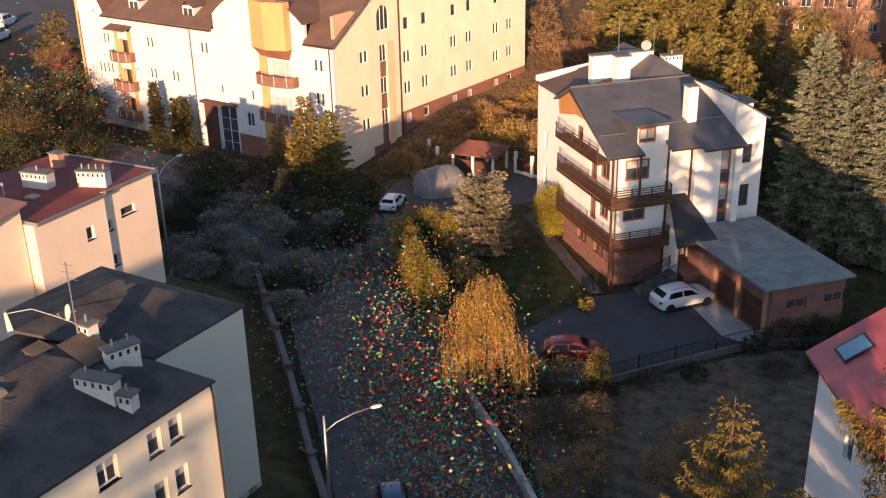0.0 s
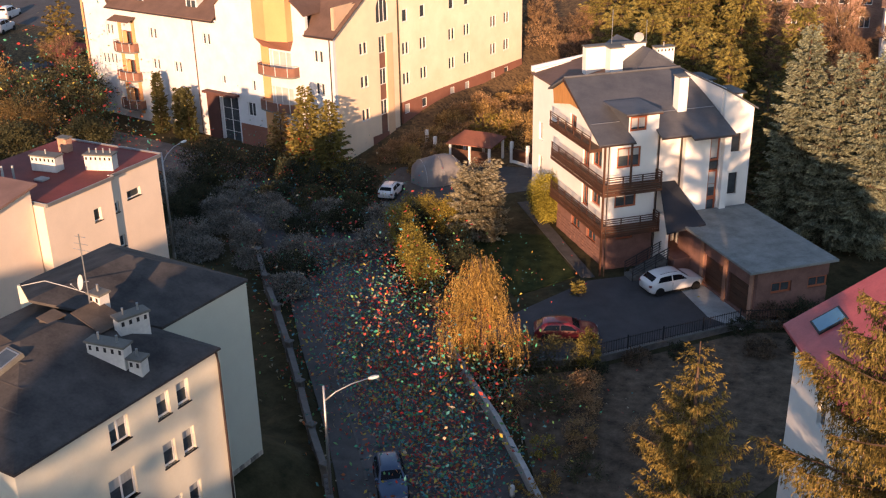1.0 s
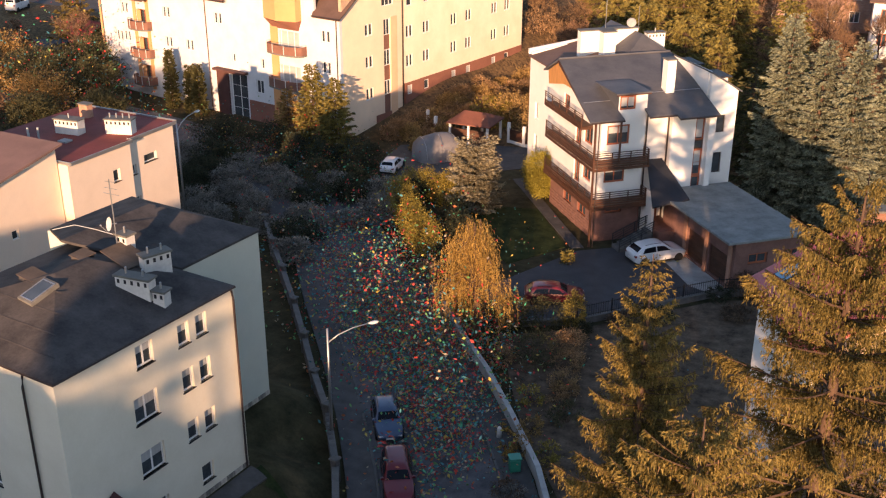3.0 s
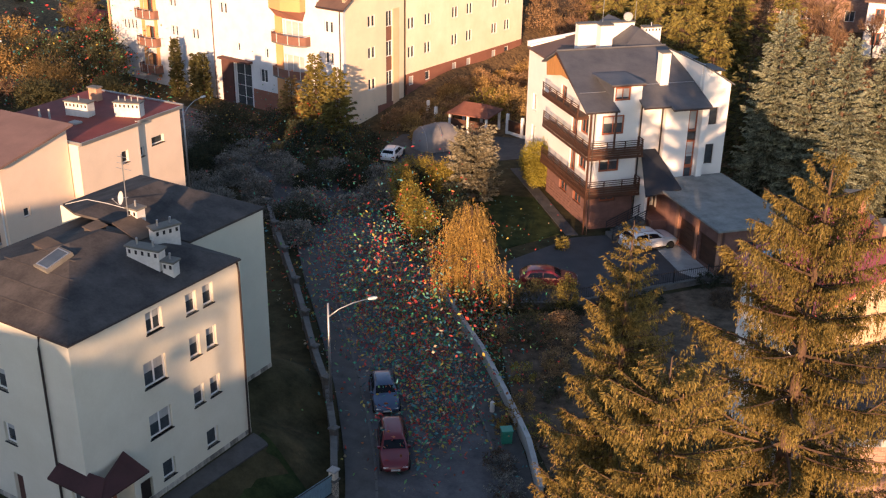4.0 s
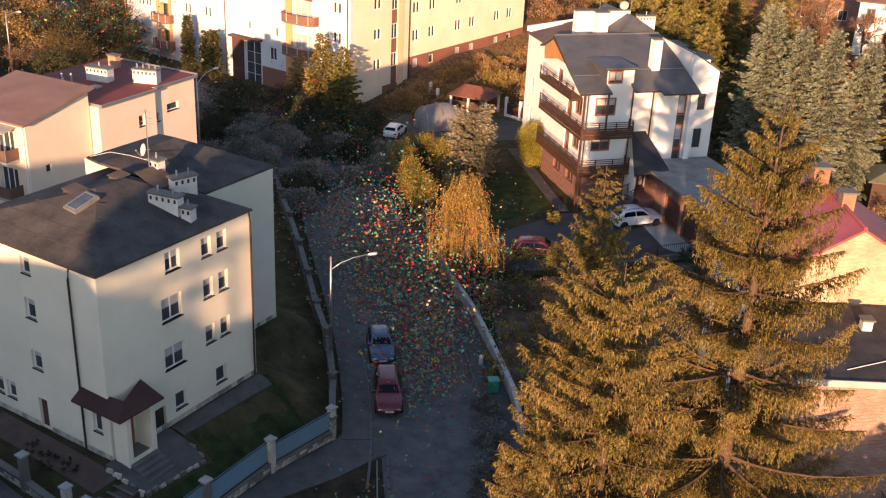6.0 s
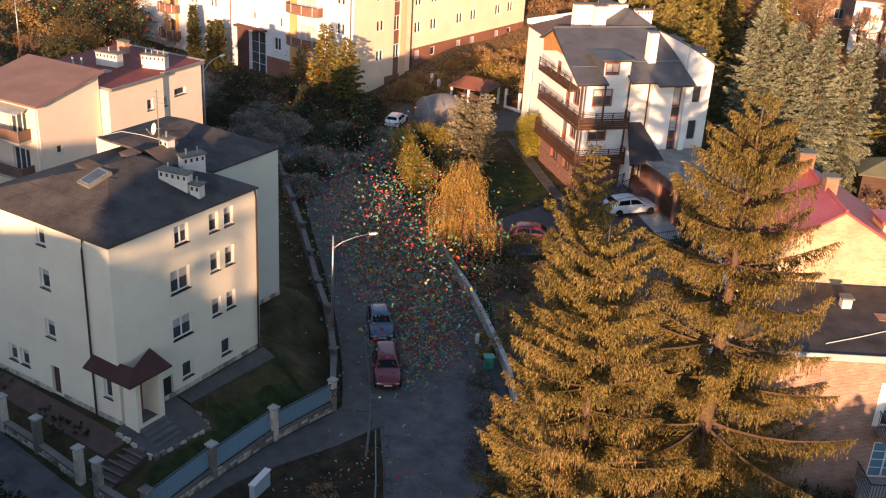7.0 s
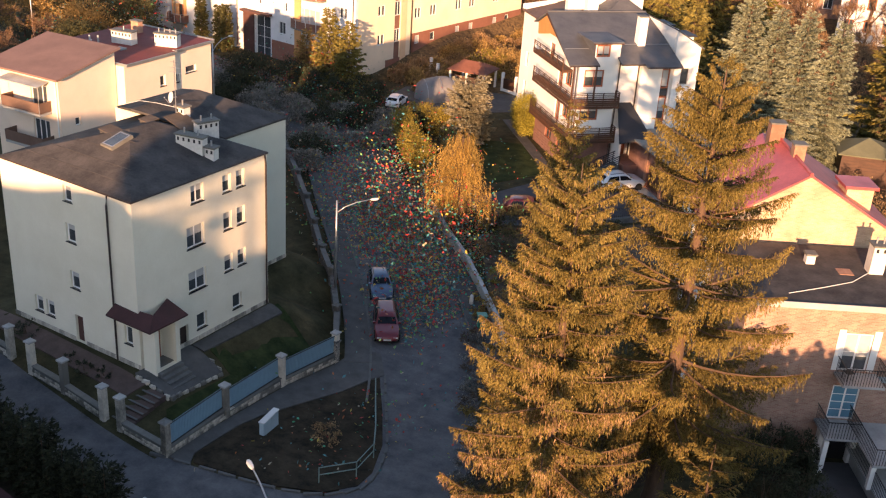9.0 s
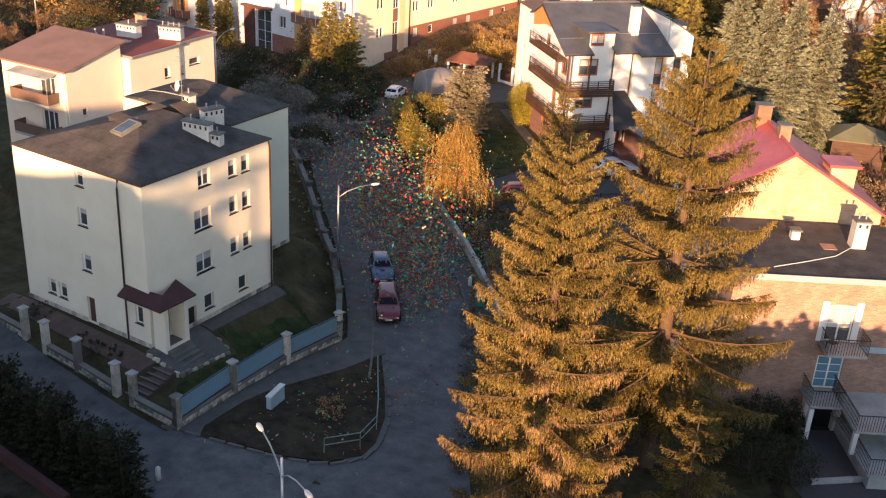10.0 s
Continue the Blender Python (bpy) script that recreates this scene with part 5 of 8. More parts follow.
# ---- pink house with red flat roof ----
def pink_house():
    h = thing("pink_house", "pale pink plastered house with pitched and flat red roofs", "house", Matrix.Translation((-54.6, 33.1, 2.6)) @ Matrix.Rotation(radians(4), 4, "Z"))
    z = lambda q: q - 2.6
    f0, f1 = (-7.3, 0.0), (0.0, 0.0)
    s = lambda q: q + 7.3
    doors = [(s(-3.1), s(-1.3), z(9.0), z(11.0)), (s(-3.1), s(-1.3), z(6.1), z(8.1))]
    b = Build()
    wall_mesh(b, f0, f1, -0.4, z(11.85), doors)
    wall_mesh(b, (0, 0), (0, 6.2), -0.4, z(13.0), [(1.5, 2.1, z(7.6), z(8.3))], top=[(0, z(11.85)), (6.2, z(13.0))])
    wall_mesh(b, (0, 6.2), (-7.3, 6.2), -0.4, z(13.0))
    wall_mesh(b, (-7.3, 6.2), (-7.3, 0), -0.4, z(11.85))
    part("wall", b, M["pink"], h)
    for q in doors:
        window(h, f0, f1, q, M["frame_white"], 3, name="balcony_door")
    window(h, (0, 0), (0, 6.2), (1.5, 2.1, z(7.6), z(8.3)), M["frame_white"], 1)
    part("roof", Build().slab([(-7.9, -0.5, z(11.9)), (0.45, -0.5, z(11.9)), (0.45, 6.5, z(13.25)), (-7.9, 6.5, z(13.25))], 0.16), M["faded_roof"], h, "pale pinkish-brown tiled pitched roof")
    for zz in (z(9.0), z(6.1)):
        bal = part("balcony", Build().box(-5.2, -0.9, -1.2, -0.004, zz - 0.18, zz), M["concrete"], h)
        part("balcony_panel", Build().box(-5.2, -0.9, -1.2, -1.15, zz + 0.05, zz + 0.9).box(-5.2, -5.15, -1.14, -0.01, zz + 0.05, zz + 0.9).box(-0.95, -0.9, -1.14, -0.01, zz + 0.05, zz + 0.9), M["brown_roof"], bal, "brown balcony panel")
    part("balcony_canopy", Build().slab([(-5.3, -1.3, z(11.25)), (-0.9, -1.3, z(11.25)), (-0.9, 0, z(11.45)), (-5.3, 0, z(11.45))], 0.06), M["concrete"], h)
    for x in (-5.2, -0.95):
        part("canopy_post", Build().tube([(x, -1.2, z(9.0)), (x, -1.2, z(11.2))], 0.03, 6), M["metal"], h)
    gutter_pipe(h, -0.2, -0.1, 0.0, z(11.8), M["frame_white"])
    # flat-roofed part
    g0, g1, k0, k1 = (0.88, 6.3), (0.88, 12.5), (0.52, 12.5), (0.52, 17.7)
    near = [(4.2, 4.9, z(9.1), z(10.05))]
    back = [(1.7, 3.1, z(9.45), z(10.1)), (0.4, 0.8, z(8.9), z(9.7)), (0.4, 0.95, z(6.2), z(7.1))]
    b = Build()
    wall_mesh(b, (-1.6, 6.3 + 0.004), g0, -0.4, z(11.7), [(0.7, 1.35, z(8.4), z(9.3))])
    wall_mesh(b, g0, g1, -0.4, z(11.7), near)
    wall_mesh(b, g1, (k0[0] - 0.3, 12.5), -0.4, z(11.7))
    wall_mesh(b, (k0[0], 12.14), k1, -0.4, z(11.7), [(q[0] + 0.36, q[1] + 0.36, q[2], q[3]) for q in back])
    wall_mesh(b, k1, (-9.0, 17.7), -0.4, z(11.7))
    wall_mesh(b, (-9.0, 17.7), (-9.0, 6.3), -0.4, z(11.7))
    part("wall", b, M["pink"], h)
    for q in near:
        window(h, g0, g1, q, M["frame_white"], 1, M["dark_metal"])
    for q in back:
        window(h, k0, k1, q, M["frame_white"], 1, M["dark_metal"])
    window(h, (-1.6, 6.304), g0, (0.7, 1.35, z(8.4), z(9.3)), M["frame_white"], 1, M["dark_metal"])
    part("flat_roof", Build().box(-9.2, 1.0, 6.7, 12.6, z(11.7), z(11.86)).box(-9.2, 0.66, 12.6, 17.9, z(11.7), z(11.86)), M["rust_roof"], h, "rust-red sheet flat roof")
    part("roof_edge", Build().box(1.0, 1.07, 6.5, 12.6, z(11.64), z(11.9)).box(0.66, 1.07, 12.6, 12.67, z(11.64), z(11.9)).box(0.66, 0.73, 12.67, 18.0, z(11.64), z(11.9)).box(-9.3, 0.73, 17.9, 18.0, z(11.64), z(11.98)).box(-2.2, 1.0, 6.42, 6.5, z(11.64), z(11.9)), M["metal"], h)
    part("downpipe", Build().tube([(0.6, 12.6, z(11.9)), (0.6, 12.6, -0.2)], 0.05, 8), M["frame_white"], h)
    chimney(h, -4.3, 11.8, z(11.86), z(12.95), 2.1, 0.9, M["chim_white"], 8, 1)
    chimney(h, -0.9, 13.6, z(11.86), z(12.95), 2.1, 0.9, M["chim_white"], 18, 4)
    chimney(h, -6.4, 15.6, z(11.86), z(12.9), 0.9, 0.6, M["brick"], 0, 0)
    for x, y in ((-4.6, 9.0), (-5.2, 8.6), (-4.0, 7.6)):
        part("vent_pipe", Build().tube([(x, y, z(11.8)), (x, y, z(13.0))], 0.08, 8), M["concrete"], h)
    part("roof_hatch", Build().box(-3.4, -2.6, 9.6, 10.3, z(11.87), z(12.0)), M["concrete"], h)


pink_house()


# ---- brick house with red roof ----
def brick_house():
    O = (2.8, 32.2)
    h = thing("brick_house", "brown brick house with red metal roof and flat-roofed front", "house", Matrix.Translation((O[0], O[1], 1.9)) @ Matrix.Rotation(radians(31.3), 4, "Z"))
    z = lambda q: q - 1.9
    # front block with flat roof
    f0, f1 = (-1.6, 0.0), (9.5, 0.0)
    doors = [(5.45, 6.95, z(7.6), z(9.85)), (5.45, 6.95, z(4.55), z(6.65))]
    b = Build()
    wall_mesh(b, f0, f1, -0.5, z(11.4), doors)
    wall_mesh(b, f1, (9.5, 7.4), -0.5, z(11.4))
    wall_mesh(b, (9.5, 7.4), (-1.6, 7.4), -0.5, z(11.4))
    wall_mesh(b, (-1.6, 7.4), (-1.6, 0), -0.5, z(11.4))
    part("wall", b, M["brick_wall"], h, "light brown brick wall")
    for q in doors:
        window(h, f0, f1, q, M["frame_white"], 2, name="balcony_door", bars=3 if q[2] < z(6) else 1, label="white glazed double balcony door", curtain=0.0 if q[2] < z(6) else 0.62, set_back=0.06, glass="skyglass" if q[2] < z(6) else "glass")
    for xa, xb in ((3.48, 3.83), (5.37, 5.75)):
        part("door_surround", Build().box(xa, xb, -0.03, -0.004, z(7.6), z(10.05)), M["frame_white"], h)
    part("flat_roof", Build().box(-2.0, 9.9, -0.45, 7.4, z(11.4), z(11.68)), M["felt"], h, "dark brown-grey felt flat roof", bevel=0.02)
    part("roof_edge", Build().box(-2.02, 9.92, -0.52, -0.452, z(11.4), z(11.74)), M["concrete"], h)
    chimney(h, 6.3, 4.1, z(11.68), z(13.3), 0.8, 0.8, M["chim_white"], 0, 2)
    chimney(h, 2.9, 4.8, z(11.68), z(12.2), 0.5, 0.5, M["chim_white"], 0, 0)
    part("roof_patch", Build().box(4.2, 5.0, 3.4, 4.2, z(11.681), z(11.71)), M["brick"], h, "small heap of loose bricks")
    part("cable", Build().tube([(0.6, 0.6, z(11.70)), (2.6, 1.5, z(11.70)), (4.6, 2.5, z(11.70)), (5.9, 3.8, z(11.70))], 0.025, 5), M["lamp_white"], h, "thin pale cable on the flat roof")
    # gabled part behind
    y0, y1, xa, xb = 7.8, 15.7, -2.0, 9.0
    ridge = 3.0
    b = Build()
    wall_mesh(b, (xa, y0), (xb, y0), -0.5, z(15.7), top=[(0, z(12.6)), (ridge - xa, z(15.75)), (xb - xa, z(12.3))])
    part("gable_wall", b, M["lit_brick"], h, "brick gable with sunlight put into its lighter colour")
    b = Build()
    wall_mesh(b, (xb, y0), (xb, y1), -0.5, z(12.3))
    wall_mesh(b, (xb, y1), (xa, y1), -0.5, z(15.7), top=[(0, z(12.3)), (xb - ridge, z(15.75)), (xb - xa, z(12.6))])
    west = [(3.6, 4.5, z(9.3), z(10.8))]
    wall_mesh(b, (xa, y1), (xa, y0), -0.5, z(12.6), west)
    part("wall", b, M["white"], h, "white plastered side wall")
    window(h, (xa, y1), (xa, y0), west[0], M["frame_white"], 1)
    r = Build()
    r.slab([(xa - 0.6, y0 - 0.4, z(12.35)), (ridge, y0 - 0.4, z(15.95)), (ridge, y1 + 0.4, z(15.95)), (xa - 0.6, y1 + 0.4, z(12.35))][::-1], 0.14)
    r.slab([(ridge, y0 - 0.4, z(15.95)), (xb + 0.5, y0 - 0.4, z(12.15)), (xb + 0.5, y1 + 0.4, z(12.15)), (ridge, y1 + 0.4, z(15.95))][::-1], 0.14)
    part("roof", r, M["red_roof"], h, "red metal pitched roof")
    part("ridge_cap", Build().tube([(ridge, y0 - 0.4, z(15.98)), (ridge, y1 + 0.4, z(15.98))], 0.1, 8), M["red_roof"], h)
    slope = math.atan2(3.6, ridge - xa + 0.6)
    rw = Matrix.Translation((-1.08, 14.45, z(12.35) + 1.52 * math.tan(slope))) @ Matrix.Rotation(-slope, 4, "Y")
    f = part("roof_window", Build().box(-0.75, 0.75, -0.62, 0.62, -0.02, 0.10), M["dark_metal"], h, "roof window with sky reflection put into its blue colour", rw, bevel=0.01)
    part("pane", Build().box(-0.65, 0.65, -0.52, 0.52, 0.101, 0.112), M["skyglass"], f)
    chimney(h, ridge - 0.3, y0 + 6.4, z(15.2), z(16.9), 0.9, 0.8, M["brick"], 0, 0)
    chimney(h, ridge + 0.2, y0 + 3.2, z(15.2), z(16.6), 0.7, 0.7, M["brick"], 0, 0)
    dm = part("dormer", Build().box(6.0, 7.6, y0 + 1.6, y0 + 3.2, z(12.6), z(14.6)), M["lit_brick"], h, "brick dormer in the same sunlit brick colour")
    part("dormer_roof", Build().box(5.8, 7.8, y0 + 1.4, y0 + 3.4, z(14.602), z(14.78)), M["red_roof"], dm)
    # iron balconies and porch
    def iron_balcony(x0, x1, yd, zf):
        bal = part("balcony", Build().box(x0, x1, -yd, -0.004, zf - 0.14, zf), M["concrete"], h)
        rb = Build().box(x0, x1, -yd, -yd + 0.04, zf + 0.96, zf + 1.0).box(x0, x0 + 0.04, -yd + 0.041, -0.01, zf + 0.96, zf + 1.0).box(x1 - 0.04, x1, -yd + 0.041, -0.01, zf + 0.96, zf + 1.0)
        part("handrail", rb, M["dark_metal"], bal)
        bar = Build().box(-0.012, 0.012, -0.012, 0.012, 0, 0.955).mesh("baluster", M["dark_metal"])
        n = int((x1 - x0) / 0.15)
        for k in range(n + 1):
            part("baluster", bar, None, bal, m=Matrix.Translation((x0 + 0.02 + (x1 - x0 - 0.04) * k / n, -yd + 0.02, zf + 0.002)))
        n = max(1, int(yd / 0.16))
        for k in range(1, n):
            for x in (x0 + 0.02, x1 - 0.02):
                part("baluster", bar, None, bal, m=Matrix.Translation((x, -yd + 0.02 + (yd - 0.04) * k / n, zf + 0.002)))
        return bal
    iron_balcony(3.7, 5.95, 1.45, z(7.5))
    iron_balcony(3.25, 5.04, 1.95, z(4.5))
    iron_balcony(5.05, 9.4, 4.1, z(4.42))
    iron_balcony(5.3, 9.4, 6.0, z(3.0))
    part("terrace_wall", Build().box(5.5, 9.3, -5.9, -0.01, -0.6, z(2.85)), M["concrete"], h, "grey rendered wall under the terrace")
    # black sheet on the uncut wall stands for the doorway's dark inside
    part("garage_opening", Build().box(3.9, 5.35, -0.05, -0.004, -0.4, z(3.5)), M["dark_metal"], h, "dark sheet standing for the shaded doorway under the balcony")
    for x0_ in (3.55, 5.36):
        part("jamb", Build().box(x0_, x0_ + 0.32, -0.5, -0.006, -0.4, z(4.3)), M["white"], h)
    for x, y in ((3.4, -1.8), (5.2, -3.9), (9.2, -3.9), (7.2, -3.9)):
        part("pillar", Build().box(x - 0.13, x + 0.13, y - 0.13, y + 0.13, -0.6 if x < 5 else z(2.86), z(4.27)), M["white"], h)
    part("string_course", Build().box(6.0, 9.5, -0.05, -0.004, z(7.0), z(7.36)), M["plastic_blue"], h, "pale blue band on the brick wall")
    ch = thing("garden_chair", "dark metal chair on the upper balcony", "chair", h.matrix_world @ Matrix.Translation((4.15, -0.75, z(7.5))) @ Matrix.Rotation(radians(200), 4, "Z"))
    part("seat", Build().box(-0.22, 0.22, -0.22, 0.22, 0.42, 0.46), M["dark_metal"], ch)
    part("backrest", Build().tube([(-0.22, 0.22, 0.46), (-0.22, 0.3, 0.9), (0.22, 0.3, 0.9), (0.22, 0.22, 0.46)], 0.02, 6).tube([(0, 0.24, 0.46), (0, 0.3, 0.9)], 0.015, 5), M["dark_metal"], ch)
    for x, y in ((-0.2, -0.2), (0.2, -0.2), (-0.2, 0.2), (0.2, 0.2)):
        part("leg", Build().tube([(x, y, 0.002), (x, y, 0.42)], 0.018, 6), M["dark_metal"], ch)


brick_house()


# ---- plants ----
def blade_mesh(name, p, d, length, width, mat, rng, slim=False):
    """Many narrow pointed leaves or twigs: base points, unit directions, lengths and widths."""
    n = len(p)
    side = np.cross(d, rng.normal(size=(n, 3)))
    side /= np.linalg.norm(side, axis=1)[:, None] + 1e-9
    k = 4 if slim else 3
    v = np.empty((n, k, 3))
    if slim:
        mid = p + d * (length * 0.45)[:, None]
        v[:, 0], v[:, 2] = p, p + d * length[:, None]
        v[:, 1], v[:, 3] = mid + side * (width * 0.5)[:, None], mid - side * (width * 0.5)[:, None]
    else:
        v[:, 0], v[:, 1] = p + side * (width * 0.5)[:, None], p - side * (width * 0.5)[:, None]
        v[:, 2] = p + d * length[:, None]
    me = bpy.data.meshes.new(name)
    me.vertices.add(k * n)
    me.vertices.foreach_set("co", v.ravel())
    me.loops.add(k * n)
    me.loops.foreach_set("vertex_index", np.arange(k * n, dtype=np.int32))
    me.polygons.add(n)
    me.polygons.foreach_set("loop_start", np.arange(0, k * n, k, dtype=np.int32))
    me.materials.append(mat)
    me.update(calc_edges=True)
    return me


def unit(a):
    return a / (np.linalg.norm(a, axis=-1, keepdims=True) + 1e-9)


def conifer(name, x, y, h, r, seed, mat, label, level=1.1, per=8, hang=0.8, droop=0.5, twig=0.135, fat=0.042, dense=2.7, crown_from=0.08, power=0.5, lean=(0, 0), group="", dry=0.0, ascend=0.6, curtain=0.0, upturn=0.55, fan_out=0.30):
    """A spruce: tapered trunk, whorls of curved limbs, and hanging twigs along them."""
    rng = np.random.default_rng(seed)
    z0 = gz(x, y) - 0.15
    t = thing(name, label, "tree", Matrix.Translation((x, y, z0)), group)
    ax = lambda q: np.array([lean[0] * q, lean[1] * q, q])
    tb = Build()
    ks = [0, 0.02, 0.1, 0.35, 0.65, 0.9, 1.0]
    tb.tube([ax(k * h) for k in ks], [0.022 * h * a for a in (1.25, 1.0, 0.9, 0.66, 0.36, 0.12, 0.03)], 10)
    part("trunk", tb, M["bark"], t, smooth=True)
    wood = Build()
    P, D, L, W = [], [], [], []
    z = crown_from * h
    while z < h - 0.25:
        q = z / h
        reach = r * (1 - q) ** power * (0.55 + 0.45 * min(1.0, (q - crown_from + 0.04) / 0.12)) + 0.12
        n_limb = max(4, int(per * (0.75 + 0.5 * (1 - q))))
        a0 = rng.uniform(0, 6.28)
        for k in range(n_limb):
            az = a0 + 6.283 * k / n_limb + rng.normal(0, 0.22)
            ln = reach * rng.uniform(0.72, 1.12)
            out = np.array([math.cos(az), math.sin(az), 0.0])
            tan = np.array([-math.sin(az), math.cos(az), 0.0])
            a = -droop + (ascend + droop) * q ** (1.15 if curtain else 1.6) + rng.normal(0, 0.06)
            b = upturn * droop * (1 - q) + rng.normal(0, 0.03)
            sway = rng.normal(0, 0.10) * ln
            base = ax(z + rng.uniform(-1, 1) * (0.10 if curtain else 0.25) * level)
            curve = lambda s: base + out * (ln * s)[:, None] + np.array([0, 0, 1.0]) * (ln * (a * s + b * s * s * 1.2))[:, None] + tan * (sway * s * s)[:, None]
            sp = np.linspace(0, 1, 6)
            pts = curve(sp)
            if ln > 1.2:
                wood.tube([tuple(c) for c in pts], [max(0.008, 0.014 * ln * (1.1 - s)) for s in sp], 4, False)
            m = max(3, int(ln / 0.15 * dense))
            s = np.sort(rng.uniform(0.10, 1.0, m))
            at = curve(s)
            fan = (fan_out * ln * (1 - s) ** 0.7 + 0.14) * rng.uniform(0.7, 1.2, m)
            for sg in (-1, 1):
                bd = unit(out * 0.72 + tan * sg * 0.8 + np.array([0, 0, -0.12]) + rng.normal(0, 0.12, (m, 3)))
                cnt = np.maximum(2, (fan / (0.62 * twig) * dense).astype(int))
                idx = np.repeat(np.arange(m), cnt)
                f = rng.uniform(0, 1, len(idx))
                pp = at[idx] + bd[idx] * (fan[idx] * f)[:, None]
                pp[:, 2] -= 0.10 * fan[idx] * f * f
                hg = hang * rng.uniform(0.5, 1.3, len(idx)) * np.where(rng.random(len(idx)) < 0.45, 0.12, 1.0)
                dd = unit(bd[idx] * rng.uniform(0.35, 1.0, len(idx))[:, None] + out * 0.35 + np.array([0, 0, -1.0]) * hg[:, None] + rng.normal(0, 0.22, (len(idx), 3)))
                P.append(pp)
                D.append(dd)
                L.append(twig * rng.uniform(0.6, 1.35, len(idx)) * (0.55 + 0.45 * min(1, ln / 2.0)))
                W.append(fat * rng.uniform(0.7, 1.3, len(idx)))
            if curtain and ln > 0.9:
                # strings of twigs hanging like a fringe under the limb
                c_n = int(ln / 0.028)
                sc = rng.uniform(0.12, 0.98, c_n)
                top = curve(sc) + tan * (rng.normal(0, 0.13, c_n) * ln * (1 - sc) ** 0.6)[:, None]
                drop = curtain * rng.uniform(0.3, 1.2, c_n) * (0.4 + 0.6 * np.sin(np.pi * np.clip(sc, 0, 0.9))) * min(1.0, ln / 2.5)
                cnt = np.maximum(2, (drop / 0.09).astype(int))
                idx = np.repeat(np.arange(c_n), cnt)
                f = rng.uniform(0, 1, len(idx))
                pp = top[idx] + np.array([0, 0, -1.0]) * (drop[idx] * f)[:, None] + rng.normal(0, 0.03, (len(idx), 3))
                P.append(pp)
                D.append(unit(np.array([0, 0, -1.0]) + rng.normal(0, 0.28, (len(idx), 3)) + out * 0.1))
                L.append(twig * rng.uniform(0.7, 1.4, len(idx)))
                W.append(fat * rng.uniform(0.8, 1.4, len(idx)))
        z += level * (min(0.84, 0.35 + 0.85 * (1 - q)) if curtain else (0.7 + 0.5 * (1 - q))) * rng.uniform(0.85, 1.15)
    if wood.v:
        part("limb", wood, M["bark"], t)["kind"] = "stuff"
    P, D, L, W = np.concatenate(P), np.concatenate(D), np.concatenate(L), np.concatenate(W)
    patchy = np.sin(P @ np.array([1.9, 1.1, 0.6]) + seed) + np.sin(P @ np.array([-1.2, 2.0, 0.9])) + np.sin(P @ np.array([0.5, -0.7, 2.3]))
    pick = rng.random(len(P)) < dry * np.clip(1.35 - P[:, 2] / h * 1.5, 0.1, 1) * np.clip(0.75 + 0.75 * patchy, 0, 2.2)
    c = part("crown", blade_mesh("crown", P[~pick], D[~pick], L[~pick], W[~pick], mat, rng), None, t)
    c["kind"] = "stuff"
    if pick.any():
        dd = unit(D[pick] * 0.5 + np.array([0, 0, -1.2]))
        c = part("dry_foliage", blade_mesh("dry_foliage", P[pick], dd, L[pick] * 1.7, W[pick] * 0.5, M["spruce_dry"], rng), None, t, "dry brown hanging twigs")
        c["kind"] = "stuff"
    return t


def leafy(name, x, y, label, blobs, mat, seed, n, size=0.16, trunk_h=0.0, trunk_r=0.08, category="bush", twigs=0, kind="", group="", zoff=0.0, shell=0.55):
    """A bush or tree: clumps of small leaves on branches, with gaps. blobs: (dx, dy, z, radius x, y, z)."""
    rng = np.random.default_rng(seed)
    z0 = gz(x, y) - 0.05 + zoff
    t = thing(name, label, category, Matrix.Translation((x, y, z0)), group, kind)
    b = Build()
    top = max(bl[2] for bl in blobs)
    if trunk_h:
        b.tube([(0, 0, -0.1), (0.03, 0, trunk_h * 0.5), (0, 0.05, trunk_h)], [trunk_r, trunk_r * 0.8, trunk_r * 0.55], 8)
    for bl in blobs:
        for k in range(5):
            e = rng.normal(0, 0.5, 3)
            tip = (bl[0] + e[0] * bl[3], bl[1] + e[1] * bl[4], max(0.1, bl[2] + e[2] * bl[5]))
            st = (bl[0] * 0.2, bl[1] * 0.2, trunk_h * 0.8 if trunk_h else 0.0)
            md = [(st[i] + tip[i]) / 2 + rng.normal(0, 0.08) for i in range(3)]
            b.tube([st, md, tip], [max(0.02, trunk_r * 0.45), 0.02, 0.008], 5, False)
    part("branch", b, M["bark"], t)["kind"] = "stuff"
    vol = np.array([bl[3] * bl[4] * bl[5] for bl in blobs]) ** 0.7
    cnt = np.maximum(30, n * vol / vol.sum()).astype(int)
    P, D = [], []
    for bl, c in zip(blobs, cnt):
        clump = unit(rng.normal(size=(max(8, c // 28), 3)))
        cr = rng.uniform(shell, 1.0, len(clump)) ** 0.6
        idx = rng.integers(0, len(clump), c)
        q = clump[idx] * cr[idx][:, None] + rng.normal(0, 0.13, (c, 3))
        p = q * np.array(bl[3:6]) + np.array(bl[:3])
        P.append(p)
        D.append(unit(q + rng.normal(0, 0.7, (c, 3)) + np.array([0, 0, 0.15])))
    P, D = np.concatenate(P), np.concatenate(D)
    ok = P[:, 2] > 0.02
    P, D = P[ok], D[ok]
    c = part("crown", blade_mesh("crown", P, D, size * rng.uniform(0.6, 1.4, len(P)), size * 0.55 * rng.uniform(0.6, 1.4, len(P)), mat, rng), None, t)
    c["kind"] = "stuff"
    return t


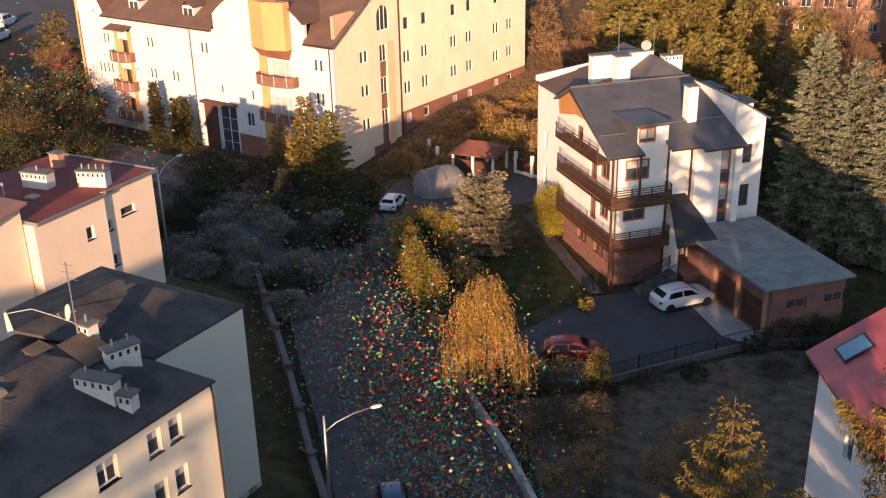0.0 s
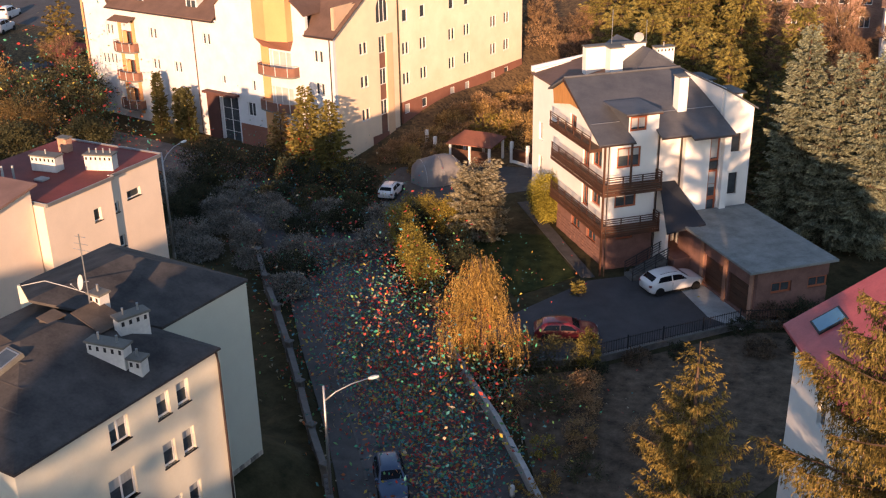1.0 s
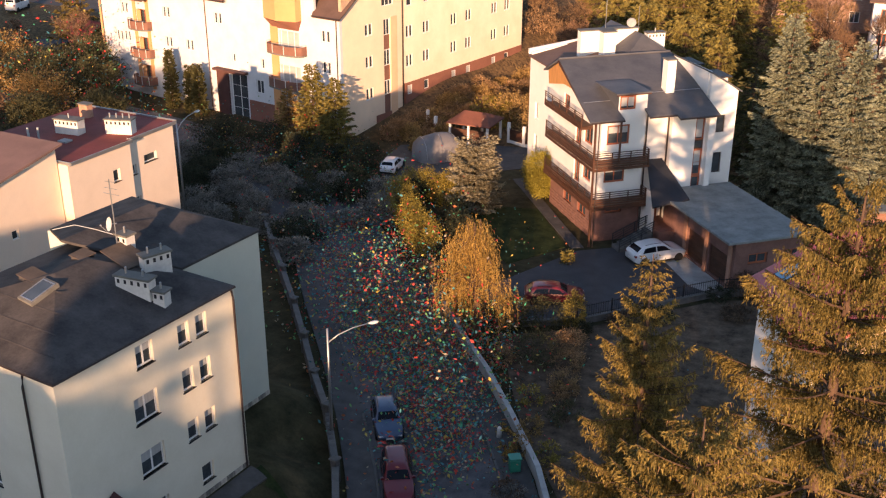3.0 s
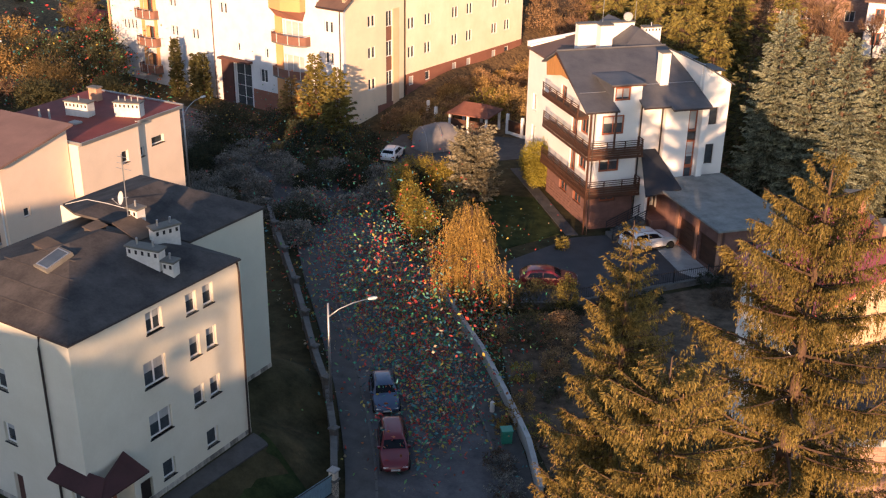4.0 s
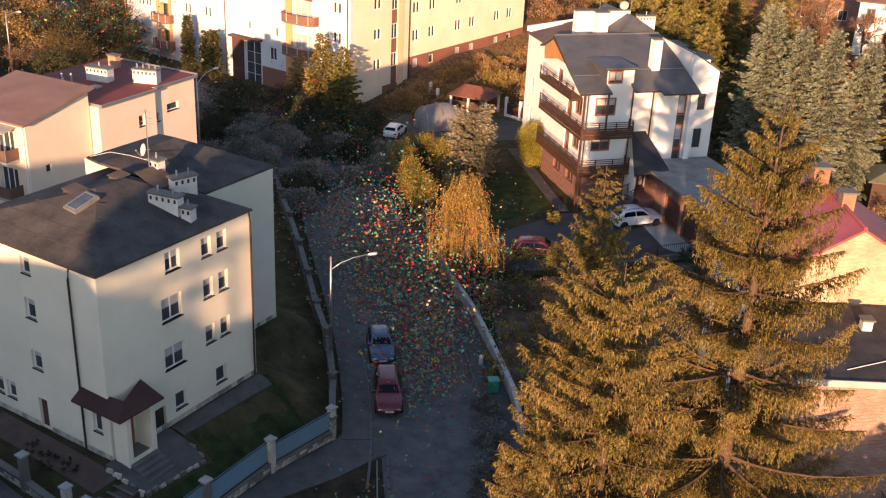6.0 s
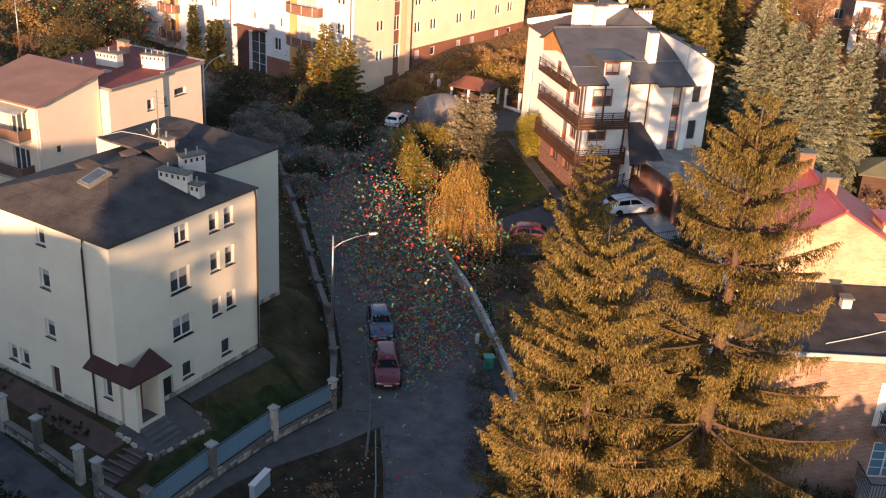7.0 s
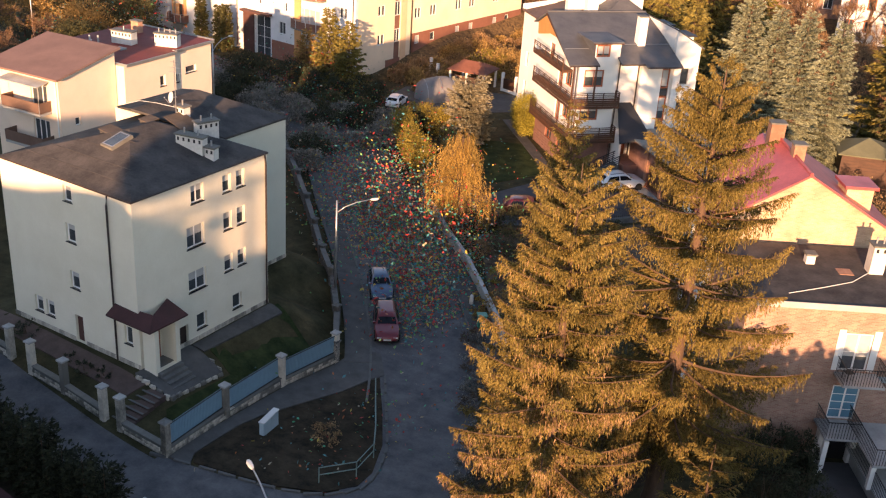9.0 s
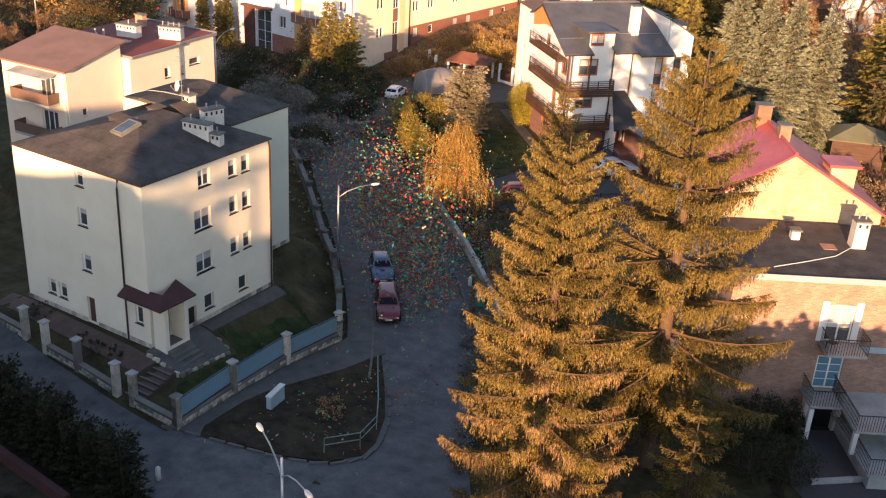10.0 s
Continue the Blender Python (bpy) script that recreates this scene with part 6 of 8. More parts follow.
def bare_tree(name, x, y, h, seed, label, spread_=0.45, mat=None, twig_n=2600, group=""):
    """A leafless tree: trunk, forked limbs, and a haze of fine twigs."""
    rng = np.random.default_rng(seed)
    t = thing(name, label, "tree", Matrix.Translation((x, y, gz(x, y) - 0.1)), group)
    b, tips = Build(), []

    def grow(p, d, ln, rad, lev):
        e = p + d * ln
        mid = (p + e) / 2 + rng.normal(0, 0.05 * ln, 3)
        b.tube([tuple(p), tuple(mid), tuple(e)], [rad, rad * 0.8, rad * 0.62], 6 if lev < 2 else 4, False)
        if lev >= 2:
            tips.append((mid, e))
        if lev < 4:
            for k in range(3 if lev else 4):
                nd = unit(d + rng.normal(0, spread_, 3) + np.array([0, 0, 0.12]))
                grow(p + (e - p) * rng.uniform(0.6, 1.0), nd, ln * rng.uniform(0.6, 0.8), rad * 0.55, lev + 1)
    grow(np.zeros(3), np.array([0, 0, 1.0]), h * 0.30, 0.016 * h, 0)
    part("trunk", b, M["bark"], t)
    a = np.array([q[0] for q in tips])
    e = np.array([q[1] for q in tips])
    i = rng.integers(0, len(a), twig_n)
    f = rng.uniform(0, 1, twig_n)[:, None]
    P = a[i] + (e - a)[i] * f
    D = unit((e - a)[i] / (np.linalg.norm((e - a)[i], axis=1)[:, None] + 1e-6) + rng.normal(0, 0.6, (twig_n, 3)))
    c = part("crown", blade_mesh("crown", P, D, rng.uniform(0.3, 1.0, twig_n) * 0.09 * h, np.full(twig_n, 0.03), mat or M["twig"], rng), None, t)
    c["kind"] = "stuff"
    return t


def willow(x, y, h, r, seed):
    rng = np.random.default_rng(seed)
    t = thing("weeping_willow", "weeping willow with golden yellow hanging strands", "tree", Matrix.Translation((x, y, gz(x, y) - 0.1)))
    b = Build().tube([(0, 0, 0), (0.1, 0.05, h * 0.3), (0, 0.1, h * 0.5)], [0.28, 0.22, 0.16], 10)
    P, D, L, W = [], [], [], []
    for k in range(46):
        az, up = rng.uniform(0, 6.28), (0.40 + 0.58 * rng.uniform(0, 1) ** 0.75) * h
        rr = r * rng.uniform(0.15, 1.1) * (1.2 - 0.85 * (up / h) ** 1.6)
        st = np.array([0, 0, h * rng.uniform(0.3, 0.5)])
        top = np.array([rr * 0.6 * math.cos(az), rr * 0.6 * math.sin(az), up])
        end = np.array([rr * math.cos(az) - 0.9 * (1 - up / h), rr * math.sin(az) - 0.5 * (1 - up / h), up - rng.uniform(0.3, 1.1)])
        b.tube([tuple(st), tuple((st + top) / 2 + np.array([0, 0, 0.3])), tuple(top), tuple(end)], [0.09, 0.06, 0.035, 0.012], 5, False)
        for s in range(int(rng.uniform(10, 30))):
            f = rng.uniform(0.0, 1) ** 0.7
            o = (top + (end - top) * f) + rng.normal(0, 0.36, 3)
            drop = min(rng.uniform(0.6, 3.6), o[2] - 0.5)
            n = max(3, int(drop / 0.075))
            zz = np.linspace(0, drop, n)
            az2 = az + rng.normal(0, 0.6)
            flare = rng.uniform(0.1, 0.55)
            arch = flare * (1 - np.exp(-zz * 1.6))
            p = np.stack([o[0] + arch * math.cos(az2) + 0.06 * np.sin(zz * 3 + k), o[1] + arch * math.sin(az2) + 0.06 * np.cos(zz * 2.6 + s), o[2] - zz + 0.35 * np.sin(np.minimum(zz * 2.5, 3.1)) * flare], 1)
            P.append(p + rng.normal(0, 0.025, p.shape))
            D.append(unit(np.array([0, 0, -1.0]) + rng.normal(0, 0.5, (n, 3))))
            L.append(rng.uniform(0.10, 0.24, n))
            W.append(rng.uniform(0.03, 0.055, n))
    part("trunk", b, M["bark"], t)["kind"] = "stuff"
    c = part("crown", blade_mesh("crown", np.concatenate(P), np.concatenate(D), np.concatenate(L), np.concatenate(W), M["willow"], rng), None, t)
    c["kind"] = "stuff"


NEAR = "tall Norway spruce with drooping boughs in low golden sun"
STREET_SPRUCE = dict(curtain=1.0, droop=0.46, upturn=0.9, group="street spruces", dense=2.3, fan_out=0.18, hang=1.3)
conifer("spruce", -5.1, 21.2, 21.7, 4.4, 1, M["spruce"], NEAR, crown_from=0.10, dry=0.10, power=0.72, level=0.95, **STREET_SPRUCE)
conifer("spruce", -0.7, 12.5, 20.8, 4.5, 2, M["spruce"], "broad Norway spruce, many dry hanging twigs", dry=0.42, crown_from=0.06, power=0.44, level=1.55, per=9, **STREET_SPRUCE)
conifer("spruce", -0.1, 25.4, 23.6, 7.3, 3, M["spruce"], "the tallest Norway spruce, long layered boughs, beside the brick house", crown_from=0.17, dry=0.06, level=2.35, per=10, power=0.60, **{**STREET_SPRUCE, "curtain": 1.25})
conifer("spruce", 4.2, 18.5, 8.0, 2.6, 4, M["spruce"], "small young spruce between tall ones", group="street spruces", dry=0.05)
BLUE = dict(level=0.55, per=9, hang=0.25, droop=0.25, twig=0.30, fat=0.15, dense=1.75, crown_from=0.02, power=0.6)
for k, (x, y, h, r) in enumerate(((-17.0, 88.5, 18.4, 3.7), (-13.6, 87.0, 16.8, 3.4), (-10.6, 86.0, 17.2, 3.5), (-8.0, 90.0, 16.0, 3.2))):
    conifer("blue_spruce", x, y, h, r, 20 + k, M["blue_spruce"], "dense silvery blue spruce in a row", group="blue spruces", **BLUE)
FIR = dict(level=0.9, per=7, hang=0.3, droop=0.2, twig=0.6, fat=0.28, dense=0.45, crown_from=0.03, power=0.6)
SOFT = dict(level=0.75, per=9, hang=0.7, droop=0.35, twig=0.5, fat=0.24, dense=0.75, crown_from=0.03, power=0.42)
for k, (x, y, h, r, m) in enumerate(((-19.5, 93, 12, 3.4, "dark_fir"), (-22.5, 99, 11, 3.2, "dark_fir"), (-28.5, 106, 12, 3.6, "olive_green"), (-34.0, 111, 12.5, 4.6, "olive_green"), (-40.0, 114, 13.0, 4.6, "olive_green"), (-45.5, 118, 12.5, 4.4, "olive_green"), (-22.0, 109, 11.0, 4.0, "olive_green"), (-17.0, 104, 9.5, 3.6, "dark_fir"), (-2.0, 96, 13, 3.2, "dark_fir"), (2.5, 92, 11, 3.0, "dark_fir"), (6.0, 99, 13, 3.2, "dark_fir"), (-12.5, 96, 14, 3.4, "dark_fir"), (-25.0, 122, 13, 4.0, "olive_green"), (-33.0, 126, 14, 4.4, "olive_green"), (-41.0, 130, 14, 4.4, "olive_green"))):
    conifer("fir_tree", x, y, h, r, 40 + k, M[m], "broad dark fir behind the white house" if m == "dark_fir" else "broad golden-lit conifer on the slope", group="background firs", **(FIR if m == "dark_fir" else SOFT))
for k, (x, y, h, r, m) in enumerate(((-54.5, 137, 13, 5.0, "olive_green"), (-50.0, 141, 15, 5.4, "olive_green"), (-45.5, 143, 15, 5.4, "olive_green"), (-41.0, 144, 14, 5.2, "olive_green"), (-36.5, 141, 12, 4.8, "dark_fir"), (-47.0, 134, 12, 4.8, "olive_green"), (-39.0, 136, 11, 4.6, "olive_green"))):
    conifer("fir_tree", x, y, h, r, 1400 + k, M[m], "broad golden-green conifer on the far slope", group="background firs", **SOFT)
for k, (x, y, h, r) in enumerate(((-121.5, 98.5, 8.5, 3.0), (-126.5, 101.0, 7.0, 2.6), (-117.5, 91.5, 6.5, 2.2))):
    conifer("fir_tree", x, y, h, r, 62 + k, M["spruce"], "golden-brown conifer at the car park", group="car park conifers", **FIR)
for k, (x, y, h, r) in enumerate(((-4.6, 104.0, 14.5, 4.0), (0.5, 106.0, 13.0, 3.8))):
    conifer("fir_tree", x, y, h, r, 66 + k, M["olive_green"], "sunlit olive-green conifer behind the shed", group="sunlit conifers", **{**FIR, "dense": 0.9, "level": 0.7})
CYP = dict(level=0.3, per=8, hang=-0.8, droop=-0.9, twig=0.4, fat=0.18, dense=1.4, crown_from=0.0, power=0.45, ascend=1.2)
conifer("column_thuja", -89.3, 84.0, 7.4, 0.85, 70, M["dark_fir"], "slim columnar thuja before the white facade", group="facade thujas", **CYP)
conifer("column_thuja", -85.6, 83.6, 6.0, 0.95, 71, M["dark_fir"], "slim columnar thuja before the white facade", group="facade thujas", **CYP)
conifer("column_thuja", -84.1, 83.3, 6.2, 0.95, 72, M["dark_fir"], "slim columnar thuja before the white facade", group="facade thujas", **CYP)
CED = dict(level=0.45, per=8, hang=0.1, droop=-0.3, twig=0.42, fat=0.2, dense=1.1, crown_from=0.02, power=0.7)
conifer("thuja", -64.6, 80.4, 9.6, 2.5, 73, M["olive_green"], "olive-green conifer before the block's corner", group="corner conifers", **CED)
conifer("thuja", -61.4, 80.1, 8.4, 2.4, 74, M["olive_green"], "olive-green conifer before the block's corner", group="corner conifers", **CED)
conifer("thuja", -67.6, 79.8, 6.6, 2.1, 75, M["autumn"], "brownish conifer before the block's corner", group="corner conifers", **CED)
conifer("garden_spruce", -40.6, 73.6, 6.3, 2.7, 76, M["olive"], "grey-green bushy spruce on the lawn", level=0.26, per=11, hang=0.0, droop=-0.25, twig=0.28, fat=0.12, dense=1.6, crown_from=0.02, power=0.27, ascend=1.0)
conifer("clipped_thuja", -27.9, 66.6, 1.3, 0.4, 77, M["olive_green"], "small cone thuja at the drive", **CYP)
willow(-28.1, 51.6, 9.3, 3.2, 5)
leafy("round_shrub", -36.9, 79.6, "tall yellow-green rounded shrub at the balcony", [(0, 0, 2.6, 1.5, 1.5, 1.9), (0.2, 0, 1.5, 1.4, 1.4, 1.4)], M["lime"], 80, 18000, 0.15, 0.6)


def hedge(name, p0, p1, h, w, seed, mat, label, n, size=0.16, category="hedge"):
    """A clipped or loose hedge: overlapping leafy clumps along a line."""
    L = math.hypot(p1[0] - p0[0], p1[1] - p0[1])
    rng = random.Random(seed)
    blobs = []
    k = max(2, int(L / (w * 0.8)))
    for i in range(k + 1):
        f = i / k
        dx, dy = (p1[0] - p0[0]) * f, (p1[1] - p0[1]) * f
        dz = gz(p0[0] + dx, p0[1] + dy) - gz(*p0)
        hh = h * rng.uniform(0.85, 1.1)
        blobs.append((dx, dy, dz + hh * 0.5, w * rng.uniform(0.85, 1.15), w * rng.uniform(0.85, 1.15), hh * 0.52))
    return leafy(name, p0[0], p0[1], label, blobs, mat, seed, n, size, category=category)


hedge("hedge", (-47.6, 73.4), (-41.4, 72.6), 3.0, 0.95, 81, M["hedge"], "sunlit yellow-green hedge across the garden", 15000, 0.14)
hedge("hedge", (-46.4, 69.4), (-38.6, 61.6), 3.5, 1.35, 82, M["hedge"], "loose yellow-green hedge along the street", 17000, 0.14)
hedge("hedge", (-46.2, 72.0), (-44.4, 67.4), 2.4, 1.1, 83, M["dark_shrub"], "dark green garden hedge", 8000)
hedge("hedge", (-40.5, 69.5), (-37.5, 66.0), 2.2, 1.2, 84, M["dark_shrub"], "dark green garden shrubs", 8000)
leafy("bush", -36.0, 57.5, "rust-brown round bush near the willow", [(0, 0, 0.9, 0.9, 0.9, 0.9)], M["brown_bush"], 85, 1500, 0.13)
for k in range(17):
    f = k / 16
    conifer("hedge_thuja", -46.0 + 26.2 * f, 9.0 - 2.3 * f, 4.2 + 0.4 * math.sin(k * 2.1), 1.2, 600 + k, M["thuja"], "dark dense thuja in the lane hedge", group="lane hedge", level=0.28, per=8, hang=-0.6, droop=-0.8, twig=0.26, fat=0.11, dense=1.5, crown_from=0.0, power=0.35, ascend=1.1)
for k, (x, y, r, h, m) in enumerate(((-72, 74.5, 2.6, 3.0, "dark_shrub"), (-67, 76.5, 2.6, 3.2, "dark_shrub"), (-62, 75.5, 2.6, 3.0, "dark_shrub"), (-57.5, 78.0, 2.4, 2.6, "dark_shrub"), (-76, 76.5, 2.6, 2.8, "dark_shrub"), (-58.5, 72.5, 1.7, 1.8, "shrub"), (-54.5, 73.6, 1.4, 1.6, "shrub"), (-62.5, 71.5, 1.6, 1.7, "dark_shrub"), (-69, 71.0, 1.6, 1.8, "shrub"))):
    leafy("bush", x, y, "dark evergreen bush before the apartment block", [(0, 0, h * 0.5, r, r, h * 0.55), (r * 0.7, 0.4, h * 0.4, r * 0.6, r * 0.6, h * 0.4)], M[m], 90 + k, 3600, 0.2, group="street bushes")
for k, (x, y, r, h) in enumerate(((-97, 71, 3.6, 5.6), (-103, 76, 4.2, 6.8), (-95.5, 77.5, 3.4, 6.0), (-108, 70, 4.2, 6.4), (-89.5, 73.0, 2.6, 4.0), (-102, 83, 3.8, 6.4), (-113, 78, 4.2, 7.0), (-93, 66.5, 2.8, 4.6), (-106, 89, 3.4, 6.0))):
    leafy("autumn_tree", x, y, "reddish-green autumn tree crown beside the street", [(0, 0, h * 0.62, r, r, h * 0.5), (-r * 0.6, r * 0.5, h * 0.5, r * 0.7, r * 0.7, h * 0.4)], M["shrub"] if k % 3 else M["autumn"], 110 + k, 6500, 0.28, trunk_h=1.2, trunk_r=0.14, category="tree", group="autumn trees")
# brown scrub on the bank under the yellow facade
rb = random.Random(8)
for k in range(44):
    y = 86 + 0.78 * k + rb.uniform(-1, 1)
    x = -61.2 + 0.075 * (y - 84) + rb.uniform(1.2, 7.0)
    r = rb.uniform(0.8, 1.6)
    leafy("scrub", x, y, "brown leafless scrub on the sunny bank", [(0, 0, r * 0.6, r * 1.1, r * 1.1, r * 0.95)], M["brown_bush"] if k % 3 else M["gold_scrub"], 130 + k, 2600, 0.2, group="bank scrub")
for k in range(26):
    x, y = -52 + 2.2 * k + rb.uniform(-2, 2), 118 + rb.uniform(-4, 26)
    if k % 2:
        bare_tree("bare_tree", x, y, rb.uniform(9, 14), 160 + k, "leafless brown tree on the far slope", 0.4, group="far bare trees")
    else:
        leafy("scrub", x, y, "brown thicket on the far slope", [(0, 0, 1.8, 3.2, 3.0, 2.2), (2.2, 1, 1.4, 2.2, 2.4, 1.7)], M["brown_bush"], 190 + k, 2400, 0.3, group="far thickets")
for k, (x, y, h) in enumerate(((2, 84, 8), (6, 88, 9), (-1, 100, 11), (9, 94, 11), (-6, 108, 12), (-96, 62, 9), (-101, 58, 10), (-107, 64, 10), (-92, 55, 8), (-113, 58, 11), (-88, 49, 8), (-112, 90, 12), (-72, 30, 7), (-58, 27, 5))):
    bare_tree("bare_tree", x, y, h, 230 + k, "leafless brown tree with fine twigs", 0.42, group="bare trees")
for k, (x, y, r) in enumerate(((-2.5, 83, 1.8), (1.5, 79, 1.9), (4.5, 74, 2.0), (-5.0, 79.5, 1.6), (3.0, 69, 1.8))):
    leafy("scrub", x, y, "reddish-brown winter scrub behind the red roof", [(0, 0, r * 0.7, r, r, r * 0.9)], M["brown_bush"], 250 + k, 1900, 0.2, group="rear scrub")
for k in range(34):
    x, y = -56 + 2.3 * k + rb.uniform(-1.5, 1.5), 124 + rb.uniform(-6, 22)
    bare_tree("bare_tree", x, y, rb.uniform(7, 12), 1200 + k, "leafless pinkish-brown tree in the far wood", 0.5, M["brown_bush"] if k % 3 else M["twig"], 2200, group="far bare trees")
for k, (x, y, h) in enumerate(((-134, 118, 9), (-127, 112, 8), (-122, 117, 10), (-140, 124, 10), (-114, 103, 7), (-129, 93, 6), (-119, 86, 7))):
    bare_tree("bare_tree", x, y, h, 1300 + k, "leafless brown tree beside the car park", 0.5, None, 2600, group="bare trees")
for k in range(16):
    x, y = -66 + 1.3 * k + rb.uniform(-2, 2), 122 + rb.uniform(0, 18)
    if k % 2:
        bare_tree("bare_tree", x, y, rb.uniform(6, 9), 1500 + k, "leafless pinkish-brown tree behind the block", 0.5, M["brown_bush"], 2200, group="far bare trees")
    else:
        leafy("scrub", x, y, "brown thicket on the far slope", [(0, 0, 1.5, 2.6, 2.4, 1.9), (1.8, 1, 1.2, 2.0, 2.0, 1.5)], M["brown_bush"] if k % 4 else M["litter"], 1520 + k, 2200, 0.28, group="far thickets")
# shaded garden plants under the spruces and along the street wall
for k, (x, y, r, h, m) in enumerate(((-22.6, 50.2, 1.5, 2.4, "shrub"), (-24.4, 55.4, 1.4, 2.2, "shrub"), (-21.4, 52.6, 1.3, 1.6, "brown_bush"), (-19.2, 47.6, 1.0, 1.6, "brown_bush"), (-17.6, 44.6, 1.1, 1.5, "shrub"), (-20.6, 45.6, 0.9, 1.2, "hedge"), (-19.0, 42.6, 0.8, 1.1, "autumn"), (-17.0, 40.6, 0.8, 1.1, "hedge"), (-24.6, 48.9, 1.0, 1.4, "brown_bush"), (-16.2, 39.2, 0.7, 0.9, "autumn"), (-12.5, 36.0, 1.2, 1.8, "shrub"), (-9.0, 30.0, 1.4, 1.8, "dark_shrub"), (5.0, 27.5, 1.6, 3.2, "dark_shrub"), (7.0, 28.2, 1.2, 2.6, "dark_shrub"), (2.5, 29.0, 1.4, 2.2, "dark_shrub"), (-14.6, 51.0, 1.3, 3.0, "brown_bush"), (-15.5, 48.5, 1.1, 2.4, "brown_bush"), (-17.5, 20.2, 1.0, 0.8, "brown_bush"), (-16.6, 71.6, 1.0, 1.3, "dark_shrub"), (-32.0, 15.6, 0.5, 0.7, "dark_shrub"), (-30.6, 15.9, 0.45, 0.6, "dark_shrub"), (-33.6, 15.9, 0.4, 0.6, "dark_shrub"), (-38.0, 16.3, 0.8, 0.8, "dark_shrub"))):
    leafy("bush", x, y, "small garden bush in shade", [(0, 0, h * 0.5, r, r, h * 0.55)], M[m], 260 + k, int(700 * r * h), 0.13, group="garden bushes")
leafy("bush", -29.9, 54.2, "golden-brown bush at the foot of the willow", [(0, 0, 1.3, 1.5, 1.3, 1.4), (-1.4, 0.6, 0.8, 1.1, 1.1, 0.9)], M["autumn"], 292, 3600, 0.13)
leafy("bush", -18.5, 40.2, "yellow-brown bush beside the garden wall", [(0, 0, 0.6, 0.7, 0.6, 0.7), (-0.7, 1.0, 0.5, 0.6, 0.6, 0.6)], M["autumn"], 293, 1500, 0.12)
rs = random.Random(52)
for k in range(13):
    f = k / 12
    x, y = -17.6 + 9.6 * f + rs.uniform(-0.4, 0.4), 36.6 - 17.2 * f + 1.4 * math.sin(3.14 * f) + rs.uniform(-0.5, 0.5)
    r = rs.uniform(0.7, 1.1)
    leafy("scrub", x, y, "dry pinkish-brown scrub at the roadside", [(0, 0, r * 0.5, r, r, r * 0.6)], M["grey_twig"] if k % 3 else M["litter"], 1600 + k, 900, 0.12, group="roadside scrub")
# paler twig bushes, their colour standing for a patch of sun in the garden
for k, (x, y, r, hh, m) in enumerate(((-21.4, 53.4, 1.0, 1.5, "brown_bush"), (-20.3, 50.6, 1.1, 1.5, "brown_bush"), (-19.5, 48.3, 0.9, 1.2, "gold_scrub"), (-19.0, 46.2, 0.8, 1.0, "brown_bush"))):
    leafy("bush", x, y, "brown garden bush, its pale pinkish colour standing for sunlight", [(0, 0, hh * 0.5, r, r, hh * 0.55)], M[m], 1720 + k, int(900 * r * hh), 0.12, group="dry garden bushes")
for k, (x, y) in enumerate(((-19.5, 40.1), (-20.5, 41.5), (-18.8, 39.2))):
    leafy("bush", x, y, "low golden-yellow bush beside the garden wall", [(0, 0, 0.35, 0.45, 0.4, 0.4)], M["willow"], 1730 + k, 500, 0.10, group="golden wall bushes")
leafy("gate_shrub", -22.5, 56.2, "upright yellow-green shrub beside the red car", [(0, 0, 1.5, 0.75, 0.75, 1.5)], M["olive_green"], 290, 2600, 0.14)
leafy("gate_shrub", -26.8, 54.4, "bushy olive shrub beside the drive", [(0, 0, 1.1, 1.5, 1.4, 1.2)], M["shrub"], 291, 3200, 0.15)

# grey leafless thicket on both sides of the far street
rg = random.Random(77)
for k, (x, y) in enumerate(((-68.5, 67.3), (-64.5, 66.0), (-60.8, 63.4), (-57.6, 66.6), (-54.0, 66.6), (-57.0, 61.6), (-53.8, 58.8), (-51.2, 61.6), (-49.8, 58.2), (-47.6, 55.4), (-61.8, 69.6), (-66.5, 70.6), (-70.5, 70.6), (-74.0, 70.5), (-63.0, 60.5), (-59.4, 58.0), (-67.0, 63.4), (-72.0, 66.0), (-48.2, 63.6), (-46.4, 66.8), (-51.8, 69.8), (-55.4, 71.4), (-49.6, 71.4))):
    r, hh = rg.uniform(1.5, 2.3), rg.uniform(1.3, 2.3)
    leafy("thicket", x, y, "grey leafless thicket beside the shaded street", [(0, 0, hh * 0.5, r, r, hh * 0.6), (rg.uniform(-1, 1), rg.uniform(-1, 1), hh * 0.4, r * 0.8, r * 0.8, hh * 0.45)], M["grey_twig"] if k % 4 else M["dark_shrub"], 640 + k, 5200, 0.17, group="street thickets")
for k, (x, y, r, hh) in enumerate(((-13.6, 68.6, 1.4, 1.7), (-11.6, 69.6, 1.5, 1.9), (-9.4, 70.6, 1.5, 1.8), (-7.4, 72.0, 1.6, 2.0), (-15.0, 66.4, 0.9, 1.1), (-5.2, 73.4, 1.6, 2.0), (-19.8, 58.6, 1.0, 1.0), (-17.6, 61.0, 0.9, 1.0), (-21.8, 55.6, 0.9, 1.1), (-13.0, 64.0, 1.2, 1.0), (-10.0, 66.0, 1.4, 1.2))):
    leafy("bush", x, y, "dark tangled bush along the yard wall", [(0, 0, hh * 0.5, r, r, hh * 0.55)], M["dark_shrub"] if k % 3 else M["litter"], 680 + k, int(1100 * r * hh), 0.15, group="yard wall bushes")
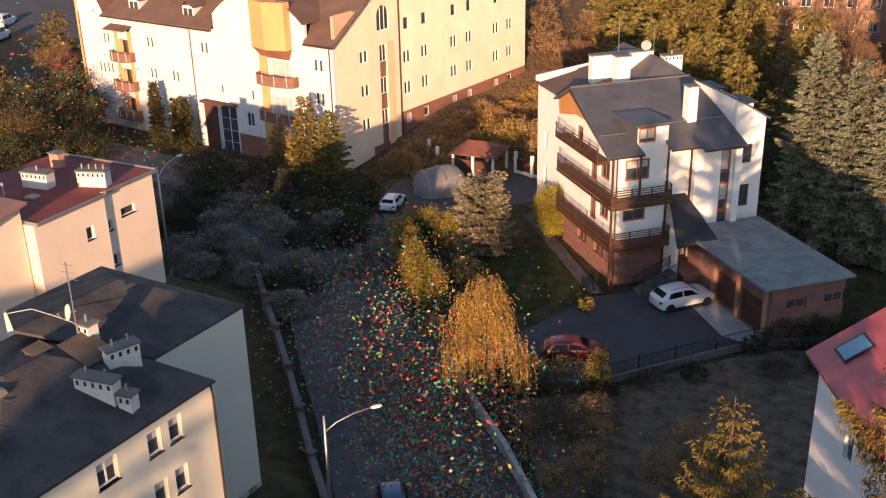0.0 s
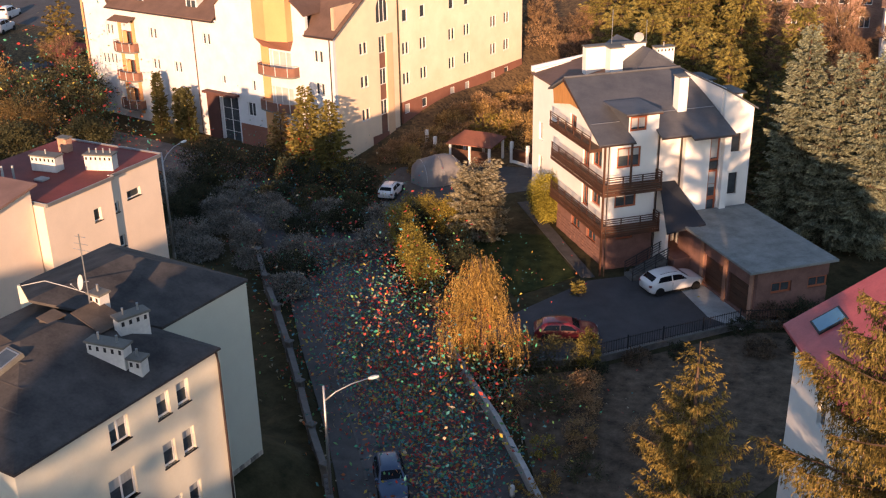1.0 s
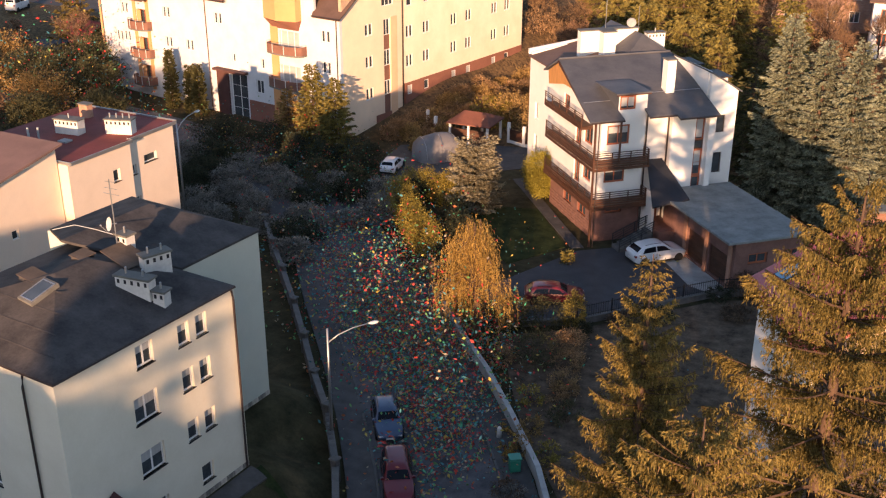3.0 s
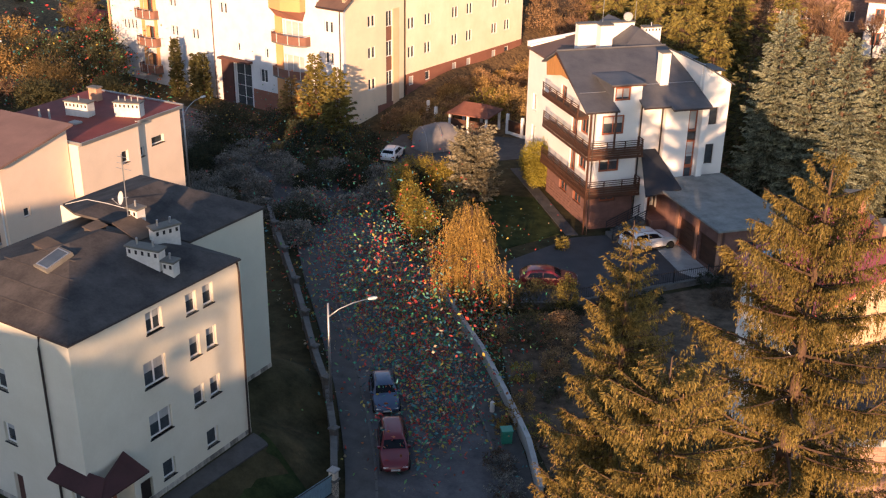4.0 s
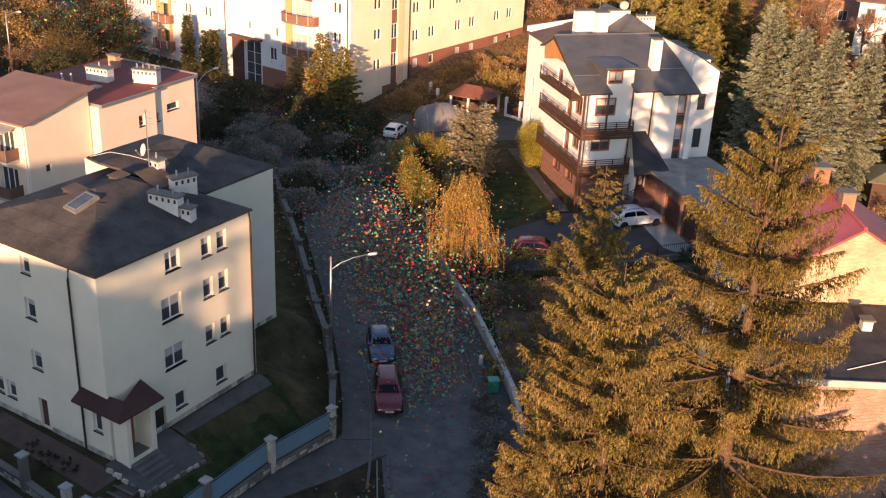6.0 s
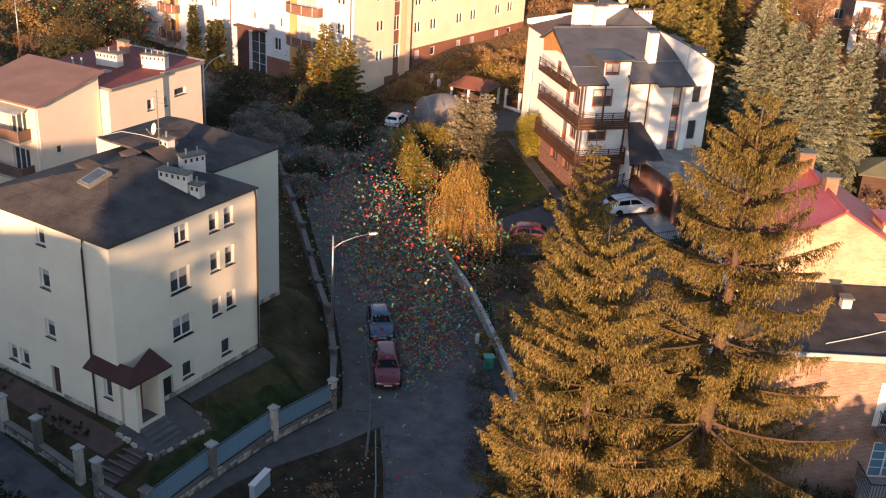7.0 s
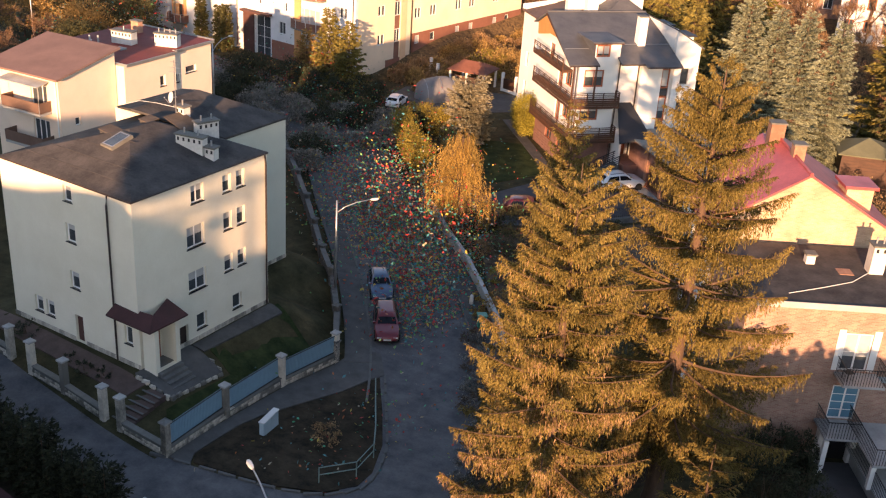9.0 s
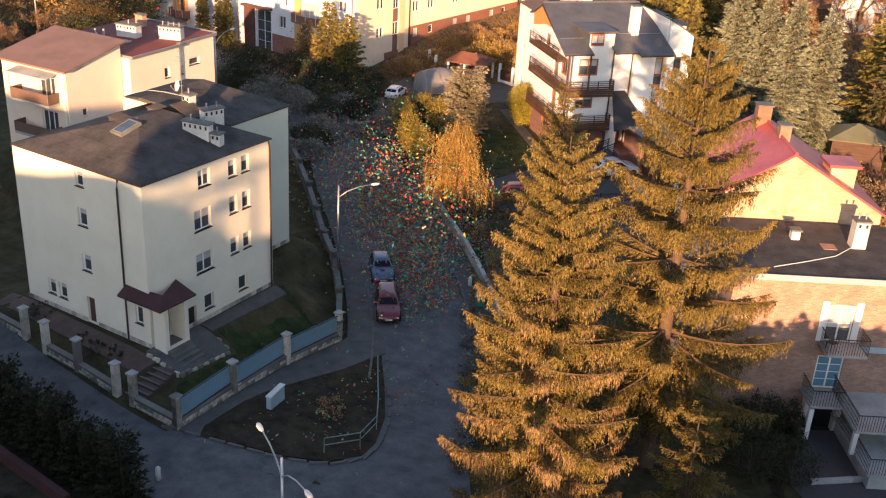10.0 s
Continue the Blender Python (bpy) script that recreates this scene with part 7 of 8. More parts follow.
for k, (x, y, r, hh) in enumerate(((3.1, 30.8, 1.1, 2.3), (4.4, 31.7, 1.1, 2.5), (5.5, 32.2, 0.9, 2.3), (1.6, 29.6, 1.2, 2.2), (6.1, 31.2, 0.7, 1.6))):
    leafy("bush", x, y, "dark evergreen bush against the brick wall", [(0, 0, hh * 0.5, r, r, hh * 0.55), (r * 0.5, 0.3, hh * 0.35, r * 0.7, r * 0.7, hh * 0.4)], M["dark_shrub"], 1700 + k, int(900 * r * hh), 0.15, group="brick house bushes")
# tall clipped conifers, unseen, added to keep the brick house's ground floor in shade
for k in range(-7, 10):
    conifer("shade_thuja", 15.2 + 0.95 * k, 6.4 + 0.57 * k, (9.6 if k >= 0 else 9.4 if k > -5 else 6.0) + 0.25 * math.sin(2.3 * k), 1.25, 720 + k, M["thuja"], "tall dense thuja, unseen, added to shade the brick house", group="screening row", level=0.45, per=8, hang=-0.6, droop=-0.8, twig=0.5, fat=0.30, dense=0.9, crown_from=0.0, power=0.16, ascend=1.1)
# sunlit scrub on the slope behind the white house
for k in range(26):
    x, y = -54 + rg.uniform(0, 26), 98 + rg.uniform(0, 22)
    r = rg.uniform(1.5, 2.6)
    leafy("scrub", x, y, "golden-brown thicket on the sunlit slope", [(0, 0, r * 0.6, r * 1.15, r * 1.15, r * 0.85)], M["gold_scrub"] if k % 3 else M["hedge"], 900 + k, 2400, 0.26, group="slope thickets")


# ---- vehicles ----
def loft(stations, n_round=3):
    """A body through cross-sections (x, half width below, half width above, z below, z above), corners rounded."""
    b = Build()
    rings = []
    for x, wb, wt, zb, zt in stations:
        rb_, rt_ = min(0.10, wb * 0.3), min(0.12, wt * 0.3, (zt - zb) * 0.4)
        ring = [(x, -wb + rb_, zb), (x, -wb, zb + rb_), (x, -wt, zt - rt_), (x, -wt + rt_ * 0.3, zt - rt_ * 0.3), (x, -wt + rt_ * 1.4, zt), (x, wt - rt_ * 1.4, zt), (x, wt - rt_ * 0.3, zt - rt_ * 0.3), (x, wt, zt - rt_), (x, wb, zb + rb_), (x, wb - rb_, zb)]
        rings.append(ring)
    n = 10
    b.add([p for r in rings for p in r], [(i * n + k, i * n + (k + 1) % n, (i + 1) * n + (k + 1) % n, (i + 1) * n + k) for i in range(len(rings) - 1) for k in range(n)] + [tuple(reversed(range(n))), tuple(range((len(rings) - 1) * n, len(rings) * n))])
    return b


HATCH_LINE = ((0, 0.55), (0.012, 0.64), (0.04, 0.71), (0.13, 0.90), (0.22, 0.97), (0.38, 1.0), (0.50, 0.985), (0.575, 0.93), (0.725, 0.67), (0.79, 0.645), (0.91, 0.59), (0.965, 0.52), (0.99, 0.45), (1, 0.38))
ESTATE_LINE = ((0, 0.56), (0.01, 0.66), (0.03, 0.74), (0.07, 0.93), (0.13, 0.985), (0.32, 1.0), (0.50, 0.985), (0.56, 0.93), (0.70, 0.67), (0.77, 0.645), (0.92, 0.58), (0.97, 0.51), (0.99, 0.45), (1, 0.38))
CAR_WIDTH = ((0, 0.76), (0.015, 0.87), (0.06, 0.95), (0.16, 0.99), (0.3, 1.0), (0.72, 1.0), (0.86, 0.97), (0.94, 0.90), (0.98, 0.78), (1, 0.62))


def car(name, x, y, yaw, paint, label, L=4.4, W=1.8, H=1.6, van=False, dz=0.0):
    """A car facing its local +x, its wheels on the ground: one shell swept through its length, with panes on it."""
    t = thing(name, label, "car", Matrix.Translation((x, y, gz(x, y) + dz)) @ Matrix.Rotation(radians(yaw), 4, "Z"), "parked cars")
    a, w = L / 2, W / 2
    line = ESTATE_LINE if van else HATCH_LINE

    def curve(table, u):
        us, vs = zip(*table)
        return sum(np.interp(min(1, max(0, u + e)), us, vs) for e in (-0.012, 0, 0.012)) / 3

    def section(u):
        top = curve(line, u) * H
        ww = curve(CAR_WIDTH, u) * w
        belt = min(0.625 * H, top - 0.03)
        g = min(1.0, max(0.0, (top - 0.66 * H) / (0.32 * H)))
        wr = ww * (0.86 - 0.17 * g)
        zb = 0.22 + 0.16 * max(0.0, abs(u - 0.5) * 2 - 0.86) / 0.14
        mid = min(0.46 * H, belt - 0.03)
        return [(0.84 * ww, zb), (0.96 * ww, zb + 0.07), (ww, min(0.30 * H, mid - 0.05)), (0.985 * ww, mid), (0.955 * ww, belt), (wr + 0.03 * w, max(belt + 0.006, top - 0.11 * g - 0.02)), (wr * 0.93, max(belt + 0.012, top - 0.03)), (wr * 0.62, max(belt + 0.018, top - 0.004)), (0.0, max(belt + 0.02, top))]

    us = [0, 0.008, 0.02, 0.04, 0.07, 0.1, 0.13, 0.17, 0.22, 0.3, 0.38, 0.46, 0.5, 0.54, 0.575, 0.61, 0.65, 0.69, 0.72, 0.75, 0.8, 0.86, 0.91, 0.945, 0.97, 0.985, 1.0]
    b = Build()
    rings = []
    for u in us:
        sec = section(u)
        rings.append([(L * u - a, -q, z) for q, z in sec] + [(L * u - a, q, z) for q, z in reversed(sec[:-1])])
    n = len(rings[0])
    b.add([p for r in rings for p in r], [(i * n + k, i * n + (k + 1) % n, (i + 1) * n + (k + 1) % n, (i + 1) * n + k) for i in range(len(us) - 1) for k in range(n)] + [tuple(reversed(range(n))), tuple(range((len(us) - 1) * n, len(us) * n))])
    part("body", b, paint, t, smooth=True)
    part("sill", Build().box(-a + 0.5, a - 0.5, -w - 0.012, w + 0.012, 0.20, 0.36), M["tyre"], t, "black lower cladding", bevel=0.03)

    def side_pane(u0, u1, slant0, slant1, sg):
        pts = []
        for v, k0, k1 in ((0.12, 0, 0), (0.5, 0.5, 0.5), (0.88, 1, 1)):
            row = []
            for k in range(6):
                u = u0 + slant0 * k0 + (u1 - slant1 * k1 - u0 - slant0 * k0) * k / 5
                (y0, z0), (y1, z1) = section(u)[4:6]
                row.append((L * u - a, sg * (y0 + (y1 - y0) * v + 0.012), z0 + (z1 - z0) * v + 0.006))
            pts += row
        part("side_window", Build().add(pts, [(r * 6 + k, r * 6 + k + 1, r * 6 + 7 + k, r * 6 + 6 + k) for r in range(2) for k in range(5)]), M["car_glass"], t, smooth=True)

    def end_pane(nm, u0, u1):
        pts = []
        for k in range(5):
            u = u0 + (u1 - u0) * k / 4
            sec = section(u)
            pts += [(L * u - a, q, z + 0.012) for q, z in ((-sec[6][0] * 0.96, sec[6][1]), (-sec[7][0], sec[7][1]), (0, sec[8][1]), (sec[7][0], sec[7][1]), (sec[6][0] * 0.96, sec[6][1]))]
        part(nm, Build().add(pts, [(r * 5 + k, r * 5 + k + 1, r * 5 + 6 + k, r * 5 + 5 + k) for r in range(4) for k in range(4)]), M["car_glass"], t, smooth=True)

    for sg in (-1, 1):
        side_pane(0.085 if van else 0.13, 0.385, 0.02 if van else 0.05, 0.0, sg)
        side_pane(0.405, 0.68, 0.0, 0.115, sg)
        part("mirror", Build().box(L * 0.66 - a - 0.08, L * 0.66 - a + 0.08, sg * w * 1.02 - 0.09, sg * w * 1.02 + 0.09, 0.63 * H, 0.63 * H + 0.15), paint, t, bevel=0.03)
        part("roof_rail", Build().tube([(L * 0.2 - a, sg * w * 0.62, H * 0.985), (L * 0.35 - a, sg * w * 0.62, H + 0.03), (L * 0.5 - a, sg * w * 0.62, H * 0.995)], 0.018, 5), M["dark_metal"], t)
        part("door_seam", Build().box(L * 0.395 - a - 0.008, L * 0.395 - a + 0.008, sg * w * 0.985 - 0.012, sg * w * 0.985 + 0.012, 0.36, 0.58 * H), M["tyre"], t)
    end_pane("windscreen", 0.59, 0.70)
    end_pane("rear_window", 0.032 if van else 0.045, 0.066 if van else 0.125)
    belt = 0.6 * H
    ty = Build()
    ring = [(0.21, -0.10), (0.31, -0.11), (0.335, -0.07), (0.335, 0.07), (0.31, 0.11), (0.21, 0.10)]
    n = 20
    ty.add([(r * math.cos(2 * math.pi * i / n), o, r * math.sin(2 * math.pi * i / n)) for i in range(n) for r, o in ring], [(i * 6 + j, i * 6 + (j + 1) % 6, ((i + 1) % n) * 6 + (j + 1) % 6, ((i + 1) % n) * 6 + j) for i in range(n) for j in range(6)])
    tyre = ty.mesh("tyre", M["tyre"])
    rim = Build().tube([(0, -0.07, 0), (0, 0.07, 0)], 0.215, 14)
    for i in range(5):
        q = 2 * math.pi * i / 5
        rim.box(-0.03, 0.03, -0.085, 0.085, 0.03, 0.2, Matrix.Rotation(q, 4, "Y"))
    rim = rim.mesh("rim", M["metal"])
    for wx in (-a + 0.82, a - 0.85):
        for wy in (-w + 0.09, w - 0.09):
            wh = part("wheel", tyre, None, t, m=Matrix.Translation((wx, wy, 0.335)))
            part("rim", rim, None, wh)
            part("wheel_arch", Build().tube([(wx, wy - math.copysign(0.02, wy), 0.36), (wx, wy + math.copysign(0.094, wy), 0.36)], 0.40, 18), M["tyre"], t)
    for sg in (-1, 1):
        part("headlight", Build().box(a - 0.28, a - 0.03, sg * w * 0.62 - 0.17, sg * w * 0.62 + 0.17, belt * 0.62, belt * 0.74), M["lamp_white"], t, bevel=0.03)
        part("tail_light", Build().box(-a - 0.01, -a + 0.14, sg * w * 0.74 - 0.14, sg * w * 0.74 + 0.14, belt * 0.78, belt * 0.96), M["car_red"], t, bevel=0.02)
    part("number_plate", Build().box(a - 0.02, a + 0.012, -0.26, 0.26, 0.42, 0.53), M["lamp_white"], t)
    part("number_plate", Build().box(-a - 0.012, -a + 0.02, -0.26, 0.26, 0.55, 0.66), M["lamp_white"], t)
    part("bumper", Build().box(-a - 0.02, -a + 0.2, -w * 0.8, w * 0.8, 0.28, 0.45), M["tyre"], t, bevel=0.04)
    return t


car("suv", -21.9, 71.2, 52, M["car_white"], "white compact SUV on the asphalt drive", 4.9, 2.0, 1.75)
car("hatchback", -25.7, 59.7, 28, M["car_red"], "dark red hatchback parked on the drive", 4.6, 1.85, 1.5)
car("estate_car", -23.1, 34.0, -53, M["car_red"], "red estate car parked at the kerb", 4.6, 1.72, 1.45, van=True)
car("estate_car", -26.9, 38.6, -50, M["car_blue"], "dark blue car parked at the kerb", 4.2, 1.7, 1.45)
car("hatchback", -53.2, 78.6, 105, M["car_white"], "small white hatchback beside the garden hedge", 3.9, 1.7, 1.5)
car("van", -152.5, 113.0, 115, M["car_white"], "white van parked on the far car park", 5.2, 2.0, 2.2, van=True)
car("van", -144.0, 105.0, 115, M["car_white"], "white van parked on the far car park", 5.2, 2.0, 2.2, van=True)


# ---- drive, lawn, yard ----
def patch(name, poly, mat, label, category, top=0.05, step=1.0):
    """A level sheet over an outlined area that follows the ground."""
    bm = bmesh.new()
    f = bm.faces.new([bm.verts.new((x, y, 0)) for x, y in poly])
    bmesh.ops.subdivide_edges(bm, edges=bm.edges, cuts=5, use_grid_fill=True)
    bmesh.ops.triangulate(bm, faces=bm.faces)
    for v in bm.verts:
        v.co.z = gz(v.co.x, v.co.y) + top
    ext = bmesh.ops.extrude_face_region(bm, geom=bm.faces[:])
    for v in ext["geom"]:
        if isinstance(v, bmesh.types.BMVert):
            v.co.z -= 0.3
    bmesh.ops.recalc_face_normals(bm, faces=bm.faces)
    me = bpy.data.meshes.new(name)
    bm.to_mesh(me)
    bm.free()
    me.materials.append(mat)
    tagged(new(name, me), label, category, kind="structure")


patch("driveway", [(-31.5, 58.6), (-27.2, 54.6), (-23.2, 57.2), (-15.6, 67.0), (-18.0, 68.2), (-20.8, 71.2), (-24.0, 73.4), (-28.2, 69.3)], M["drive"], "smooth dark asphalt drive", "driveway")
patch("concrete_pad", [(-17.75, 67.6), (-15.0, 66.9), (-14.4, 67.9), (-20.6, 74.0), (-22.2, 72.2), (-20.95, 71.0)], M["concrete"], "pale concrete slab before the garage", "pavement", 0.075)
# darker drive asphalt stands for the shade lying on the car park
patch("car_park", [(-172, 96), (-122, 94), (-119, 108), (-132, 128), (-168, 134)], M["drive"], "asphalt car park beyond the trees, darkened for shade", "road", 0.06)
patch("yard", [(-56, 80.5), (-51.5, 74.6), (-41.5, 86.5), (-44.5, 92.5), (-53, 89.5), (-57, 86)], M["paving"], "dark paved yard behind the hedge", "pavement")
TERRACE = [(-29.1, 16.9), (-26.3, 16.9), (-26.3, 21.2), (-29.0, 21.2)]
patch("crossing", [(-23.0, 12.95), (-19.7, 13.6), (-16.4, 14.45), (-14.1, 15.6), (-13.0, 17.4), (-13.2, 19.2), (-14.5, 22.0), (-10.5, 22.0), (-7.5, 16.0), (-8.0, 10.0), (-15.0, 9.6), (-23.0, 10.4)], M["asphalt"], "worn dark asphalt at the crossing", "road", 0.038)
patch("verge_path", [(-22.55, 13.1), (-21.3, 13.45), (-21.75, 14.2), (-22.0, 17.8), (-21.85, 19.8), (-21.1, 22.9), (-20.4, 25.4), (-20.0, 27.9), (-19.6, 28.9), (-21.4, 31.0), (-23.0, 30.6), (-22.9, 28.2), (-23.3, 23.5), (-22.95, 18.2)], M["paving"], "worn grey path along the stone wall", "pavement", 0.09)
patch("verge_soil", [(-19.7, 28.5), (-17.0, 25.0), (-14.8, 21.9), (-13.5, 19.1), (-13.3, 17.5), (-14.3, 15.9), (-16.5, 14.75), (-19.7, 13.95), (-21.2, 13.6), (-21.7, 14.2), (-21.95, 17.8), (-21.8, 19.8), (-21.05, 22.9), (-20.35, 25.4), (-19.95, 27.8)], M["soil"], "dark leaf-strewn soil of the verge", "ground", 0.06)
patch("wall_path", [(-28.95, 21.4), (-28.0, 21.4), (-27.8, 28.5), (-28.95, 28.6)], M["paving"], "narrow dark path along the cream wall", "pavement", 0.06)
patch("terrace", TERRACE, M["paving"], "paved terrace before the porch", "pavement", 0.12)
edging = thing("terrace_edging", "rough rubble stones edging the raised terrace", "edging")
re_ = random.Random(31)
es = Build().box(-0.23, 0.23, -0.11, 0.11, -0.35, 0.13).mesh("stone", M["stone"], bevel=0.04)
for (xa, ya), (xb, yb) in (((-26.3, 21.2), (-26.3, 16.9)), ((-26.3, 16.9), (-28.9, 16.75)), ((-26.3, 21.2), (-27.6, 21.25))):
    L = math.hypot(xb - xa, yb - ya)
    for k in range(int(L / 0.46)):
        f = (k + 0.5) / int(L / 0.46)
        x, y = xa + (xb - xa) * f, ya + (yb - ya) * f
        part("stone", es, None, edging, m=Matrix.Translation((x, y, gz(x, y) + re_.uniform(-0.03, 0.05))) @ Matrix.Rotation(math.atan2(yb - ya, xb - xa) + re_.uniform(-0.15, 0.15), 4, "Z") @ Matrix.Diagonal((re_.uniform(0.8, 1.05), re_.uniform(0.8, 1.3), 1, 1)))
steps = thing("garden_steps", "worn paved steps with pale nosings down to the gate", "steps")
for k in range(6):
    ys = 16.75 - 0.48 * k
    zs = gz(-27.3, 16.75) + 0.12 - (gz(-27.3, 16.75) + 0.12 - gz(-27.1, 13.9)) * (k + 1) / 6.5
    st = part("step", Build().box(-28.35 + 0.12 * k, -26.45 + 0.04 * k, ys - 0.48, ys - 0.004, zs - 0.5, zs), M["red_paving"], steps, bevel=0.02)
    part("nosing", Build().box(-28.35 + 0.12 * k, -26.45 + 0.04 * k, ys - 0.49, ys - 0.37, zs + 0.002, zs + 0.03), M["kerb"], st)
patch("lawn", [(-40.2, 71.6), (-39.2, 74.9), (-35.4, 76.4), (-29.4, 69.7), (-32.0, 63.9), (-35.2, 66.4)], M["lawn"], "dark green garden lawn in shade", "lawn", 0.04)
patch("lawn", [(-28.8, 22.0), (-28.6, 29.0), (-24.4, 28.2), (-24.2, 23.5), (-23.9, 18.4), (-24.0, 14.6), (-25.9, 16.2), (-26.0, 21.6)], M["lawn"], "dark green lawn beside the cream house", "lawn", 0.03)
patch("garden_ground", [(-26.6, 52.6), (-22.2, 56.4), (-14.9, 66.4), (-8.0, 70.4), (-4.0, 62.0), (-9.0, 46.0), (-14.0, 36.6), (-20.0, 43.0)], M["garden_soil"], "brown winter garden soil in shade", "ground", 0.02)
# dark sheet stands for the shade below the spruces
patch("spruce_soil", [(-7.0, 9.0), (-9.5, 22.0), (-8.5, 30.0), (1.0, 31.0), (6.0, 33.4), (6.8, 27.6), (9.0, 22.0), (8.0, 9.0)], M["soil"], "dark soil sheet carrying the shade under the spruces", "ground", 0.03)
patch("house_drive", [(6.2, 33.6), (9.8, 35.9), (14.5, 35.0), (13.5, 28.0), (9.5, 25.5), (7.0, 28.0)], M["drive"], "dark asphalt drive beside the brick house", "driveway", 0.05)
# shade behind the hedge put into a dark ground sheet
patch("hedge_soil", [(-50, 10.2), (-19.0, 7.8), (-17.5, -4.0), (-50, -2.0)], M["soil"], "dark soil sheet carrying the shade behind the lane hedge", "ground", 0.05)
patch("garden_path", [(-42.0, 15.9), (-28.2, 15.3), (-28.0, 16.8), (-42.0, 17.3)], M["red_paving"], "reddish paved path along the house", "pavement", 0.05)
patch("side_path", [(-40.4, 83.4), (-28.0, 70.3), (-28.9, 69.7), (-41.3, 82.6)], M["paving"], "paved path along the white house", "pavement", 0.05)


# ---- stone wall with pillars and blue-grey panels ----
def stone_wall(points, h, pillar_h, label, panel=True, stone_mat="stone", gate_after=()):
    t = thing("garden_wall", label, "wall", group="garden walls")
    rnd = random.Random(3)
    stone = Build().box(0, 1, -0.16, 0.16, 0, 0.2).mesh("stone", M[stone_mat], bevel=0.02)
    pil = Build().box(-0.2, 0.2, -0.2, 0.2, -0.3, pillar_h).mesh("pillar", M[stone_mat], bevel=0.03)
    cap = Build().box(-0.26, 0.26, -0.26, 0.26, pillar_h + 0.002, pillar_h + 0.10).add([(-0.24, -0.24, pillar_h + 0.10), (0.24, -0.24, pillar_h + 0.10), (0.24, 0.24, pillar_h + 0.10), (-0.24, 0.24, pillar_h + 0.10), (0, 0, pillar_h + 0.22)], [(0, 1, 4), (1, 2, 4), (2, 3, 4), (3, 0, 4)]).mesh("cap", M["concrete"] if stone_mat == "stone" else M["kerb"])
    for i, (x, y) in enumerate(points):
        p = part("pillar", pil, None, t, m=Matrix.Translation((x, y, gz(x, y))))
        part("cap", cap, None, p)
        if i == len(points) - 1 or i in gate_after:
            continue
        x1, y1 = points[i + 1]
        L = math.hypot(x1 - x, y1 - y)
        rise = gz(x1, y1) - gz(x, y)
        m = Matrix.Translation((x, y, gz(x, y))) @ Matrix.Rotation(math.atan2(y1 - y, x1 - x), 4, "Z")
        m = m @ Matrix(((1, 0, 0, 0), (0, 1, 0, 0), (rise / L, 0, 1, 0), (0, 0, 0, 1)))
        part("wall_core", Build().box(0.2, L - 0.2, -0.13, 0.13, -0.3, h - 0.03), M["kerb"], t, m=m)
        for row in range(int(h / 0.21)):
            s = 0.2 + (0.15 if row % 2 else 0)
            while s < L - 0.25:
                w = min(rnd.uniform(0.3, 0.6), L - 0.2 - s)
                part("stone", stone, None, t, m=m @ Matrix.Translation((s, 0, 0.02 + 0.21 * row)) @ Matrix.Diagonal((w - 0.02, rnd.uniform(0.9, 1.15), 1, 1)))
                s += w
        part("coping", Build().box(0.2, L - 0.2, -0.2, 0.2, h, h + 0.06), M["chimney_cap"] if stone_mat == "stone" else M["kerb"], t, m=m, bevel=0.01)
        if panel:
            q = part("panel_frame", Build().box(0.21, L - 0.21, -0.02, 0.02, pillar_h - 0.16, pillar_h - 0.11).box(0.21, L - 0.21, -0.02, 0.02, h + 0.1, h + 0.15), M["dark_metal"], t, "steel rail of the panel", m)
            sl = Build().box(-0.046, 0.046, -0.012, 0.012, h + 0.08, pillar_h - 0.1).mesh("slat", M["blue_fence"])
            for k in range(int((L - 0.5) / 0.125)):
                part("slat", sl, None, q, m=Matrix.Translation((0.3 + 0.125 * k, -0.034, 0)))
    return t


stone_wall([(-23.2, 28.4), (-23.6, 23.5), (-23.25, 18.2), (-22.75, 13.2)], 0.62, 2.1, "rubble stone wall with pillars and blue-grey slat panels")
stone_wall([(-22.75, 13.2), (-26.4, 13.4), (-27.9, 13.5), (-31.6, 13.9), (-34.7, 14.1), (-37.0, 14.4), (-41.5, 14.7)], 0.62, 2.1, "rubble stone wall with pillars along the lane", panel=False, gate_after=(1, 4))
stone_wall([(-23.2, 28.4), (-26.2, 32.4), (-29.6, 36.2), (-33.2, 39.6), (-37.0, 43.4), (-41.0, 47.3), (-45.4, 51.4), (-49.6, 55.2), (-53.6, 59.0)], 1.1, 1.5, "grey stone street wall with low pillars", panel=False, stone_mat="dark_stone")


def plain_wall(points, h, w, label, mat, top="concrete"):
    t = thing("low_wall", label, "wall", group="low walls")
    for (x, y), (x1, y1) in zip(points[:-1], points[1:]):
        L = math.hypot(x1 - x, y1 - y)
        rise = gz(x1, y1) - gz(x, y)
        m = Matrix.Translation((x, y, gz(x, y))) @ Matrix.Rotation(math.atan2(y1 - y, x1 - x), 4, "Z") @ Matrix(((1, 0, 0, 0), (0, 1, 0, 0), (rise / L, 0, 1, 0), (0, 0, 0, 1)))
        part("wall_section", Build().box(0, L - 0.01, -w / 2, w / 2, -0.4, h), mat, t, m=m, bevel=0.015)
        part("coping", Build().box(0, L - 0.01, -w / 2 - 0.04, w / 2 + 0.04, h + 0.002, h + 0.06), M[top], t, m=m, bevel=0.01)
    return t


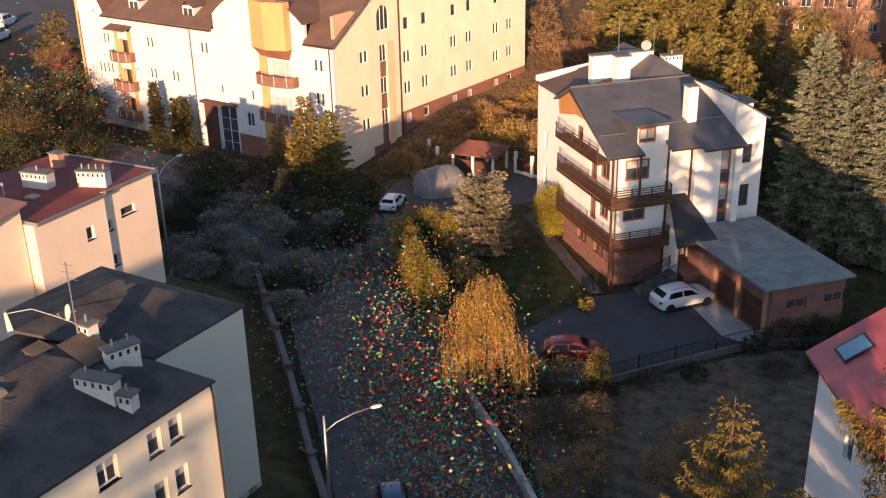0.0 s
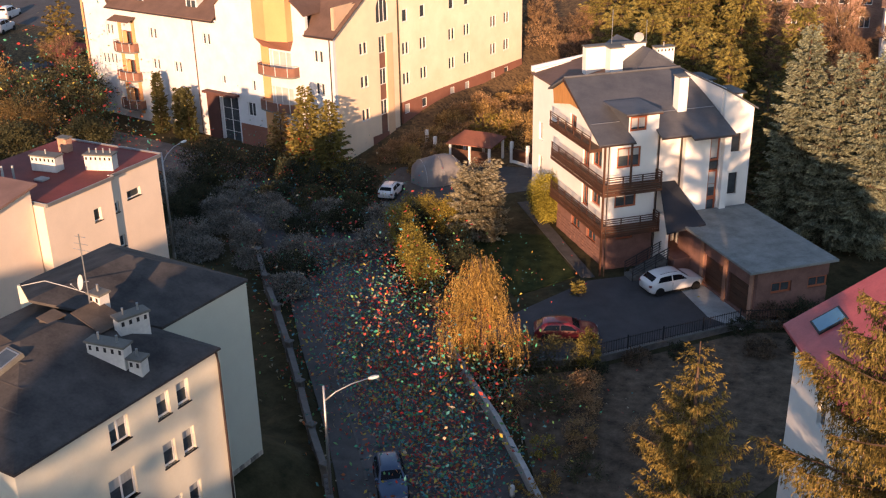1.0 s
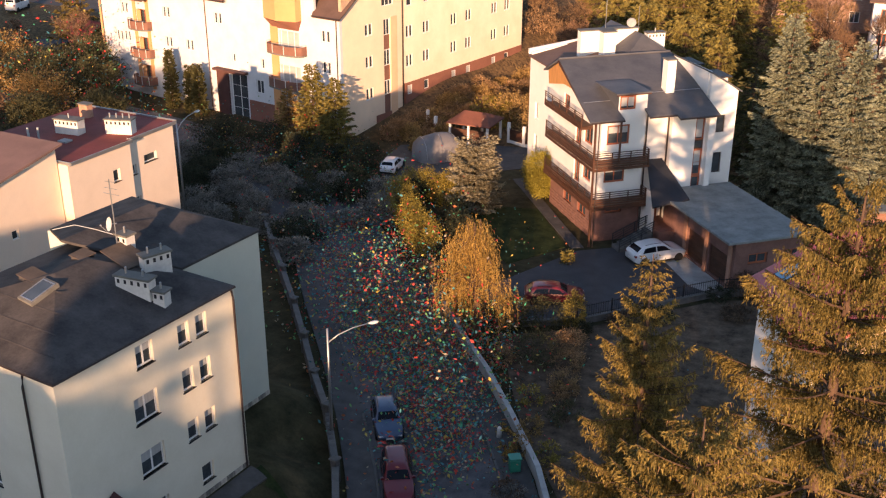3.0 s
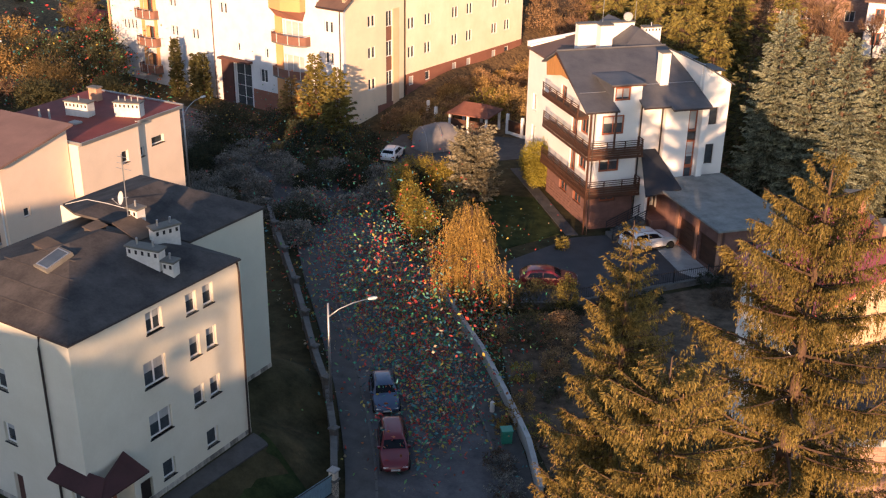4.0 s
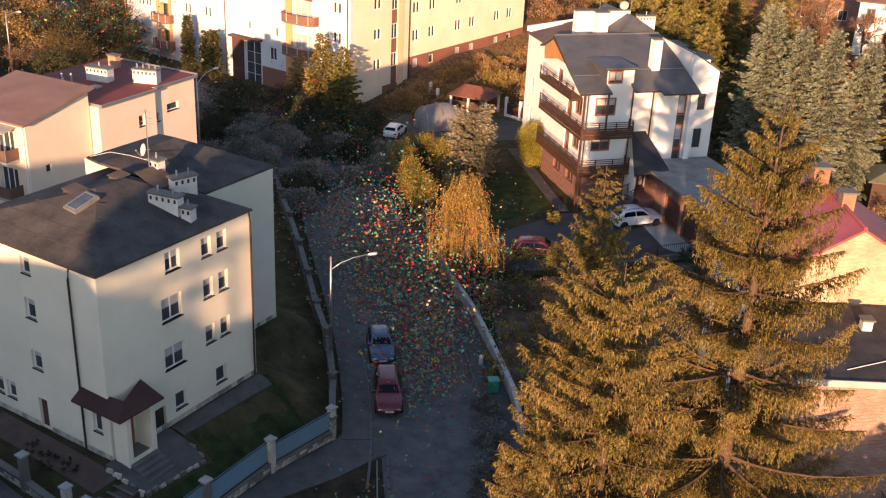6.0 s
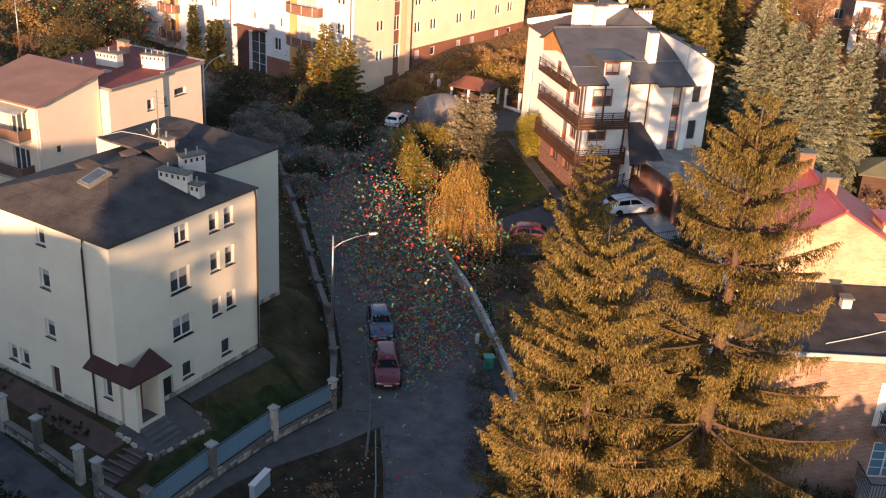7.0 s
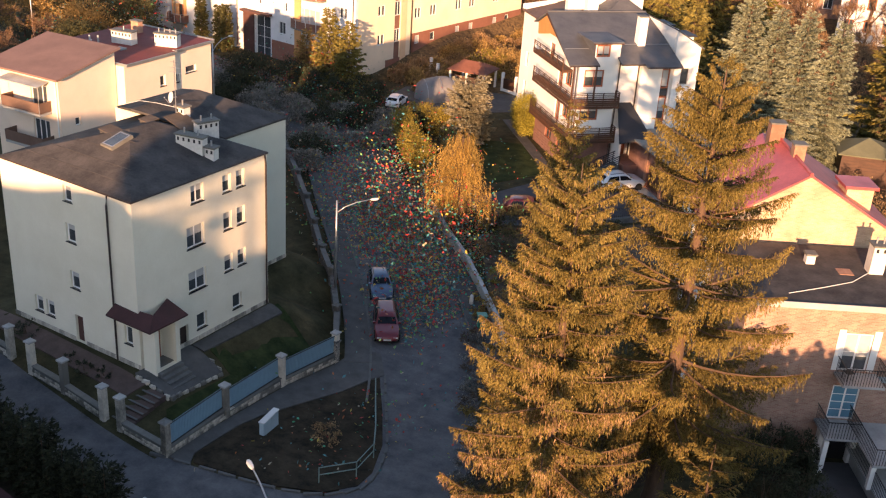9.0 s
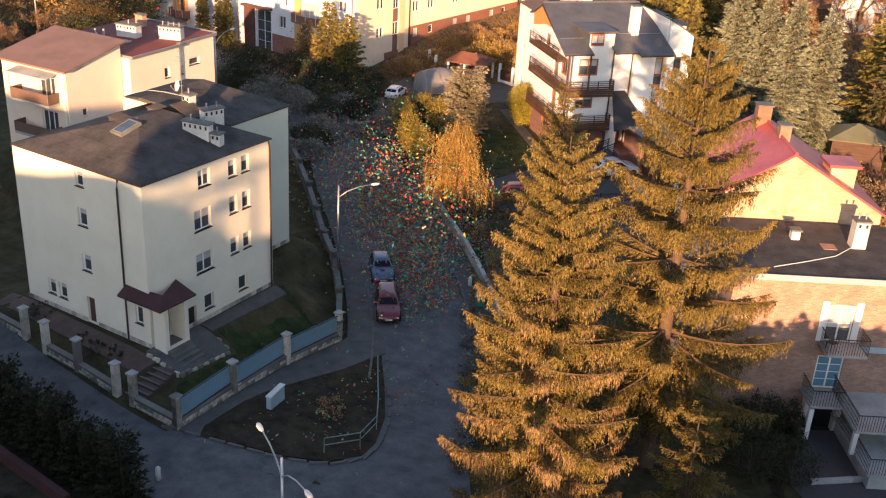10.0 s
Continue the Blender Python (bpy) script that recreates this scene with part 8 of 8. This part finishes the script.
plain_wall([(-31.8, 53.6), (-28.4, 50.2), (-24.4, 46.7), (-20.4, 42.6), (-16.6, 38.5), (-13.8, 34.6)], 0.9, 0.25, "pale concrete garden wall along the footway", M["concrete"])
plain_wall([(-27.6, 53.6), (-22.6, 57.0), (-19.2, 61.8), (-15.3, 67.1), (-11.6, 69.5), (-6.0, 73.0)], 0.45, 0.25, "low wall under the iron yard fence", M["dark_stone"], "kerb")
plain_wall([(8.0, 28.6), (9.8, 30.2), (12.5, 32.6)], 0.25, 0.2, "low pale edging along the house drive", M["concrete"])
plain_wall([(-44.0, 7.4), (-34.0, 6.3), (-27.0, 5.6), (-22.0, 5.1)], 0.75, 0.3, "low brown garden wall behind the lane hedge", M["canopy"], "canopy")


def iron_fence(points, h, z0, label):
    t = thing("iron_fence", label, "fence", group="iron fences")
    bar = Build().box(-0.012, 0.012, -0.012, 0.012, 0, h).mesh("bar", M["dark_metal"])
    for (x, y), (x1, y1) in zip(points[:-1], points[1:]):
        L = math.hypot(x1 - x, y1 - y)
        rise = gz(x1, y1) - gz(x, y)
        m = Matrix.Translation((x, y, gz(x, y) + z0)) @ Matrix.Rotation(math.atan2(y1 - y, x1 - x), 4, "Z") @ Matrix(((1, 0, 0, 0), (0, 1, 0, 0), (rise / L, 0, 1, 0), (0, 0, 0, 1)))
        part("post", Build().box(-0.04, 0.04, -0.04, 0.04, -0.4, h + 0.1), M["dark_metal"], t, m=m)
        part("rail", Build().box(0.04, L - 0.04, -0.02, 0.02, 0.12, 0.16), M["dark_metal"], t, m=m)
        part("rail", Build().box(0.04, L - 0.04, -0.02, 0.02, h - 0.12, h - 0.08), M["dark_metal"], t, m=m)
        for k in range(1, int(L / 0.2)):
            part("bar", bar, None, t, m=m @ Matrix.Translation((0.2 * k, 0, 0.0)))


iron_fence([(-22.6, 57.0), (-20.9, 59.4), (-19.2, 61.8), (-17.2, 64.5), (-15.3, 67.1), (-11.6, 69.5)], 1.0, 0.5, "black iron bar fence on the low yard wall")


# ---- lamps, boxes, sheds ----
def street_lamp(x, y, h, arms, label, concrete=False):
    t = thing("street_lamp", label, "street lamp", Matrix.Translation((x, y, gz(x, y))), "street lamps")
    part("pole", Build().tube([(0, 0, -0.3), (0, 0, h * 0.6), (0, 0, h)], [0.11, 0.085, 0.06], 10), M["concrete"] if concrete else M["metal"], t, smooth=True)
    part("base", Build().tube([(0, 0, -0.2), (0, 0, 0.7)], [0.15, 0.13], 10), M["metal"], t)
    for dx, dy, dz in arms:
        pts = [(0, 0, h - 0.9), (dx * 0.25, dy * 0.25, h - 0.9 + dz * 0.5), (dx * 0.6, dy * 0.6, h - 0.9 + dz * 0.85), (dx, dy, h - 0.9 + dz)]
        arm = part("arm", Build().tube(pts, [0.045, 0.04, 0.035, 0.03], 8), M["metal"], t, smooth=True)
        yaw = math.atan2(dy, dx)
        hm = Matrix.Translation(pts[-1]) @ Matrix.Rotation(yaw, 4, "Z")
        hd = part("lamp_head", loft([(-0.08, 0.05, 0.04, -0.05, 0.04), (0.1, 0.11, 0.09, -0.07, 0.07), (0.36, 0.12, 0.09, -0.06, 0.08), (0.5, 0.06, 0.05, -0.04, 0.05)]), M["lamp_white"], arm, m=hm)
        part("lens", Build().box(0.06, 0.42, -0.08, 0.08, -0.09, -0.065), M["skyglass"], t, m=hm)


street_lamp(-28.3, 34.9, 8.0, [(1.53, 2.0, 0.8)], "tall grey street lamp with one curved arm")
street_lamp(-8.3, 5.1, 8.55, [(-1.97, 1.07, 0.84), (2.05, -1.0, 0.84)], "double-armed street lamp at the crossing")
street_lamp(-58.9, 54.7, 9.4, [(0.2, 2.1, 1.2)], "street lamp behind the pink house")
street_lamp(-101.5, 66.5, 8.5, [(1.8, 0.4, 1.0)], "thin street lamp among bare trees")

box = thing("utility_box", "pale blue-grey utility cabinet on the grass verge", "cabinet", Matrix.Translation((-20.5, 18.8, gz(-20.5, 18.8) - 0.05)) @ Matrix.Rotation(radians(100), 4, "Z"))
part("body", Build().box(-0.8, 0.8, -0.15, 0.15, 0.0, 0.98), M["plastic_blue"], box, bevel=0.02)
part("lid", Build().box(-0.84, 0.84, -0.19, 0.19, 0.982, 1.04), M["lamp_white"], box, bevel=0.01)
for k in range(2):
    part("door", Build().box(-0.76 + k * 0.77, -0.01 + k * 0.77, -0.165, -0.152, 0.08, 0.92), M["plastic_blue"], box)

rail = thing("verge_rail", "faded green tubular railing along the kerb", "railing")
pts = [(-18.9, 26.9), (-17.4, 24.8), (-15.8, 22.6), (-14.35, 20.4), (-13.9, 18.2), (-15.0, 16.4)]
for (xa, ya), (xb, yb) in zip(pts[:-1], pts[1:]):
    for hh in (0.55, 1.0):
        part("rail", Build().tube([(xa, ya, gz(xa, ya) + hh), (xb, yb, gz(xb, yb) + hh)], 0.03, 6), M["green_metal"], rail)
for xa, ya in pts:
    part("post", Build().tube([(xa, ya, gz(xa, ya) - 0.2), (xa, ya, gz(xa, ya) + 1.02)], 0.035, 6), M["green_metal"], rail)

for k, (x, y) in enumerate(((-20.2, 9.3), (-20.4, 41.0))):
    bo = thing("bollard", "short pale concrete bollard at the roadside", "bollard", Matrix.Translation((x, y, gz(x, y))), "bollards")
    part("post", Build().tube([(0, 0, -0.1), (0, 0, 0.75), (0, 0, 0.85)], [0.16, 0.14, 0.06], 12), M["lamp_white"], bo, smooth=True)
wb = thing("waste_bin", "green plastic waste bin beside the garden wall", "bin", Matrix.Translation((-18.0, 38.4, gz(-18.0, 38.4) + 0.1)) @ Matrix.Rotation(radians(40), 4, "Z"))
part("body", loft([(-0.3, 0.24, 0.3, 0.05, 0.95), (0.3, 0.24, 0.3, 0.05, 0.95)]), M["plastic_green"], wb)
part("lid", Build().box(-0.36, 0.36, -0.34, 0.34, 0.952, 1.02), M["plastic_green"], wb, bevel=0.02)


def gazebo():
    t = thing("gazebo", "open garden shelter with brown roof and white posts", "shelter", Matrix.Translation((-51.0, 92.0, gz(-51.0, 92.0) - 0.2)) @ Matrix.Rotation(radians(6), 4, "Z") @ Matrix.Diagonal((0.86, 0.86, 1, 1)))
    r = Build()
    c = [(-3.0, -2.6, 2.55), (3.0, -2.6, 2.55), (3.0, 2.6, 2.55), (-3.0, 2.6, 2.55)]
    r0, r1 = (-1.6, 0, 3.5), (1.6, 0, 3.5)
    r.slab([c[0], c[1], r1, r0], 0.1).slab([c[1], c[2], r1], 0.1).slab([c[2], c[3], r0, r1], 0.1).slab([c[3], c[0], r0], 0.1)
    part("roof", r, M["red_tile"], t, "reddish-brown tiled hip roof")
    for x in (-2.6, 0.0, 2.6):
        for y in (-2.2, 2.2):
            part("post", Build().box(x - 0.14, x + 0.14, y - 0.14, y + 0.14, -0.2, 2.5), M["white"], t)
    for k in range(2):
        part("screen", Build().box(-2.44 + 2.6 * k, -0.16 + 2.6 * k, -2.22, -2.16, 0.1, 1.9), M["wood"], t, "brown timber screen")
    part("floor", Build().box(-2.9, 2.9, -2.5, 2.5, -0.4, 0.05), M["paving"], t)
    f = thing("yard_fence", "white posts with dark panels closing the yard", "fence")
    for k, (x, y) in enumerate(((-57.4, 92.2), (-55.6, 91.0), (-47.4, 93.2), (-45.2, 92.6), (-43.0, 92.8))):
        part("post", Build().box(-0.15, 0.15, -0.15, 0.15, -0.3, 2.3), M["white"], f, m=Matrix.Translation((x, y, gz(x, y))))
    for (xa, ya), (xb, yb) in (((-57.4, 92.2), (-55.6, 91.0)), ((-47.4, 93.2), (-45.2, 92.6)), ((-45.2, 92.6), (-43.0, 92.8))):
        m, L = wall_frame((xa, ya), (xb, yb))
        part("panel", Build().box(0.16, L - 0.16, -0.04, 0.04, -0.2, 1.6), M["wood"], f, m=m)
        part("base", Build().box(0.16, L - 0.16, -0.08, 0.08, -0.4, 0.35), M["white"], f, m=m @ Matrix.Translation((0, 0, -0.0)))


gazebo()

# covered vehicle under a grey tarpaulin
tn = thing("tarpaulin_tent", "rounded grey tarpaulin tent in the yard", "tent", Matrix.Translation((-51.6, 84.8, gz(-51.6, 84.8))) @ Matrix.Rotation(radians(50), 4, "Z"))
b = Build()
n, mseg = 14, 10
v = []
for i in range(mseg + 1):
    u = -1 + 2 * i / mseg
    k = max(0.0, 1 - abs(u) ** 3.2) ** 0.5
    for j in range(n + 1):
        a = math.pi * j / n
        w_ = 1 + 0.04 * math.sin(5 * a + 3 * u)
        v.append((2.9 * u, 2.3 * k * math.cos(a) * w_, 2.5 * k * max(0, math.sin(a)) ** 0.8 * w_))
b.add(v, [(i * (n + 1) + j, i * (n + 1) + j + 1, (i + 1) * (n + 1) + j + 1, (i + 1) * (n + 1) + j) for i in range(mseg) for j in range(n)])
part("cover", b, M["tent"], tn, smooth=True)
for u in (-0.6, 0.0, 0.6):
    k = max(0.0, 1 - abs(u) ** 3.2) ** 0.5 * 1.02
    part("hoop", Build().tube([(2.9 * u, 2.3 * k * math.cos(math.pi * j / 12), 2.5 * k * math.sin(math.pi * j / 12) ** 0.8 if 0 < j < 12 else 0.0) for j in range(13)], 0.03, 5), M["metal"], tn)

sh = thing("garden_shed", "small shed with green hip roof behind the red roof", "shed", Matrix.Translation((-3.4, 90.2, gz(-3.4, 90.2))) @ Matrix.Rotation(radians(20), 4, "Z"))
r = Build()
c = [(-3.1, -2.6, 3.4), (3.1, -2.6, 3.4), (3.1, 2.6, 3.4), (-3.1, 2.6, 3.4)]
r.slab([c[0], c[1], (0, 0, 4.7)], 0.1).slab([c[1], c[2], (0, 0, 4.7)], 0.1).slab([c[2], c[3], (0, 0, 4.7)], 0.1).slab([c[3], c[0], (0, 0, 4.7)], 0.1)
part("roof", r, M["olive_roof"], sh, "dull green felt hip roof")
part("wall", Build().box(-2.6, 2.6, -2.1, 2.1, -0.3, 3.3), M["wood"], sh)

far = thing("far_house", "distant sunlit brick house among bare trees", "house", Matrix.Translation((-29.0, 152.0, gz(-29.0, 152.0))) @ Matrix.Rotation(radians(15), 4, "Z"))
fh = [(2.0 + 3.0 * k, 3.4 + 3.0 * k, zz, zz + 1.6) for k in range(5) for zz in (1.6, 4.8)]
b = Build()
wall_mesh(b, (-9, 0), (9, 0), -1, 7.5, fh)
wall_mesh(b, (9, 0), (9, 9), -1, 7.5)
wall_mesh(b, (9, 9), (-9, 9), -1, 7.5)
wall_mesh(b, (-9, 9), (-9, 0), -1, 7.5)
part("wall", b, M["brick_wall"], far)
for q in fh:
    window(far, (-9, 0), (9, 0), q, M["frame_white"], 2)
part("roof", Build().slab([(-9.6, -0.6, 7.5), (9.6, -0.6, 7.5), (9.6, 4.5, 10.5), (-9.6, 4.5, 10.5)], 0.2).slab([(-9.6, 4.501, 10.5), (9.6, 4.501, 10.5), (9.6, 9.6, 7.5), (-9.6, 9.6, 7.5)], 0.2), M["brown_roof"], far)
far2 = thing("far_house", "distant white house with dark windows", "house", Matrix.Translation((-13.5, 144.0, gz(-13.5, 144.0))) @ Matrix.Rotation(radians(10), 4, "Z"))
fh = [(1.0 + 2.6 * k, 2.2 + 2.6 * k, zz, zz + 1.7) for k in range(4) for zz in (1.6, 4.8)]
b = Build()
wall_mesh(b, (-6, 0), (6, 0), -1, 7.5, fh)
wall_mesh(b, (6, 0), (6, 9), -1, 7.5)
wall_mesh(b, (6, 9), (-6, 9), -1, 7.5)
wall_mesh(b, (-6, 9), (-6, 0), -1, 7.5)
part("wall", b, M["white"], far2)
for q in fh:
    window(far2, (-6, 0), (6, 0), q, M["frame_brown"], 2)
part("roof", Build().slab([(-6.6, -0.6, 7.5), (6.6, -0.6, 7.5), (6.6, 4.5, 10.0), (-6.6, 4.5, 10.0)], 0.2).slab([(-6.6, 4.501, 10.0), (6.6, 4.501, 10.0), (6.6, 9.6, 7.5), (-6.6, 9.6, 7.5)], 0.2), M["brown_roof"], far2)


hut = thing("garden_hut", "small dark red hut beside the white block", "hut", Matrix.Translation((-116.0, 95.5, gz(-116.0, 95.5))) @ Matrix.Rotation(radians(-5), 4, "Z"))
b = Build()
hh_ = [(1.2, 2.2, 0.0, 2.1)]
wall_mesh(b, (-2.6, -2.2), (2.6, -2.2), -0.5, 3.0, hh_, 0.2)
wall_mesh(b, (2.6, -2.2), (2.6, 2.2), -0.5, 3.0, thick=0.2)
wall_mesh(b, (2.6, 2.2), (-2.6, 2.2), -0.5, 3.0, thick=0.2)
wall_mesh(b, (-2.6, 2.2), (-2.6, -2.2), -0.5, 3.0, thick=0.2)
part("wall", b, M["terracotta"], hut)
part("door", Build().box(0.01, 0.99, 0.06, 0.12, 0, 2.08), M["wood"], hut, m=wall_frame((-2.6, -2.2), (2.6, -2.2))[0] @ Matrix.Translation((1.2, 0, 0)))
part("roof", Build().slab([(-3.0, -2.7, 2.9), (3.0, -2.7, 2.9), (3.0, 0, 4.3), (-3.0, 0, 4.3)], 0.12).slab([(-3.0, 0.001, 4.3), (3.0, 0.001, 4.3), (3.0, 2.7, 2.9), (-3.0, 2.7, 2.9)], 0.12), M["rust_roof"], hut)


# ---- coloured paper scraps drifting over the street ----
def scraps(name, centres, n, seed, label, lift, size=0.2):
    rng = np.random.default_rng(seed)
    c = np.array(centres)
    w = c[:, 4] / c[:, 4].sum()
    i = rng.choice(len(c), n, p=w)
    x, y = c[i, 0] + rng.normal(0, 1, n) * c[i, 2], c[i, 1] + rng.normal(0, 1, n) * c[i, 3]
    z = np.array([gz(a, b_) for a, b_ in zip(x, y)]) + 0.06 + np.where(rng.random(n) < 0.35, 0.0, rng.exponential(lift, n))
    p = np.stack([x, y, z], 1)
    d = unit(rng.normal(0, 1, (n, 3)) * np.array([1, 1, 0.7]))
    me = blade_mesh(name, p, d, size * rng.uniform(0.5, 1.5, n), size * 0.62 * rng.uniform(0.6, 1.3, n), M["scrap"], rng, slim=True)
    tagged(new(name, me), label, "confetti", kind="stuff")


scraps("street_scraps", [(-25.6, 42.6, 2.2, 2.8, 3), (-30.3, 47.2, 2.7, 2.9, 4.2), (-35.3, 51.2, 2.9, 3.0, 4.4), (-22.4, 38.0, 1.8, 2.8, 1.7), (-40, 55.8, 3.4, 3.4, 3.0), (-28, 50.5, 2.0, 2.0, 1.4), (-45, 60, 3.4, 3.0, 1.4)], 15000, 301, "red, green and yellow paper scraps drifting over the street", 1.3, 0.26)
scraps("loose_scraps", [(-47, 63, 5, 4, 2), (-62, 74, 8, 3.0, 3.0), (-66, 78, 7, 2.5, 2.0), (-20, 45, 3.5, 5, 0.25), (-41.5, 64, 2.0, 3, 1.2), (-16.5, 20, 2.0, 3, 0.25), (-36, 66, 5, 4, 0.3), (-15, 30, 3, 6, 0.3)], 6000, 302, "coloured paper scraps scattered over shrubs and verges", 1.2, 0.20)
scraps("tree_scraps", [(-100, 75, 5, 4, 3), (-95, 78, 4, 3, 2), (-106, 79, 4, 4, 1.5)], 2600, 303, "red and green scraps caught in the autumn trees", 3.4, 0.36)

# ---- unseen wooded crest behind, added to shade the street ----
rc = random.Random(21)
for k in range(20):
    x = -50 + 6.0 * k + rc.uniform(-2, 2)
    if not -9 < x < 7.5:
        leafy("shade_bush", x, -76 + rc.uniform(-2, 2), "low dark bush, unseen, added on the shading crest", [(0, 0, 0.3, 1.6, 1.2, 0.9)], M["dark_shrub"], 400 + k, 700, 0.4, group="crest bushes")
# unseen high crowns added on the crest to shape shade, light passing under them
for k, (x, zc, rx_, rz_, n) in enumerate(((-0.2, 30.1, 1.0, 1.2, 4000), (0.9, 30.1, 1.1, 1.6, 4600), (2.0, 30.8, 1.1, 1.65, 4600), (3.1, 31.35, 1.1, 1.6, 4600), (4.3, 31.9, 1.1, 1.5, 4600), (5.4, 32.3, 1.0, 1.3, 3800), (1.6, 32.0, 0.9, 0.7, 3000), (2.7, 32.6, 1.0, 0.9, 3600), (3.8, 33.0, 1.0, 0.9, 3600), (1.3, 27.3, 0.55, 0.35, 130), (2.5, 27.9, 0.6, 0.35, 140), (3.6, 28.7, 0.5, 0.4, 120), (2.2, 26.2, 0.7, 0.4, 220))):
    x, zc = x + 6.1 + 0.06 * x, zc + 0.33
    z0 = gz(x, -72.0)
    leafy("shade_tree", x, -72.0 if n > 300 else -70.6, "slender crest tree with a high crown, unseen, added to cast shade", [(0, 0, zc - z0, rx_, 0.7, rz_)], M["dark_shrub"], 470 + k, n, 0.36, trunk_h=zc - 0.4 - z0, trunk_r=0.12, category="tree", group="crest trees")
for k in range(7):
    x = -41.0 + 3.0 * k
    z0 = gz(x, -72.0)
    leafy("shade_tree", x, -72.0, "slender crest tree with a thin crown, unseen, added to cast shade", [(0, 0, 30.6 + 0.5 * math.sin(k * 1.7) - z0, 1.7, 0.9, 1.5)], M["dark_shrub"], 490 + k, 900, 0.36, trunk_h=29.6 - z0, trunk_r=0.12, category="tree", group="crest trees")
